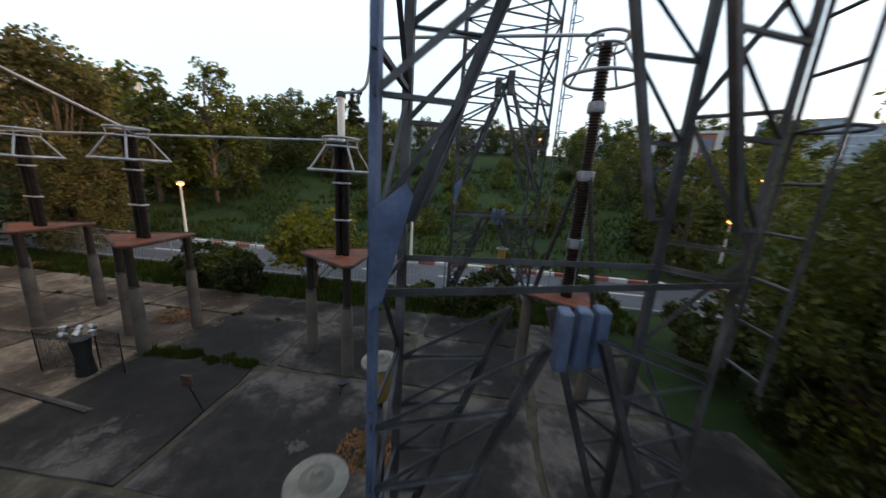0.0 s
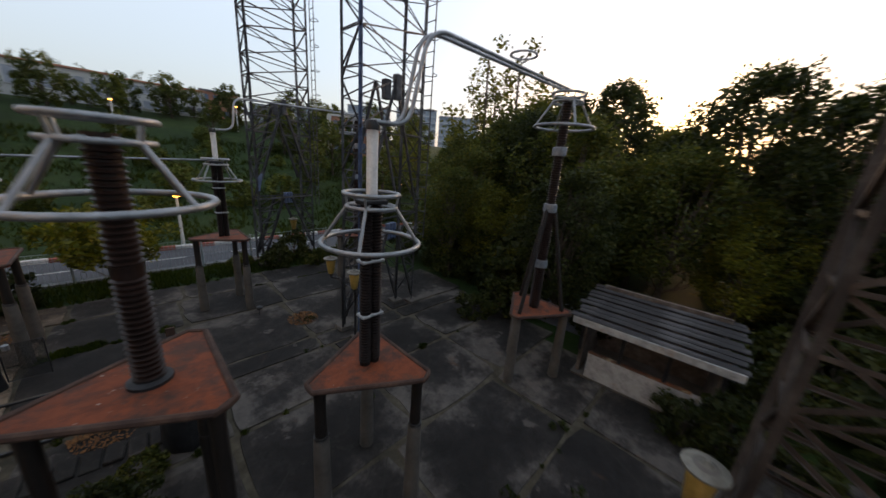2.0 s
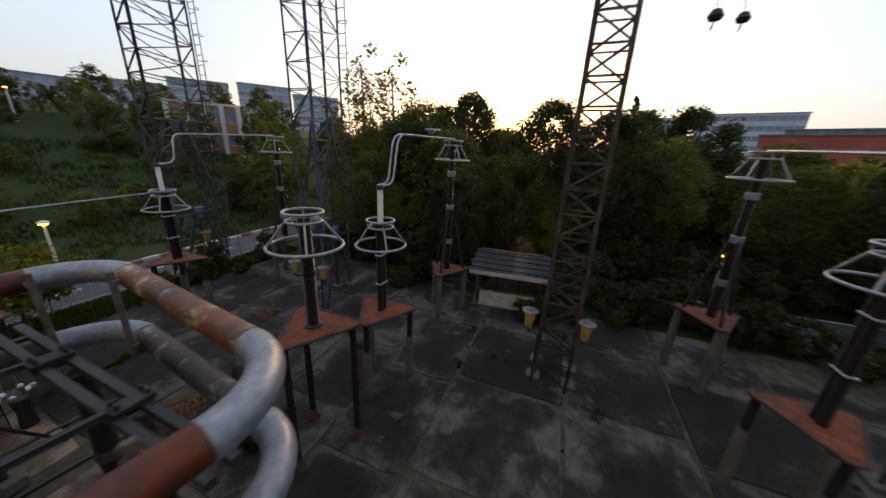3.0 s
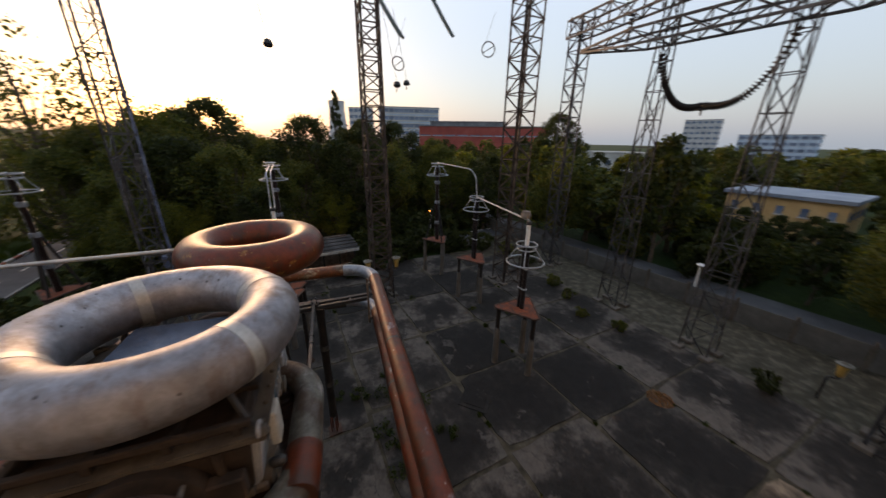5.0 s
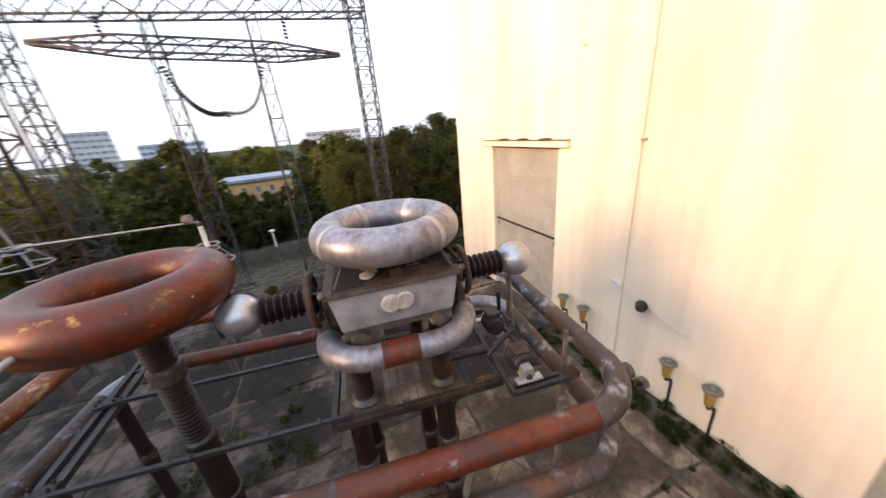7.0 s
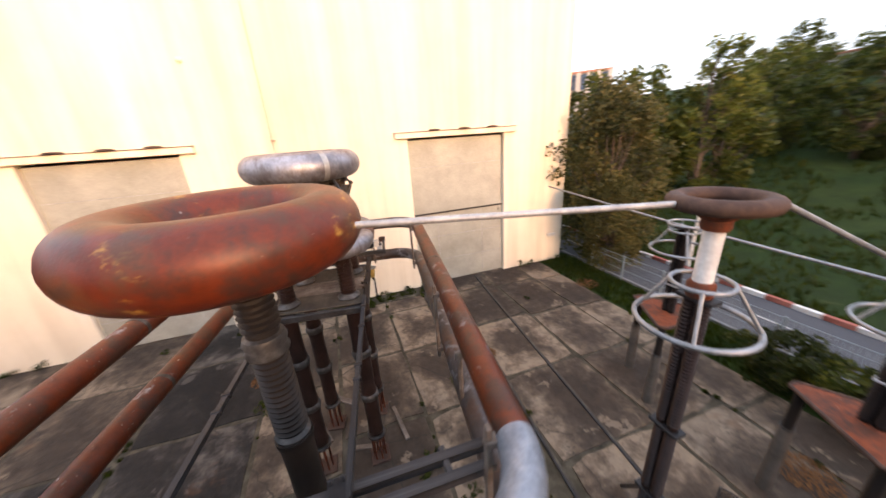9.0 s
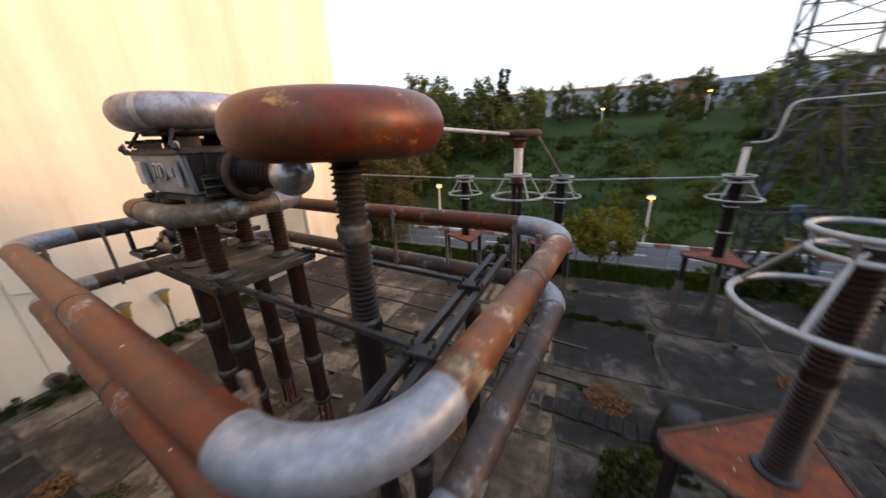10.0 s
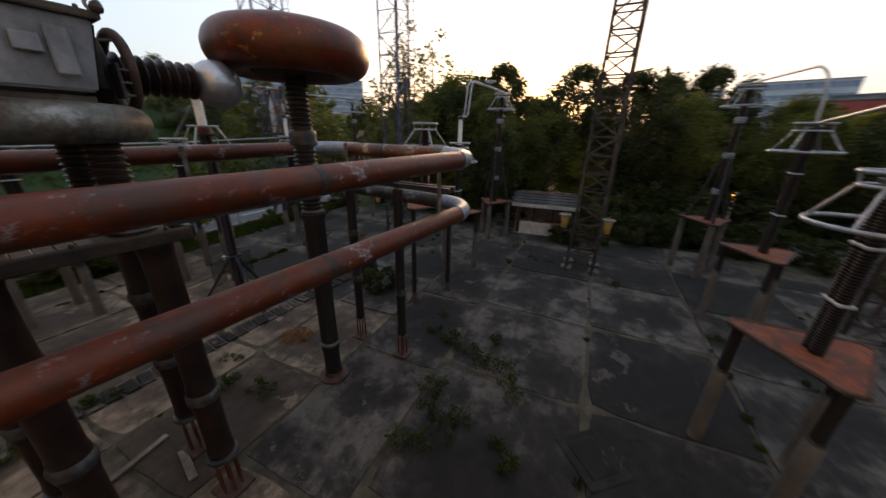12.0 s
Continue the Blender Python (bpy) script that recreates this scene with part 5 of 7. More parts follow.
# drive bracket on the hall side: a grey frame with two motors, arms and pipes
part("bracket_beam", box(bmesh.new(), (-1.5, 0.22, 4.2), (0.07, 2.16, 0.1), bevel=0.01), M_BEAM, hv)
part("bracket_beam", box(bmesh.new(), (-2.02, -0.2, 4.2), (0.06, 1.3, 0.08), bevel=0.01), M_BLACK, hv)
for y, x1 in ((-0.84, -2.15), (-0.7, -2.1), (1.26, -2.5), (1.14, -2.3)):
    part("outrigger", box(bmesh.new(), ((x1 - 1.5) / 2, y, 4.17), (-1.5 - x1, 0.07, 0.08), bevel=0.01), M_BEAM, hv)
part("outrigger_knob", box(bmesh.new(), (-2.48, 1.22, 4.22), (0.16, 0.18, 0.12), bevel=0.02), M_RUSTRIM, hv)
part("hanger", box(bmesh.new(), (-2.2, -0.78, 4.36), (0.07, 0.07, 0.5), bevel=0.01), M_BLACK, hv)
for y, s, lid in ((-0.16, -1, M_BLACK), (0.82, 1, M_RUSTRIM)):
    mo = part("motor", turned([(0.05, -0.2), (0.14, -0.2), (0.165, -0.16), (0.165, 0.14), (0.13, 0.2), (0.05, 0.21)], 18, m=Matrix.Translation((-1.8, y, 4.38)) @ Matrix.Rotation(radians(90), 4, "X")), M_BLACK, hv, "black motor", True)
    for k in range(5):
        part("cooling_fin", torus(bmesh.new(), 0.168, 0.012, 0.012, 20, 6, Matrix.Translation((-1.8, y - 0.12 + 0.06 * k, 4.38)) @ Matrix.Rotation(radians(90), 4, "X")), M_BLACK, mo, smooth=True)
    part("motor_lid", box(bmesh.new(), (-1.8, y + 0.02 * s, 4.57), (0.24, 0.26, 0.06), bevel=0.02), lid, mo)
    for dx in (-0.07, 0.07):
        part("terminal_pin", turned([(0.022, 0), (0.026, 0.04), (0.012, 0.07)], 8, m=Matrix.Translation((-1.8 + dx, y - 0.12 * s, 4.58))), M_RUSTRIM, mo)
    foot = part("motor_foot", box(bmesh.new(), (-1.8, y + 0.33 * s, 4.25), (0.4, 0.13, 0.05), bevel=0.012), M_STRAP, hv, "bright aluminium foot")
    part("foot_web", tapered_box(0.12, 0.09, 4.26, 0.07, 0.09, 4.42, 0.01), M_STRAP, foot).matrix_basis = Matrix.Translation((-1.8, y + 0.24 * s, 0))
    part("foot_boss", turned([(0.05, 4.27), (0.05, 4.31), (0.02, 4.33)], 10, m=Matrix.Translation((-1.8, y + 0.34 * s, 0))), M_BEAM, foot)
part("crank_arm", tube(bmesh.new(), [(-1.38, 0.58, 4.32), (-1.7, 0.42, 4.42), (-2.0, 0.3, 4.5)], 0.04, 8), M_BLACK, hv, smooth=True)
part("crank_arm", tube(bmesh.new(), [(-1.4, -0.56, 4.44), (-1.75, -0.42, 4.5), (-2.02, -0.2, 4.5), (-2.02, 0.1, 4.5)], 0.035, 8), M_BLACK, hv, smooth=True)
for y in (-0.6, -0.25, 0.42):
    part("cross_pipe", tube(bmesh.new(), [(-0.7, y, 4.36), (-1.42, y, 4.34)], 0.075, 12), M_BLACK, hv, smooth=True)
    part("pipe_end", turned([(0.03, 0), (0.09, 0.02), (0.09, 0.07), (0.03, 0.09)], 12, m=Matrix.Translation((-1.36, y, 4.34)) @ Matrix.Rotation(radians(-90), 4, "Y")), M_BEAM, hv, smooth=True)
part("earthing_rod", tube(bmesh.new(), [(-2.13, 0.02, 4.14), (-2.16, -0.22, 5.35)], 0.03, 8), M_BEAM_RUST, hv, smooth=True)

# lower guard ring, rounded rectangle of thick silver tube
gr_ = thing("corona_guard", pose(-11.8, -1.14, 5.13, 0, 0, TR), "thick silver tube guard ring with one rust-brown sleeve", "guard ring")
hx, hy, rr = 0.99, 0.93, 0.6
def arc(cx, cy, a0, a1, n=10):
    return [(cx + rr * math.cos(radians(a0 + (a1 - a0) * i / n)), cy + rr * math.sin(radians(a0 + (a1 - a0) * i / n)), 0) for i in range(n + 1)]
loop = arc(hx - rr, hy - rr, 0, 90) + arc(-hx + rr, hy - rr, 90, 180) + arc(-hx + rr, -hy + rr, 180, 270) + arc(hx - rr, -hy + rr, 270, 360)
half = len(loop) // 2
part("ring_tube", tube(bmesh.new(), loop[:half], 0.165, 20), M_SILVER, gr_, "spotted silver tube", True)
part("ring_tube", tube(bmesh.new(), [loop[half - 1]] + loop[half:] + [loop[0]], 0.1645, 20), M_GUARD, gr_, "weathered grey-green tube with rust", True)
part("sleeve", tube(bmesh.new(), [(-0.2, hy, 0), (0.28, hy, 0)], 0.172, 20), M_PIPE, gr_, "rust-brown sleeve", True)
part("sleeve", tube(bmesh.new(), [(-0.75, -hy + 0.03, 0), (-0.3, -hy, 0)], 0.172, 20), M_PIPE, gr_, "rust-brown sleeve", True)

tank = thing("transformer", pose(-11.8, -1.15, 0.01, 0, 0, -6), "grey enamelled transformer tank with porcelain bushings and polished spheres", "transformer")
W2, D2_ = 0.84, 0.72
part("tank_body", tapered_box(0.76, 0.64, 5.38, W2, D2_, 5.95), M_TANK, tank, "grey tank with slightly flared sides")
for sx in (-1, 1):
    part("turret", turned([(0.3, 0.0), (0.36, 0.02), (0.36, 0.12), (0.33, 0.14)], 24, m=Matrix.Translation((sx * 0.83, -0.02, 5.62)) @ Matrix.Rotation(radians(90 * sx), 4, "Y")), M_GRIME, tank, "dark round bushing turret", True)
    part("lifting_eye", torus(bmesh.new(), 0.05, 0.014, 0.014, 18, 8, Matrix.Translation((sx * (W2 + 0.03), -D2_ - 0.02, 6.05)) @ Matrix.Rotation(radians(90), 4, "X")), M_TANK, tank, smooth=True)
st_b = part("step_bracket", box(bmesh.new(), (0.95, -0.5, 5.5), (0.03, 0.2, 0.3), bevel=0.006), M_BLACK, tank, "black stepped bracket")
for k in range(3):
    part("tread", box(bmesh.new(), (0.98, -0.5, 5.38 + 0.11 * k), (0.08, 0.22, 0.018)), M_TANK_TOP, st_b)
part("side_lid", box(bmesh.new(), (0.6, -D2_ + 0.005, 5.67), (0.14, 0.03, 0.36), bevel=0.012), M_TANK, tank)
part("drain_cock", turned([(0.035, 0), (0.05, 0.03), (0.05, 0.1), (0.03, 0.13)], 10, m=Matrix.Translation((-0.55, -0.66, 5.33)) @ Matrix.Rotation(radians(90), 4, "X")), M_BLACK, tank, smooth=True)
part("end_plating", tapered_box(0.785, 0.6, 5.42, 0.862, 0.66, 5.92, 0.008), M_GRIME, tank, "grimy brown plating on both tank ends")
part("tank_rim", tapered_box(W2 + 0.05, D2_ + 0.05, 5.94, W2 + 0.05, D2_ + 0.05, 6.0, 0.01), M_TANK_TOP, tank)
part("tank_cover", tapered_box(W2 - 0.05, D2_ - 0.05, 5.995, W2 - 0.08, D2_ - 0.08, 6.03, 0.01), M_GRIME, tank, "grimy dark cover")
for k in range(9):
    for s in (-1, 1):
        piece("rim_bolt", shared("rim_bolt", lambda: turned([(0.018, 0), (0.018, 0.02), (0.01, 0.028)], 6), M_TANK_TOP), Matrix.Translation((-0.76 + 0.19 * k, s * (D2_ + 0.015), 6.0)), tank)
for x in (-0.3, 0.32):
    part("cover_lug", turned([(0.1, 6.03), (0.1, 6.06), (0.05, 6.08)], 14, m=Matrix.Translation((x, 0.45, 0))), M_BADGE, tank, smooth=True)
for sx in (-1, 1):
    for sy in (-1, 1):
        part("lifting_ball", turned([(0.005, 0), (0.04, 0.02), (0.05, 0.05), (0.03, 0.09), (0.005, 0.1)], 10, m=Matrix.Translation((sx * (W2 + 0.04), sy * (D2_ + 0.04), 5.98))), M_TANK_TOP, tank, smooth=True)
# underframe with rollers
for y in (-0.5, 0.5):
    part("skid", box(bmesh.new(), (0, y, 5.3), (1.5, 0.14, 0.1), bevel=0.012), M_TANK_TOP, tank)
for x in (-0.55, 0.55):
    part("skid_bar", box(bmesh.new(), (x, 0, 5.22), (0.26, 1.3, 0.08), bevel=0.012), M_BEAM_RUST, tank)
    for y in (-0.62, 0.62):
        part("roller", turned([(0.05, -0.07), (0.1, -0.06), (0.1, 0.06), (0.05, 0.07)], 14, m=Matrix.Translation((x, y, 5.24)) @ Matrix.Rotation(radians(90), 4, "X")), M_TANK_TOP, tank, smooth=True)
part("gearbox", box(bmesh.new(), (0.05, 0.45, 5.2), (0.4, 0.25, 0.16), bevel=0.03), M_BEAM, tank)
# badges: two joined discs, drawn plain
for s, mat_rim, mat_in in ((1, M_BADGE, M_BADGE), (-1, M_STRAP, M_BADGE_BLUE)):
    y0 = s * (D2_ - 0.035)
    rot = Matrix.Rotation(radians(-90 * s), 4, "X")
    bd = part("badge", box(bmesh.new(), (0, y0 + s * 0.005, 5.7), (0.12, 0.024, 0.2), bevel=0.006), mat_rim, tank, "cast oval maker's badge")
    for dx in (-0.09, 0.09):
        part("badge_disc", turned([(0.13, 0), (0.13, 0.022), (0.12, 0.03)], 24, m=Matrix.Translation((dx, y0, 5.7)) @ rot), mat_rim, bd, smooth=True)
        part("badge_face", turned([(0.105, 0.028), (0.105, 0.035)], 24, m=Matrix.Translation((dx, y0, 5.7)) @ rot), mat_in, bd, smooth=True)
    for k in (-0.1, 0.0, 0.1):
        part("badge_bar", box(bmesh.new(), (k, y0 + s * 0.042, 5.7), (0.035, 0.014, 0.14), bevel=0.004), mat_rim, bd)
part("side_cabinet", box(bmesh.new(), (-0.45, -D2_ - 0.02, 5.68), (0.2, 0.08, 0.34), bevel=0.015), M_BADGE, tank)
part("side_plate", box(bmesh.new(), (0.42, -D2_ - 0.0, 5.7), (0.16, 0.04, 0.13), bevel=0.01), M_TANK, tank)
for y in (-0.45, 0.0, 0.45):
    for sx in (-1, 1):
        part("rib", box(bmesh.new(), (sx * (W2 + 0.01), y, 5.67), (0.06, 0.05, 0.5), bevel=0.008), M_GRIME, tank)
for sx in (-1, 1):
    ry = Matrix.Translation((sx * 0.72, -0.02, 5.62)) @ Matrix.Rotation(radians(90 * sx), 4, "Y")
    part("bushing_flange", turned([(0.34, 0.0), (0.36, 0.05), (0.36, 0.14), (0.28, 0.2), (0.2, 0.24)], 24, m=ry), M_BLACK, tank, "dark bolted flange", True)
    part("bushing_ring", torus(bmesh.new(), 0.36, 0.05, 0.05, 40, 12, ry @ Matrix.Translation((0, 0, 0.4))), M_RUSTRIM, tank, "brown guard ring", True)
    for k in range(4):
        a = k * math.pi / 2 + 0.7
        part("ring_stay", tube(bmesh.new(), [ry @ Vector((0.3 * math.cos(a), 0.3 * math.sin(a), 0.1)), ry @ Vector((0.36 * math.cos(a), 0.36 * math.sin(a), 0.4))], 0.015, 6), M_BEAM_RUST, tank)
    prof = [(0.17, 0.2)]
    for i in range(9):
        z = 0.24 + i * 0.095
        prof += [(0.13, z), (0.2, z + 0.045), (0.2, z + 0.058), (0.13, z + 0.09)]
    part("bushing", turned(prof + [(0.13, 1.1), (0.15, 1.15)], 24, m=ry), M_PORC, tank, "ribbed brown porcelain bushing", True)
    sp = part("sphere", turned([(0.285 * math.sin(math.pi * i / 18) + 0.002, 1.345 - 0.285 * math.cos(math.pi * i / 18)) for i in range(19)], 36, m=ry), M_CHROME, tank, "polished aluminium corona sphere", True)
    part("seam_ring", torus(bmesh.new(), 0.285, 0.004, 0.004, 48, 6, ry @ Matrix.Translation((0, 0, 1.345)) @ Matrix.Rotation(radians(90), 4, "Y")), M_GALV_DULL, sp)
# open frame of angles above the west half of the cover, and boxes on the west end
for y in (-0.6, -0.2, 0.2, 0.6):
    part("cover_bar", box(bmesh.new(), (-0.42, y, 6.075), (0.9, 0.05, 0.09), bevel=0.006), M_GRIME, tank)
for x in (-0.86, -0.5, -0.1):
    part("cover_bar", box(bmesh.new(), (x, 0, 6.13), (0.045, 1.4, 0.05), bevel=0.006), M_GRIME, tank)
for y, z, w, h in ((-0.48, 5.62, 0.24, 0.2), (0.42, 5.78, 0.3, 0.12), (0.5, 5.52, 0.2, 0.18)):
    part("end_box", box(bmesh.new(), (-0.9, y, z), (0.1, w, h), bevel=0.012), M_GRIME, tank)
# toroid on the tank
tor = thing("silver_toroid", pose(-11.85, -1.14, 6.515, 0, 0, TR), "pitted silver aluminium toroid with bright straps on the transformer", "toroid")
part("toroid_skin", torus(bmesh.new(), 0.785, 0.24, 0.24, 72, 26), M_SILVER, tor, smooth=True)
for a in (33, 128, 233, 298):
    m = Matrix.Rotation(radians(a), 4, "Z") @ Matrix.Translation((0.785, 0, 0)) @ Matrix.Rotation(radians(90), 4, "X")
    part("strap", turned([(0.235, -0.045), (0.244, -0.045), (0.244, 0.045), (0.235, 0.045)], 26, m=m), M_STRAP, tor, "bright metal strap", True)
for s in (-1, 1):
    part("support_frame", box(bmesh.new(), (s * 0.3, 0, -0.27), (0.07, 1.3, 0.07), bevel=0.01), M_TANK_TOP, tor)
    part("support_frame", box(bmesh.new(), (0, s * 0.35, -0.2), (1.2, 0.07, 0.07), bevel=0.01), M_TANK_TOP, tor)
part("seat_skirt", turned([(0.62, -0.3), (0.66, -0.27), (0.5, -0.2), (0.3, -0.2)], 28), M_TANK_TOP, tor, "dark seating skirt under the toroid", True)
for k in range(4):
    a = math.pi / 4 + k * math.pi / 2
    fm = bmesh.new()
    box(fm, (0, 0, -0.37), (0.05, 0.3, 0.2), 0, 0.008)
    part("seat_foot", fm, M_TANK_TOP, tor).matrix_basis = Matrix.Rotation(a, 4, "Z") @ Matrix.Translation((0.46, 0, 0))
part("inner_plate", box(bmesh.new(), (0.08, 0, -0.13), (0.52, 0.72, 0.03), bevel=0.008), M_PLATE, tor, "blue-grey plate inside the toroid")
for sx in (-1, 1):
    for sy in (-1, 1):
        part("stay", tube(bmesh.new(), [(sx * 0.55, sy * 0.5, -0.1), (sx * 0.75, sy * 0.72, -0.46)], 0.025, 6), M_BLACK, tor)

# ---- rail bridge from the stand to the posts ----
for fx, fy in ((-7.24, -1.25), (-7.37, -2.58)):
    pz = thing("support_post", (fx, fy, 0), "dark jointed insulator post under the cross rail", "support post", "cross rail posts")
    sectioned_leg(pz, 0, 0, 0.55, 4.06, 0.11, 3, foot=False)
    for k in range(4):
        a = k * math.pi / 2 + 0.4
        piece("cage_bar", round_bar(M_PIPE), along((0.1 * math.cos(a), 0.1 * math.sin(a), 0.0), (0.1 * math.cos(a), 0.1 * math.sin(a), 0.55), 0.04), pz)
    part("base_plate", box(bmesh.new(), (0, 0, 0.02), (0.36, 0.36, 0.05), bevel=0.008), M_RUSTRIM, pz)
cr = thing("cross_rail", (-7.34, -1.73, 4.12), "pair of dark steel rails carried across the frame", "rail")
for d in (-0.1, 0.1):
    piece("rail", square_bar(M_BEAM), along((0.07 + d, 2.0, 0), (-0.07 + d, -2.05, 0), 0.085), cr)
for y in (-1.6, -0.75, 0.66, 1.6):
    part("rail_tie", box(bmesh.new(), (0, y, 0), (0.3, 0.06, 0.06), bevel=0.008), M_BEAM, cr)
for y in (-0.75, 0.68):
    cl = part("clamp", box(bmesh.new(), (0, y, 0.07), (0.32, 0.16, 0.07), bevel=0.012), M_BLACK, cr, "bolted black clamp")
    for sx in (-0.11, 0.11):
        for sy in (-0.05, 0.05):
            part("bolt", turned([(0.02, 0), (0.02, 0.05), (0.012, 0.06)], 6, m=Matrix.Translation((sx, y + sy, 0.1))), M_BEAM, cl)
for (x0, y0), (x1, y1) in (((-10.85, -0.48), (-7.3, -0.98)), ((-11.0, -2.0), (-7.37, -2.46))):
    rod = thing("tie_rod", (x0, y0, 4.15), "square steel tie rod from the stand to the cross rail", "tie rod", "tie rods")
    piece("bar", square_bar(M_BEAM), along((0, 0, 0), (x1 - x0, y1 - y0, 0.04), 0.06), rod)
    for f in (0.12, 0.3, 0.55, 0.62):
        part("clip", box(bmesh.new(), ((x1 - x0) * f, (y1 - y0) * f, 0.03), (0.05, 0.1, 0.07), bevel=0.01), M_BLACK, rod)

# offcuts and planks left under the stand
for x, y, rz, w, l in ((-12.1, -1.95, 20, 0.14, 0.9), (-11.2, -0.9, 75, 0.12, 0.7), (-12.9, -1.4, 50, 0.16, 0.8), (-11.6, -0.1, 8, 0.1, 1.1)):
    solo("plank", box(bmesh.new(), (0, 0, 0.03), (l, w, 0.045), bevel=0.006), M_BEAM_RUST, "weathered brown plank lying on the concrete", "plank", "loose planks", at=pose(x, y, 0, 0, 0, rz))

# ---- shed ----
sh = thing("shed", pose(4.68, -4.15, 0, 0, 0, 4.6) @ Matrix.Diagonal((0.84, 0.93, 0.88, 1)), "low open-fronted shed with grey boarded roof and stained whitewashed front", "shed")
part("front_wall", box(bmesh.new(), (-1.0, 0, 0.42), (0.14, 2.5, 0.84), bevel=0.02), M_SHEDWALL, sh, "stained whitewashed low wall")
part("back_wall", box(bmesh.new(), (1.25, 0, 1.15), (0.12, 3.1, 2.3)), M_BEAM_RUST, sh)
for s in (-1, 1):
    part("side_wall", box(bmesh.new(), (0.15, s * 1.48, 0.95), (2.1, 0.1, 1.9)), M_BEAM_RUST, sh)
for y in (-1.5, -0.5, 0.5, 1.5):
    part("front_post", box(bmesh.new(), (-1.02, y, 1.3), (0.09, 0.09, 0.95), bevel=0.01), M_BLACK, sh)
part("rust_run", box(bmesh.new(), (-1.0, 0.1, 0.85), (0.15, 2.3, 0.05), bevel=0.015), M_PIPE_ORANGE, sh, "rust-stained coping of the low wall")
part("eaves_board", box(bmesh.new(), (-1.32, 0, 1.84), (0.06, 3.5, 0.2), bevel=0.01), M_SHEDWALL, sh, "pale eaves board")
part("floor_pad", box(bmesh.new(), (0.1, 0, 0.03), (2.4, 3.2, 0.06)), M_POST, sh)
for k in range(9):
    f = k / 8
    part("roof_board", box(bmesh.new(), (0, 0, 0), (0.25, 3.6 + rng.uniform(-0.12, 0.12), 0.035), bevel=0.006), M_SHEDROOF, sh).matrix_basis = pose(-1.2 + 2.55 * f, rng.uniform(-0.03, 0.03), 1.95 + 0.22 * f + (0.025 if k % 2 else 0), rng.uniform(-0.6, 0.6), -4, rng.uniform(-0.8, 0.8))


# ---- cable terminals: ochre cones with pale caps on bent pipes ----
def terminal(x, y, z, bx, by, scale=1.0, label="ochre ceramic cable terminal with a pale cap on a bent pipe"):
    t = thing("cable_terminal", (x, y, 0), label, "cable terminal", "cable terminals")
    s = scale
    part("cone", turned([(0.09 * s, z - 0.62 * s), (0.11 * s, z - 0.6 * s), (0.17 * s, z - 0.12 * s), (0.16 * s, z - 0.08 * s)], 18), M_OCHRE, t, "ochre glazed cone", True)
    part("cap", turned([(0.16 * s, z - 0.09 * s), (0.25 * s, z - 0.06 * s), (0.25 * s, z - 0.03 * s), (0.1 * s, z), (0.05 * s, z + 0.03 * s), (0.03 * s, z + 0.07 * s)], 20), M_CAP, t, "pale ribbed cap", True)
    part("cap_top", turned([(0.2 * s, z - 0.028 * s), (0.1 * s, z + 0.004), (0.06 * s, z + 0.02 * s)], 20), M_POST, t, "grey top of the cap", True)
    part("pipe", tube(bmesh.new(), fillet([(0, 0, z - 0.6 * s), (0, 0, z - 0.78 * s), (bx * 0.9, by * 0.9, z - 0.72 * s), (bx, by, z - 0.95 * s), (bx, by, 0)], 0.12), 0.035, 10), M_BLACK, t, "thin dark bent pipe", True)
    return t


terminal(-0.2, 3.19, 2.26, 0.15, -0.4, 0.8)
terminal(-0.19, 1.86, 2.24, 0.2, 0.3, 0.8)
terminal(-0.17, -5.46, 2.28, -0.1, -0.3, 0.9)
terminal(-0.18, -6.95, 2.25, -0.2, 0.25, 0.9)
terminal(1.6, 11.0, 1.9, 0.2, 0.1, 0.9)
terminal(-13.4, -17.4, 1.5, 0.2, 0.1, 0.8)
for y, z in ((-4.5, 1.78), (-3.58, 1.78), (-0.75, 1.68), (0.25, 1.65)):
    terminal(HX + 0.35, y, z, -0.15, 0.08, 0.8, "brown ceramic cable terminal standing on a bent pipe at the wall")


# ---- street lamps ----
def street_lamp(x, y, h, label, lit=True, arm=0.0):
    z = hill(x, y) - 0.05
    l = thing("street_lamp", (x, y, z), label, "street lamp", "street lamps")
    part("post", turned([(0.1, 0), (0.075, 0.3), (0.05, h - 0.1), (0.04, h)], 12), M_LAMPPOST, l, smooth=True)
    part("head", turned([(0.05, h - 0.03), (0.16, h), (0.2, h + 0.05), (0.1, h + 0.11), (0.02, h + 0.12)], 14), M_LAMPPOST, l, smooth=True)
    if lit:
        part("lamp", turned([(0.03, h - 0.10), (0.13, h - 0.07), (0.16, h - 0.005), (0.05, h)], 14), M_LAMP, l, "glowing orange sodium lamp", True)
    return l


LL = "pale park lamp post with a glowing orange lamp"
for x, y, h in ((-14.9, 15.15, 3.0), (-2.45, 14.95, 2.68), (10.45, -13.8, 2.09), (15.1, 20.0, 2.6), (24, 30, 4.0), (30, 22, 4.5), (20, 12, 4.2), (34, 8, 4.5), (38, -6, 4.5), (27, -22, 4.0), (12, -38, 4.2), (5, -52, 4.5), (-2, -47, 3.6), (-24, -60, 4.0), (-4, 45, 3.5), (9, 52, 3.5)):
    street_lamp(x, y, h, LL)
street_lamp(-7.65, -20.8, 2.18, "grey-green park lamp post, unlit, beside the fence", False)
street_lamp(0.6, -37, 3.0, "grey-green park lamp post, unlit, in the park", False)

LANE_AT, LANE_TURN = (7.55, -10.0, -0.04), radians(4)
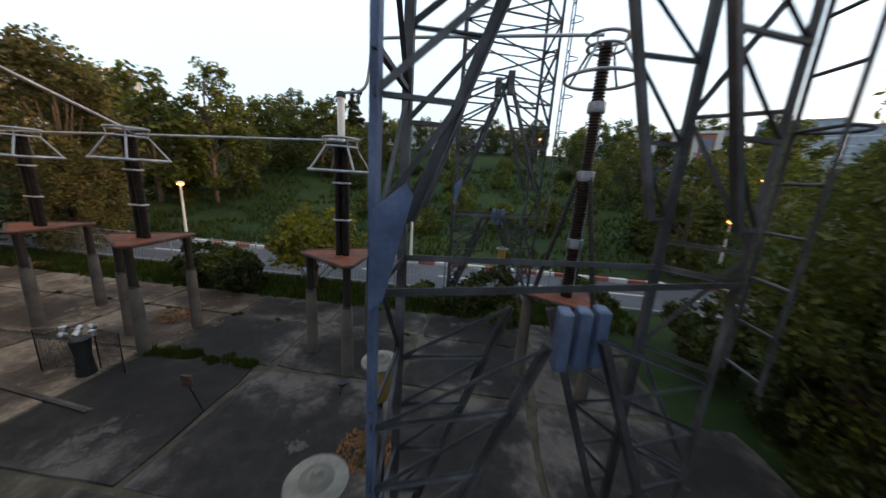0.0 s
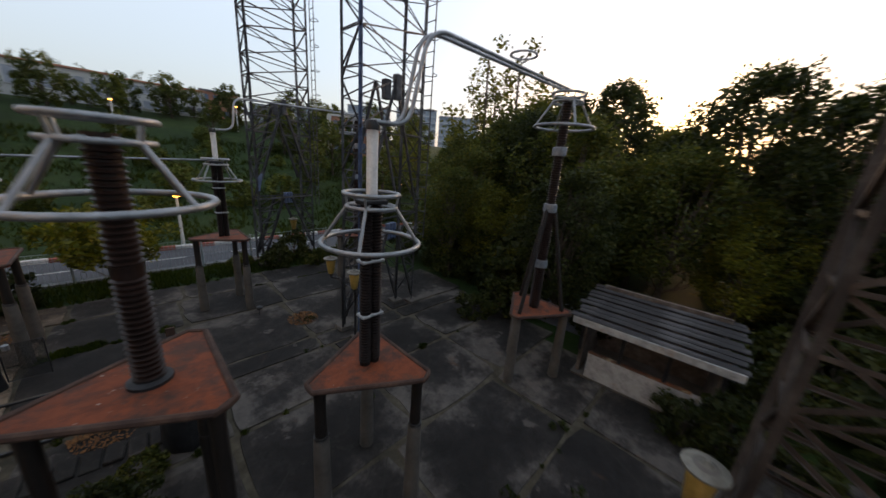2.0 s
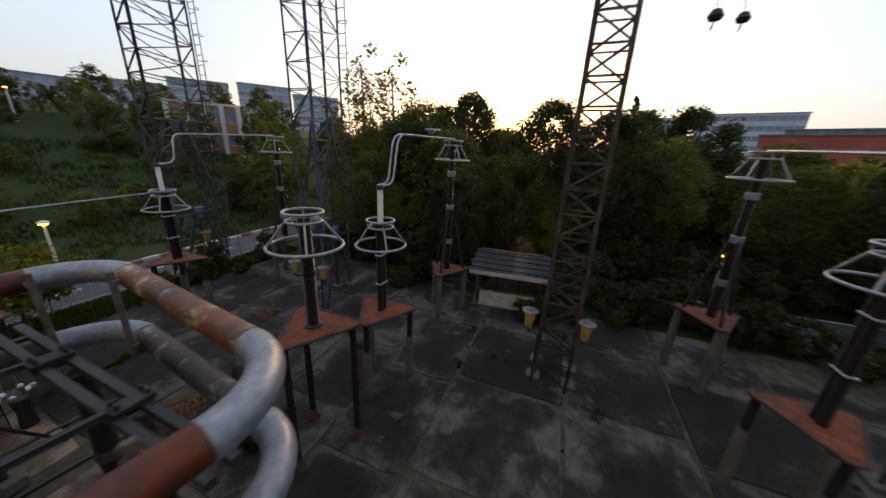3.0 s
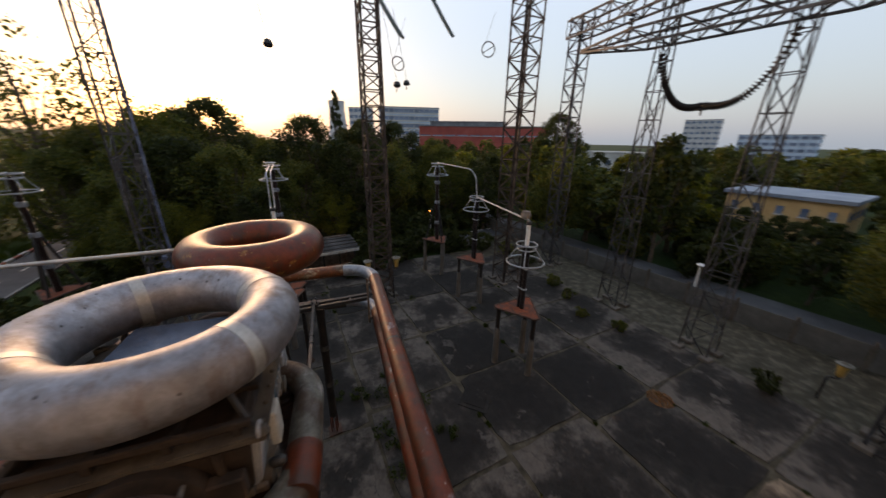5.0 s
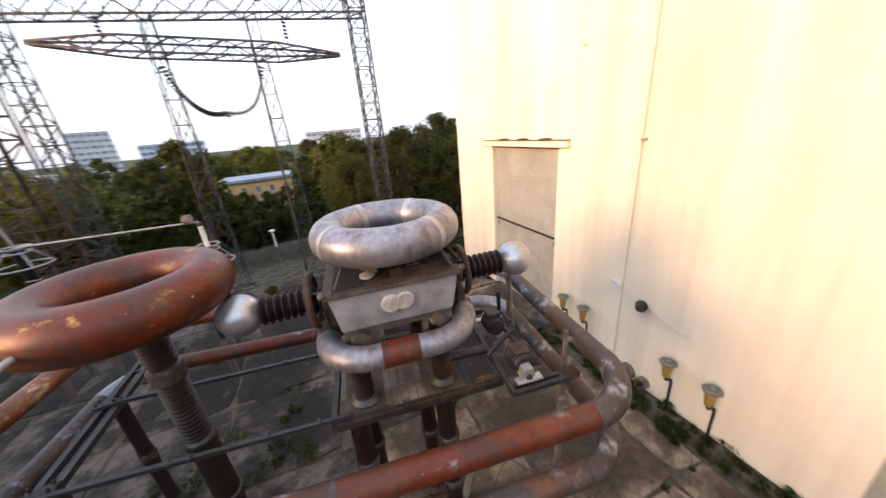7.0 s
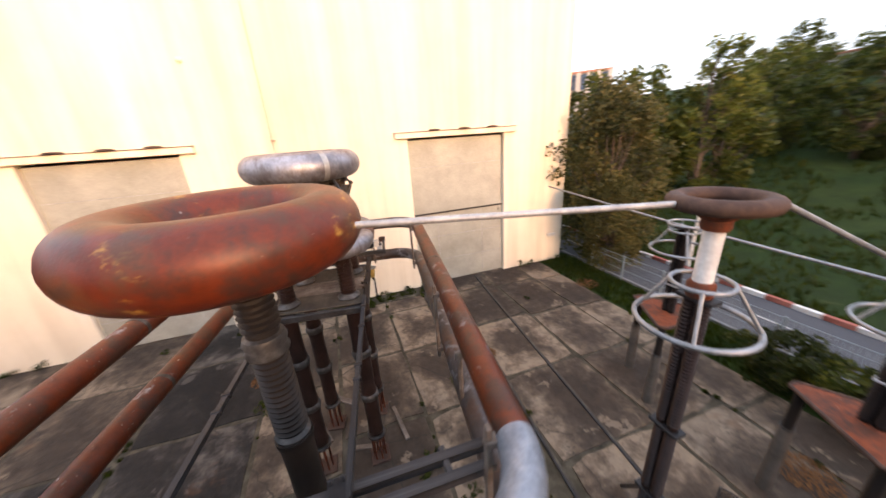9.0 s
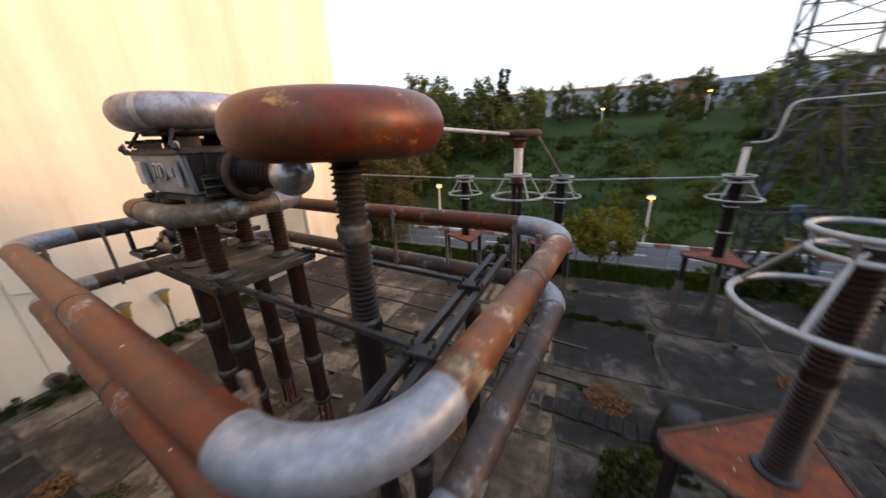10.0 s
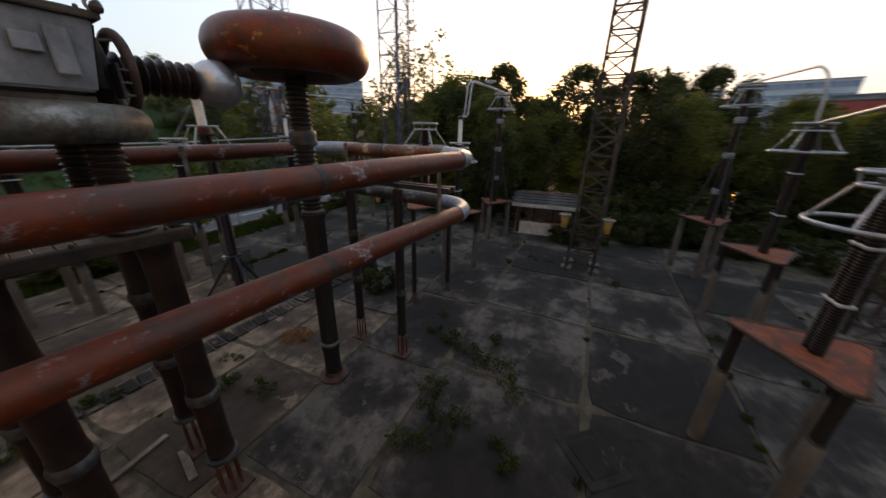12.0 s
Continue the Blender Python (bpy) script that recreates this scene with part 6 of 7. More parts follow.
# ---- fences ----
fn = thing("road_fence", (0, 11.15, 0), "blue-green wire mesh fence with slim posts along the road", "fence", kind="structure")
for i in range(12):
    x = -17.0 + 1.85 * i
    piece("fence_post", round_bar(M_FENCE), along((x, 0, 0), (x, 0, 1.25), 0.07), fn)
wire = round_bar(M_FENCE, 5)
for z in (0.15, 0.55, 0.95, 1.2):
    piece("fence_rail", wire, along((-17.0, 0, z), (3.4, 0, z), 0.022), fn)
for i in range(150):
    x = -17.0 + 0.136 * i
    piece("fence_wire", wire, along((x, 0, 0.1), (x, 0, 1.2), 0.011), fn)
fs = thing("park_fence", (0, -20.3, 0), "low grey concrete panel fence along the park path", "fence", kind="structure")
panel = shared("fpanel", lambda: box(bmesh.new(), (0, 0, 0.55), (1.86, 0.06, 1.0), bevel=0.012), M_PARK_PANEL)
fpost = shared("fpost", lambda: box(bmesh.new(), (0, 0, 0.6), (0.12, 0.14, 1.25), bevel=0.012), M_POST)
for i in range(26):
    x = -16.5 + 2.0 * i
    y = 0.07 * (x + 4) if x < -4 else 0.06 * (x + 4)
    piece("fence_panel", panel, pose(x, y, rng.uniform(-0.03, 0.02), 0, 0, 4), fs)
    piece("fence_post", fpost, pose(x + 1.0, y + 0.06, 0, 0, 0, 4), fs)
bm = bmesh.new()
box(bm, (4, -23.4, -0.035), (60, 2.0, 0.05), radians(4))
solo("park_path", bm, M_ASPHALT, "narrow grey asphalt path behind the fence", "path", kind="structure")
bm = bmesh.new()
box(bm, (-6.5, -18.4, -0.045), (30, 5.4, 0.03), radians(4))
solo("bare_earth", bm, M_DIRT, "dark bare earth under the trees beside the fence", "soil", kind="structure")
bm = bmesh.new()
box(bm, LANE_AT, (2.2, 24, 0.05), LANE_TURN)
lane = solo("side_lane", bm, M_ASPHALT, "grey lane with white edge dashes under the trees", "path", kind="structure")
for i in range(-5, 6):
    d_ = Vector((-math.sin(LANE_TURN), math.cos(LANE_TURN))) * (2.0 * i)
    piece("edge_dash", dash, pose(LANE_AT[0] + d_.x + 1.0, LANE_AT[1] + d_.y, -0.012, 0, 0, 90 + math.degrees(LANE_TURN)), lane)

bm = bmesh.new()
box(bm, (HX + 0.42, -1.0, 0.0), (0.8, 8.2, 0.05), 0.0, 0.02)
solo("gravel_strip", bm, M_DIRT, "mossy dirt strip along the foot of the hall wall", "soil", kind="structure")

# ---- things left lying in the yard ----
sc = thing("mesh_screen", pose(-6.6, 4.85, -0.12, 0, 0, 8), "dark wire-mesh screen on a short stand with shiny clamps", "screen")
for s, a in ((-0.5, 18), (0.45, -12)):
    pn = part("mesh_panel", box(bmesh.new(), (0, 0, 0.6), (0.6, 0.012, 0.84)), M_SCREEN, sc, "dark wire mesh panel")
    pn.matrix_basis = pose(s, 0.05, 0, 0, 0, a)
    fr = part("panel_frame", tube(bmesh.new(), [(-0.3, 0, 0.17), (0.3, 0, 0.17), (0.3, 0, 1.03), (-0.3, 0, 1.03)], 0.014, 6, True), M_BLACK, sc)
    fr.matrix_basis = pose(s, 0.05, 0, 0, 0, a)
part("stand", turned([(0.22, 0), (0.16, 0.05), (0.12, 0.5), (0.16, 0.86), (0.1, 0.9)], 12), M_BLACK, sc, smooth=True)
for k in range(6):
    a = k * 1.05
    part("clamp", turned([(0.015, -0.07), (0.055, -0.05), (0.055, 0.05), (0.015, 0.07)], 10, m=Matrix.Translation((0.26 * math.cos(a), 0.16 * math.sin(a), 1.0 + 0.05 * (k % 2))) @ Matrix.Rotation(a, 4, "X")), M_CHROME, sc, "shiny steel clamp", True)
sg = thing("marker_post", (-3.75, 4.35, -0.2), "leaning rod with a small rusty plate", "marker")
part("rod", tube(bmesh.new(), [(0.1, 0.1, 0), (-0.1, 0.0, 0.72)], 0.018, 8), M_BLACK, sg)
part("plate", box(bmesh.new(), (-0.12, 0, 0.8), (0.18, 0.05, 0.22), bevel=0.01), M_RUSTRIM, sg, "small rusty plate")
pp = thing("pipe_post", (-1.62, 5.35, -0.35), "short leaning pipe with a dark cap", "post")
part("pipe", tube(bmesh.new(), [(-0.12, -0.3, 0), (0, 0, 0.5)], 0.02, 8), M_BEAM, pp)
part("cap", turned([(0.02, 0.48), (0.09, 0.5), (0.1, 0.56), (0.04, 0.58)], 12), M_BLACK, pp, smooth=True)
bn = thing("covered_bin", pose(-3.95, 1.1, 0, 0, 0, 20), "black sheet-covered bin with a white label", "bin")
bm = turned([(0.36, 0.0), (0.37, 0.2), (0.36, 0.55), (0.35, 0.9), (0.31, 1.08), (0.2, 1.17), (0.03, 1.2)], 16)
for v in bm.verts:
    k = 1 + 0.16 * noise.noise((v.co.x * 3.1, v.co.y * 3.1, v.co.z * 1.3)) + 0.07 * math.sin(9 * math.atan2(v.co.y, v.co.x))
    v.co.x, v.co.y = v.co.x * k, v.co.y * k
part("bin_body", bm, M_BLACK, bn, "creased black sheet", True)
part("bin_label", box(bmesh.new(), (0.37, 0, 0.75), (0.05, 0.07, 0.2), bevel=0.004), M_KERB_W, bn, "white label")
# inspection cover
cv = thing("inspection_cover", (-8.24, -6.84, 0.01), "worn square inspection cover set flush in a concrete collar", "cover")
part("collar", box(bmesh.new(), (0, 0, 0.008), (0.95, 0.8, 0.03), 0.7, 0.012), M_SLAB, cv)
part("lid", box(bmesh.new(), (0, 0, 0.02), (0.66, 0.52, 0.035), 0.72, 0.012), M_SLAB, cv, "concrete lid")

# rails and cable-duct covers in front of the hall
for y in (3.13, 4.67):
    r_ = thing("ground_rail", pose(-12.1, y, 0, 0, 0, -5.6), "sunken dark steel rail in the concrete", "rail", "sunken rails")
    part("rail_head", box(bmesh.new(), (0, 0, 0.012), (13.4, 0.045, 0.05), bevel=0.006), M_BLACK, r_)
    part("flangeway", box(bmesh.new(), (0, 0.06, 0.004), (13.4, 0.05, 0.03)), M_TANK_TOP, r_)
duct = thing("duct_cover", pose(-12.0, 2.08, 0.02, 0, 0, -4.8), "row of small uneven concrete duct covers", "duct", kind="structure")
dmesh = shared("dcover", lambda: box(bmesh.new(), (0, 0, 0), (0.24, 0.46, 0.07), bevel=0.015), M_SLAB)
for i in range(52):
    piece("cover", dmesh, pose(-6.6 + 0.28 * i, rng.uniform(-0.03, 0.03), rng.uniform(-0.02, 0.015), rng.uniform(-3, 3), rng.uniform(-3, 3), rng.uniform(-5, 5)), duct)


# ---- far buildings ----
def far_building(name, x, y, z, w, d, h, yaw, storeys, bays, label, wall, roof, win=(0.5, 0.5), band=None, group="far buildings", sides=True, columns=0, glass=M_GLASS_DARK):
    b = thing(name, pose(x, y, z, 0, 0, yaw), label, "building", group)
    part("wall", box(bmesh.new(), (0, 0, h / 2 - 2), (w, d, h + 4)), wall, b)
    part("roof", box(bmesh.new(), (0, 0, h + 0.12), (w + 0.5, d + 0.5, 0.28)), roof, b)
    sh_, bw = h / storeys, w / bays
    wm = shared(("win", round(bw * win[0], 2), round(sh_ * win[1], 2), glass.name), lambda: box(bmesh.new(), (0, 0, 0), (bw * win[0], 0.12, sh_ * win[1])), glass)
    fm = shared(("wfr", round(bw * win[0], 2)), lambda: box(bmesh.new(), (0, 0, 0), (bw * win[0] + 0.2, 0.2, 0.1)), M_FAR_WHITE)
    for i in range(storeys):
        for j in range(bays):
            wx, wz = -w / 2 + bw * (j + 0.5), sh_ * (i + 0.55)
            piece("window", wm, Matrix.Translation((wx, -d / 2 - 0.03, wz)), b)
            if storeys * bays < 130:
                piece("sill", fm, Matrix.Translation((wx, -d / 2 - 0.05, wz - sh_ * win[1] / 2 - 0.05)), b)
    if sides:
        nb = max(2, int(bays * d / w))
        wd = d / nb
        for i in range(storeys):
            for j in range(nb):
                for s in (-1, 1):
                    piece("window", wm, Matrix.Translation((s * (w / 2 + 0.03), -d / 2 + wd * (j + 0.5), sh_ * (i + 0.55))) @ Matrix.Rotation(math.pi / 2, 4, "Z") @ Matrix.Diagonal((min(1, wd * 0.7 / (bw * win[0])), 1, 1, 1)), b)
    if band:
        for i in range(storeys + 1):
            part("band", box(bmesh.new(), (0, 0, sh_ * i), (w + 0.16, d + 0.16, sh_ * 0.14)), band, b)
    for k in range(columns):
        piece("column", square_bar(M_FAR_WHITE), along((-w / 2 + w * k / (columns - 1), -d / 2 - 0.6, -2), (-w / 2 + w * k / (columns - 1), -d / 2 - 0.6, h), 0.55), b)
    return b


# long school on the hill, with its brick parapet
far_building("school_building", -20.5, 68, 9.4, 35, 9, 4.0, 1, 1, 24, "long pale low building on the grassy hill", M_FAR_WHITE, M_FAR_BRICK, (0.6, 0.5), glass=M_GLASS_PALE)
far_building("school_building", 2.2, 68.5, 9.0, 10.5, 9, 4.2, -2, 2, 8, "long pale building wing with strip windows on the hill", M_FAR_WHITE, M_FAR_BRICK, (0.75, 0.5), glass=M_GLASS_PALE)
far_building("school_building", 10.2, 69.5, 8.8, 5.4, 10, 4.9, -6, 2, 4, "brick building wing on the hill", M_FAR_BRICK, M_FAR_ROOF)
far_building("office_block", -54.5, 36.6, 8.8, 17, 10, 5.4, 48, 2, 12, "pale block with tall vertical fins and a brown parapet", M_FAR_WHITE, M_FAR_BRICK, (0.55, 0.75), columns=13)
far_building("portico_building", 25.5, 46, 4.6, 8, 8, 6.2, -33, 2, 4, "brick building with a white columned portico", M_FAR_BRICK, M_FAR_WHITE, columns=5)
for x, y, z, w, h, yaw, n in ((62, 139, 9, 20, 14, -35, 5), (80, 129, 9, 18, 17, -38, 6), (97, 116, 9, 18, 18, -40, 7), (112, 103, 9, 18, 16, -45, 6), (45, 150, 9, 16, 13, -20, 5)):
    far_building("apartment_block", x, y, z, w, 11, h, yaw, n, 8, "grey-blue panel apartment block with rows of windows", M_FAR_PANEL, M_FAR_ROOF, (0.6, 0.5), M_FAR_GREY, "apartment blocks", glass=M_GLASS_PALE)
far_building("office_tower", 172, -74, 2, 34, 14, 23.5, 252, 6, 12, "white office block with blue window bands", M_FAR_WHITE, M_FAR_ROOF, (0.92, 0.5), M_FAR_BLUE)
far_building("office_tower", 196, -52, 2, 14, 12, 24, 252, 7, 5, "pale office block behind the trees", M_FAR_GREY, M_FAR_ROOF, (0.8, 0.5))
far_building("factory_hall", 91, -72, 0, 42, 30, 12.6, 237, 2, 10, "long red clad factory hall with a grey roof", M_FAR_RED, M_FAR_ROOF, (0.85, 0.05), None, sides=False)
far_building("roof_plant", 104, -74, 10, 30, 10, 5.2, 237, 1, 8, "dark green rooftop plant on the factory hall", M_FAR_ROOF, M_FAR_ROOF, (0.5, 0.3), sides=False)
far_building("low_white_hall", 55, -78, 0, 40, 8, 5.6, 220, 1, 12, "low white roofed hall beyond the trees", M_FAR_WHITE, M_FAR_WHITE, (0.5, 0.2), sides=False)
far_building("yellow_house", -5.1, -40.0, 0, 6.9, 6, 4.2, 183, 2, 5, "small yellow-rendered house with a blue-grey roof", M_FAR_YELLOW, M_BLUE_ROOF, (0.3, 0.3))
far_building("tall_block", 112, -272, 0, 20, 16, 24, 200, 7, 6, "pale tower block far away", M_FAR_GREY, M_FAR_ROOF, (0.7, 0.4))
far_building("tall_block", 70, -270, 0, 34, 16, 14, 190, 4, 9, "teal glass block far away", M_FAR_BLUE, M_FAR_ROOF, (0.8, 0.5))
far_building("tall_block", -30, -230, 0, 34, 16, 12.5, 180, 4, 10, "pale block far away above the trees", M_FAR_GREY, M_FAR_ROOF, (0.7, 0.4))
far_building("tall_block", -110, -95, 0, 10, 10, 14, 130, 4, 4, "dark blue block far away", M_FAR_BLUE, M_FAR_ROOF, (0.8, 0.6))
ct = thing("cooling_tower", Matrix.Translation((236, -44, 0)) @ Matrix.Diagonal((0.75, 0.75, 0.93, 1)), "pale concrete cooling tower above the trees", "cooling tower")
part("shell", turned([(11, 0), (8.6, 14), (7.3, 26), (7.0, 31), (7.4, 36), (7.0, 36), (6.4, 30)], 28), M_FAR_GREY, ct, smooth=True)


# ---- trees and plants ----
def leaf_crown(bm, clumps, per, size, seed, flat=0.0):
    r = random.Random(seed)
    for (cx, cy, cz, rad) in clumps:
        for _ in range(per):
            while True:
                v = Vector((r.uniform(-1, 1), r.uniform(-1, 1), r.uniform(-1, 1)))
                if v.length <= 1:
                    break
            v = v * (0.55 + 0.45 * v.length)
            p = Vector((cx, cy, cz)) + v * rad
            a, b = r.uniform(0, 6.28), r.uniform(-1.0, 1.0)
            u = Vector((math.cos(a), math.sin(a), b)).normalized()
            w = u.cross(Vector((r.uniform(-1, 1), r.uniform(-1, 1), r.uniform(-0.2, 1)))).normalized()
            s = size * r.uniform(0.6, 1.3)
            q = [bm.verts.new(p + u * s), bm.verts.new(p + w * s * 0.55), bm.verts.new(p - u * s), bm.verts.new(p - w * s * 0.55)]
            bm.faces.new(q)
    return bm


def make_tree(h, spread, trunk_r, mat, seed, clumps=60, per=60, size=0.16, base=0.25, kind="round", label="", cat="tree", sparse=1.0):
    """A tapered trunk with limbs, and an uneven crown of leaf clumps carried at the limbs' ends."""
    r = random.Random(seed)
    t = thing("tree" if cat == "tree" else "bush", (0, 0, 0), label, cat, "trees round the yard" if cat == "tree" else "bushes")
    bm = bmesh.new()
    lean = Vector((r.uniform(-0.06, 0.06), r.uniform(-0.06, 0.06), 1))
    top = lean * h * (0.72 if kind == "round" else 0.92)
    segs = 6
    pts = [Vector((0, 0, -0.1))] + [lean * (top.z * i / segs) + Vector((r.uniform(-1, 1), r.uniform(-1, 1), 0)) * 0.05 * h * 0.2 for i in range(1, segs + 1)]
    def limb(pts_, r0, r1):
        n = len(pts_)
        side = 7
        rings = []
        for i, p in enumerate(pts_):
            rad = r0 + (r1 - r0) * i / (n - 1)
            rings.append([bm.verts.new(p + Vector((rad * math.cos(6.283 * k / side), rad * math.sin(6.283 * k / side), 0))) for k in range(side)])
        for a, b in zip(rings, rings[1:]):
            for k in range(side):
                bm.faces.new((a[k], a[(k + 1) % side], b[(k + 1) % side], b[k]))
    limb(pts, trunk_r, trunk_r * 0.25)
    cl = []
    for i in range(clumps):
        f = r.uniform(base, 1.0)
        if kind == "round":
            prof = math.sin(math.pi * min(1, (f - base) / (1 - base) * 0.82 + 0.14)) ** 0.7
        else:
            prof = 0.25 + 0.75 * math.sin(math.pi * min(1, (f - base) / (1 - base) * 0.9 + 0.1)) ** 0.6
        a = r.uniform(0, 6.283)
        rr_ = spread * prof * r.uniform(0.35, 1.0) ** 0.6 * (1 + 0.22 * math.sin(3 * a + seed))
        c = Vector((rr_ * math.cos(a), rr_ * math.sin(a), f * h)) + lean * 0
        cl.append((c.x, c.y, c.z, spread * r.uniform(0.16, 0.3) * (1.0 if kind == "round" else 1.2)))
        if i % 4 == 0:
            st_ = pts[min(segs, max(1, int(f * segs * 0.7)))]
            midp = st_.lerp(c, 0.5) + Vector((0, 0, -0.08 * h * r.random()))
            limb([st_, midp, c], trunk_r * 0.35, trunk_r * 0.06)
    part("trunk", bm, M_BARK, t, smooth=True)
    part("crown", leaf_crown(bmesh.new(), cl, int(per * sparse), size, seed + 1), mat, t)
    return t


def place(tree, x, y, s=1.0, rz=None, sz=None):
    rz = rng.uniform(0, 360) if rz is None else rz
    m = pose(x, y, hill(x, y) - 0.08, 0, 0, rz) @ Matrix.Diagonal((s, s, sz or s, 1))
    return copy_thing(tree, m)


TG = make_tree(8.0, 3.0, 0.2, M_LEAF, 11, 130, 112, 0.1, label="full green broadleaved tree in the wood round the yard")
TD = make_tree(8.6, 2.7, 0.22, M_LEAF_SHADED, 23, 130, 112, 0.1, label="dark green broadleaved tree in the wood round the yard")
TY_ = make_tree(7.0, 2.8, 0.17, M_LEAF_YEL, 37, 120, 110, 0.09, label="yellowing broadleaved tree in the wood round the yard")
TO = make_tree(9.0, 2.9, 0.2, M_LEAF_OLIVE, 41, 130, 100, 0.12, base=0.06, label="browning maple tree beside the hall corner")
TP = make_tree(11.0, 1.3, 0.2, M_LEAF_SHADED, 53, 80, 60, 0.2, 0.1, "tall", "slim dark poplar above the hill")
TT = make_tree(11.5, 2.4, 0.18, M_LEAF, 61, 46, 34, 0.15, 0.3, "tall", "tall sparse tree with thin airy foliage")
TS = make_tree(2.9, 1.55, 0.09, M_LEAF_YEL, 71, 55, 60, 0.1, 0.34, label="small yellow-green roadside tree with a forked trunk")
BU = make_tree(1.5, 0.95, 0.05, M_LEAF, 83, 40, 50, 0.085, 0.1, label="low green bush beside the concrete yard", cat="bush")
BD = make_tree(1.7, 1.1, 0.05, M_LEAF_SHADED, 97, 40, 50, 0.09, 0.1, label="dark green shrub on the grass", cat="bush")
FG = make_tree(8.0, 3.0, 0.2, M_LEAF, 111, 60, 42, 0.24, label="green broadleaved tree in the distant belt of wood")
FD = make_tree(8.4, 2.8, 0.2, M_LEAF_SHADED, 123, 60, 42, 0.24, label="dark green broadleaved tree in the distant belt of wood")
FY = make_tree(7.2, 2.8, 0.2, M_LEAF_YEL, 137, 60, 42, 0.22, label="yellow-green broadleaved tree in the distant belt of wood")
HG = make_tree(7.4, 3.0, 0.2, M_LEAF_HILL_LIT, 211, 64, 48, 0.2, 0.12, label="bright green broadleaved tree on the grassy hill")
HD = make_tree(7.8, 2.8, 0.2, M_LEAF_HILL_DARK_LIT, 223, 64, 48, 0.2, 0.12, label="deep green broadleaved tree on the grassy hill")
TH = make_tree(11.2, 2.0, 0.2, M_LEAF_HILL_LIT, 227, 74, 60, 0.15, 0.15, "tall", "tall light green tree with a loose upright crown")
BH = make_tree(1.6, 1.15, 0.05, M_LEAF_HILL_LIT, 229, 40, 50, 0.09, 0.08, label="green shrub on the grassy hill", cat="bush")
tw = random.Random(5)
# the first of each kind stands at a place of its own
for t, x, y, s in ((TG, 10.2, 0.9, 0.9), (TD, 12.2, -7.8, 1.0), (TY_, 7.9, 3.4, 0.6), (TO, -17.9, 12.7, 0.95), (TP, -16.8, 43.1, 0.86), (TT, 16.5, 8.5, 1.15), (TS, -4.85, 10.35, 1.0), (BU, -7.9, 9.8, 0.9), (BD, -8, 40, 1.0), (FG, -14.5, -33, 1.0), (FD, 14, -33, 1.0), (FY, 20, -30, 1.0), (HG, -26, 25, 1.0), (HD, -24.5, 22.5, 1.2), (TH, -21, 24, 0.96), (BH, -3, 22, 1.0)):
    t.matrix_basis = pose(x, y, hill(x, y) - 0.08, 0, 0, 40) @ Matrix.Scale(s, 4)
place(TO, -21.5, 15.5, 0.9)
place(TO, -16.6, 11.8, 0.5, 100, 0.55)
# wood to the east
for x, y, k, s in ((6.4, 1.2, 2, 0.5), (6.8, 4.9, 0, 0.66), (6.3, -0.9, 1, 0.6), (9.3, 6.0, 0, 0.8), (10.8, -3.3, 0, 0.85), (11.5, 3.5, 1, 0.9), (12.5, 5.6, 0, 1.1), (8.4, 7.4, 2, 0.7), (10.6, -5.6, 2, 1.0), (12.6, -1.6, 0, 0.82),
                   (14.0, 1.0, 2, 0.95), (14.8, -4.6, 1, 1.1), (13.6, -11.0, 0, 1.0), (15.8, 5.5, 0, 1.3), (17, -8.0, 2, 1.15), (18, -1.5, 0, 1.06), (18.5, -13.5, 1, 1.1), (16, -17.5, 0, 1.0), (19.5, 3.0, 1, 1.25), (21.5, -5.5, 0, 0.98),
                   (22, -18, 2, 1.05), (24, -11, 1, 1.15), (21, 7.5, 0, 1.2), (24.5, 0.5, 0, 1.15), (11.6, -16.5, 0, 0.85), (9.5, -19.0, 1, 0.8), (26, 6, 1, 1.2), (27, -16, 0, 1.1), (30, -6, 2, 1.2), (31, -24, 0, 1.1)):
    place((TG, TD, TY_)[k], x, y, s)
for x, y, s in ((13.5, 10.2, 0.95), (17.4, 9.6, 1.05), (21.0, 10.2, 1.2)):
    place(TG, x, y, s)
for x, y, s in ((18, 12.5, 1.1), (21, 14, 0.95)):
    place(TT, x, y, s)
# wood to the south, in rows that thin out with distance
for i in range(96):
    x = tw.uniform(-58, 44)
    y = -22.5 - abs(tw.gauss(0, 17))
    if -11 < x < 2 and y > -42 and tw.random() < 0.6:
        continue
    if x < -17 and y > -20:
        continue
    if abs((x + 10.0) - (-y - 22) * 0.24) < 4.2 and y > -46:
        continue
    place((FG, FD, FY, FG)[tw.randrange(4)], x, y, tw.uniform(0.7, 1.05), None, tw.uniform(0.7, 1.0))
for x, y, k, s in ((-14.2, -23.5, 0, 0.85), (-17.5, -21, 1, 0.92), (-21.5, -20.5, 0, 0.95), (-25, -19, 1, 0.95), (-15.0, -27, 1, 0.85), (-19, -28, 0, 1.0), (3.5, -22.6, 0, 0.85), (7.5, -24, 2, 0.85), (12, -26, 0, 0.9), (-0.5, -25, 2, 0.5), (3.6, -33, 1, 0.75), (-30, -24, 0, 1.0), (-24, -30, 1, 1.05)):
    place((TG, TD, TY_)[k], x, y, s)
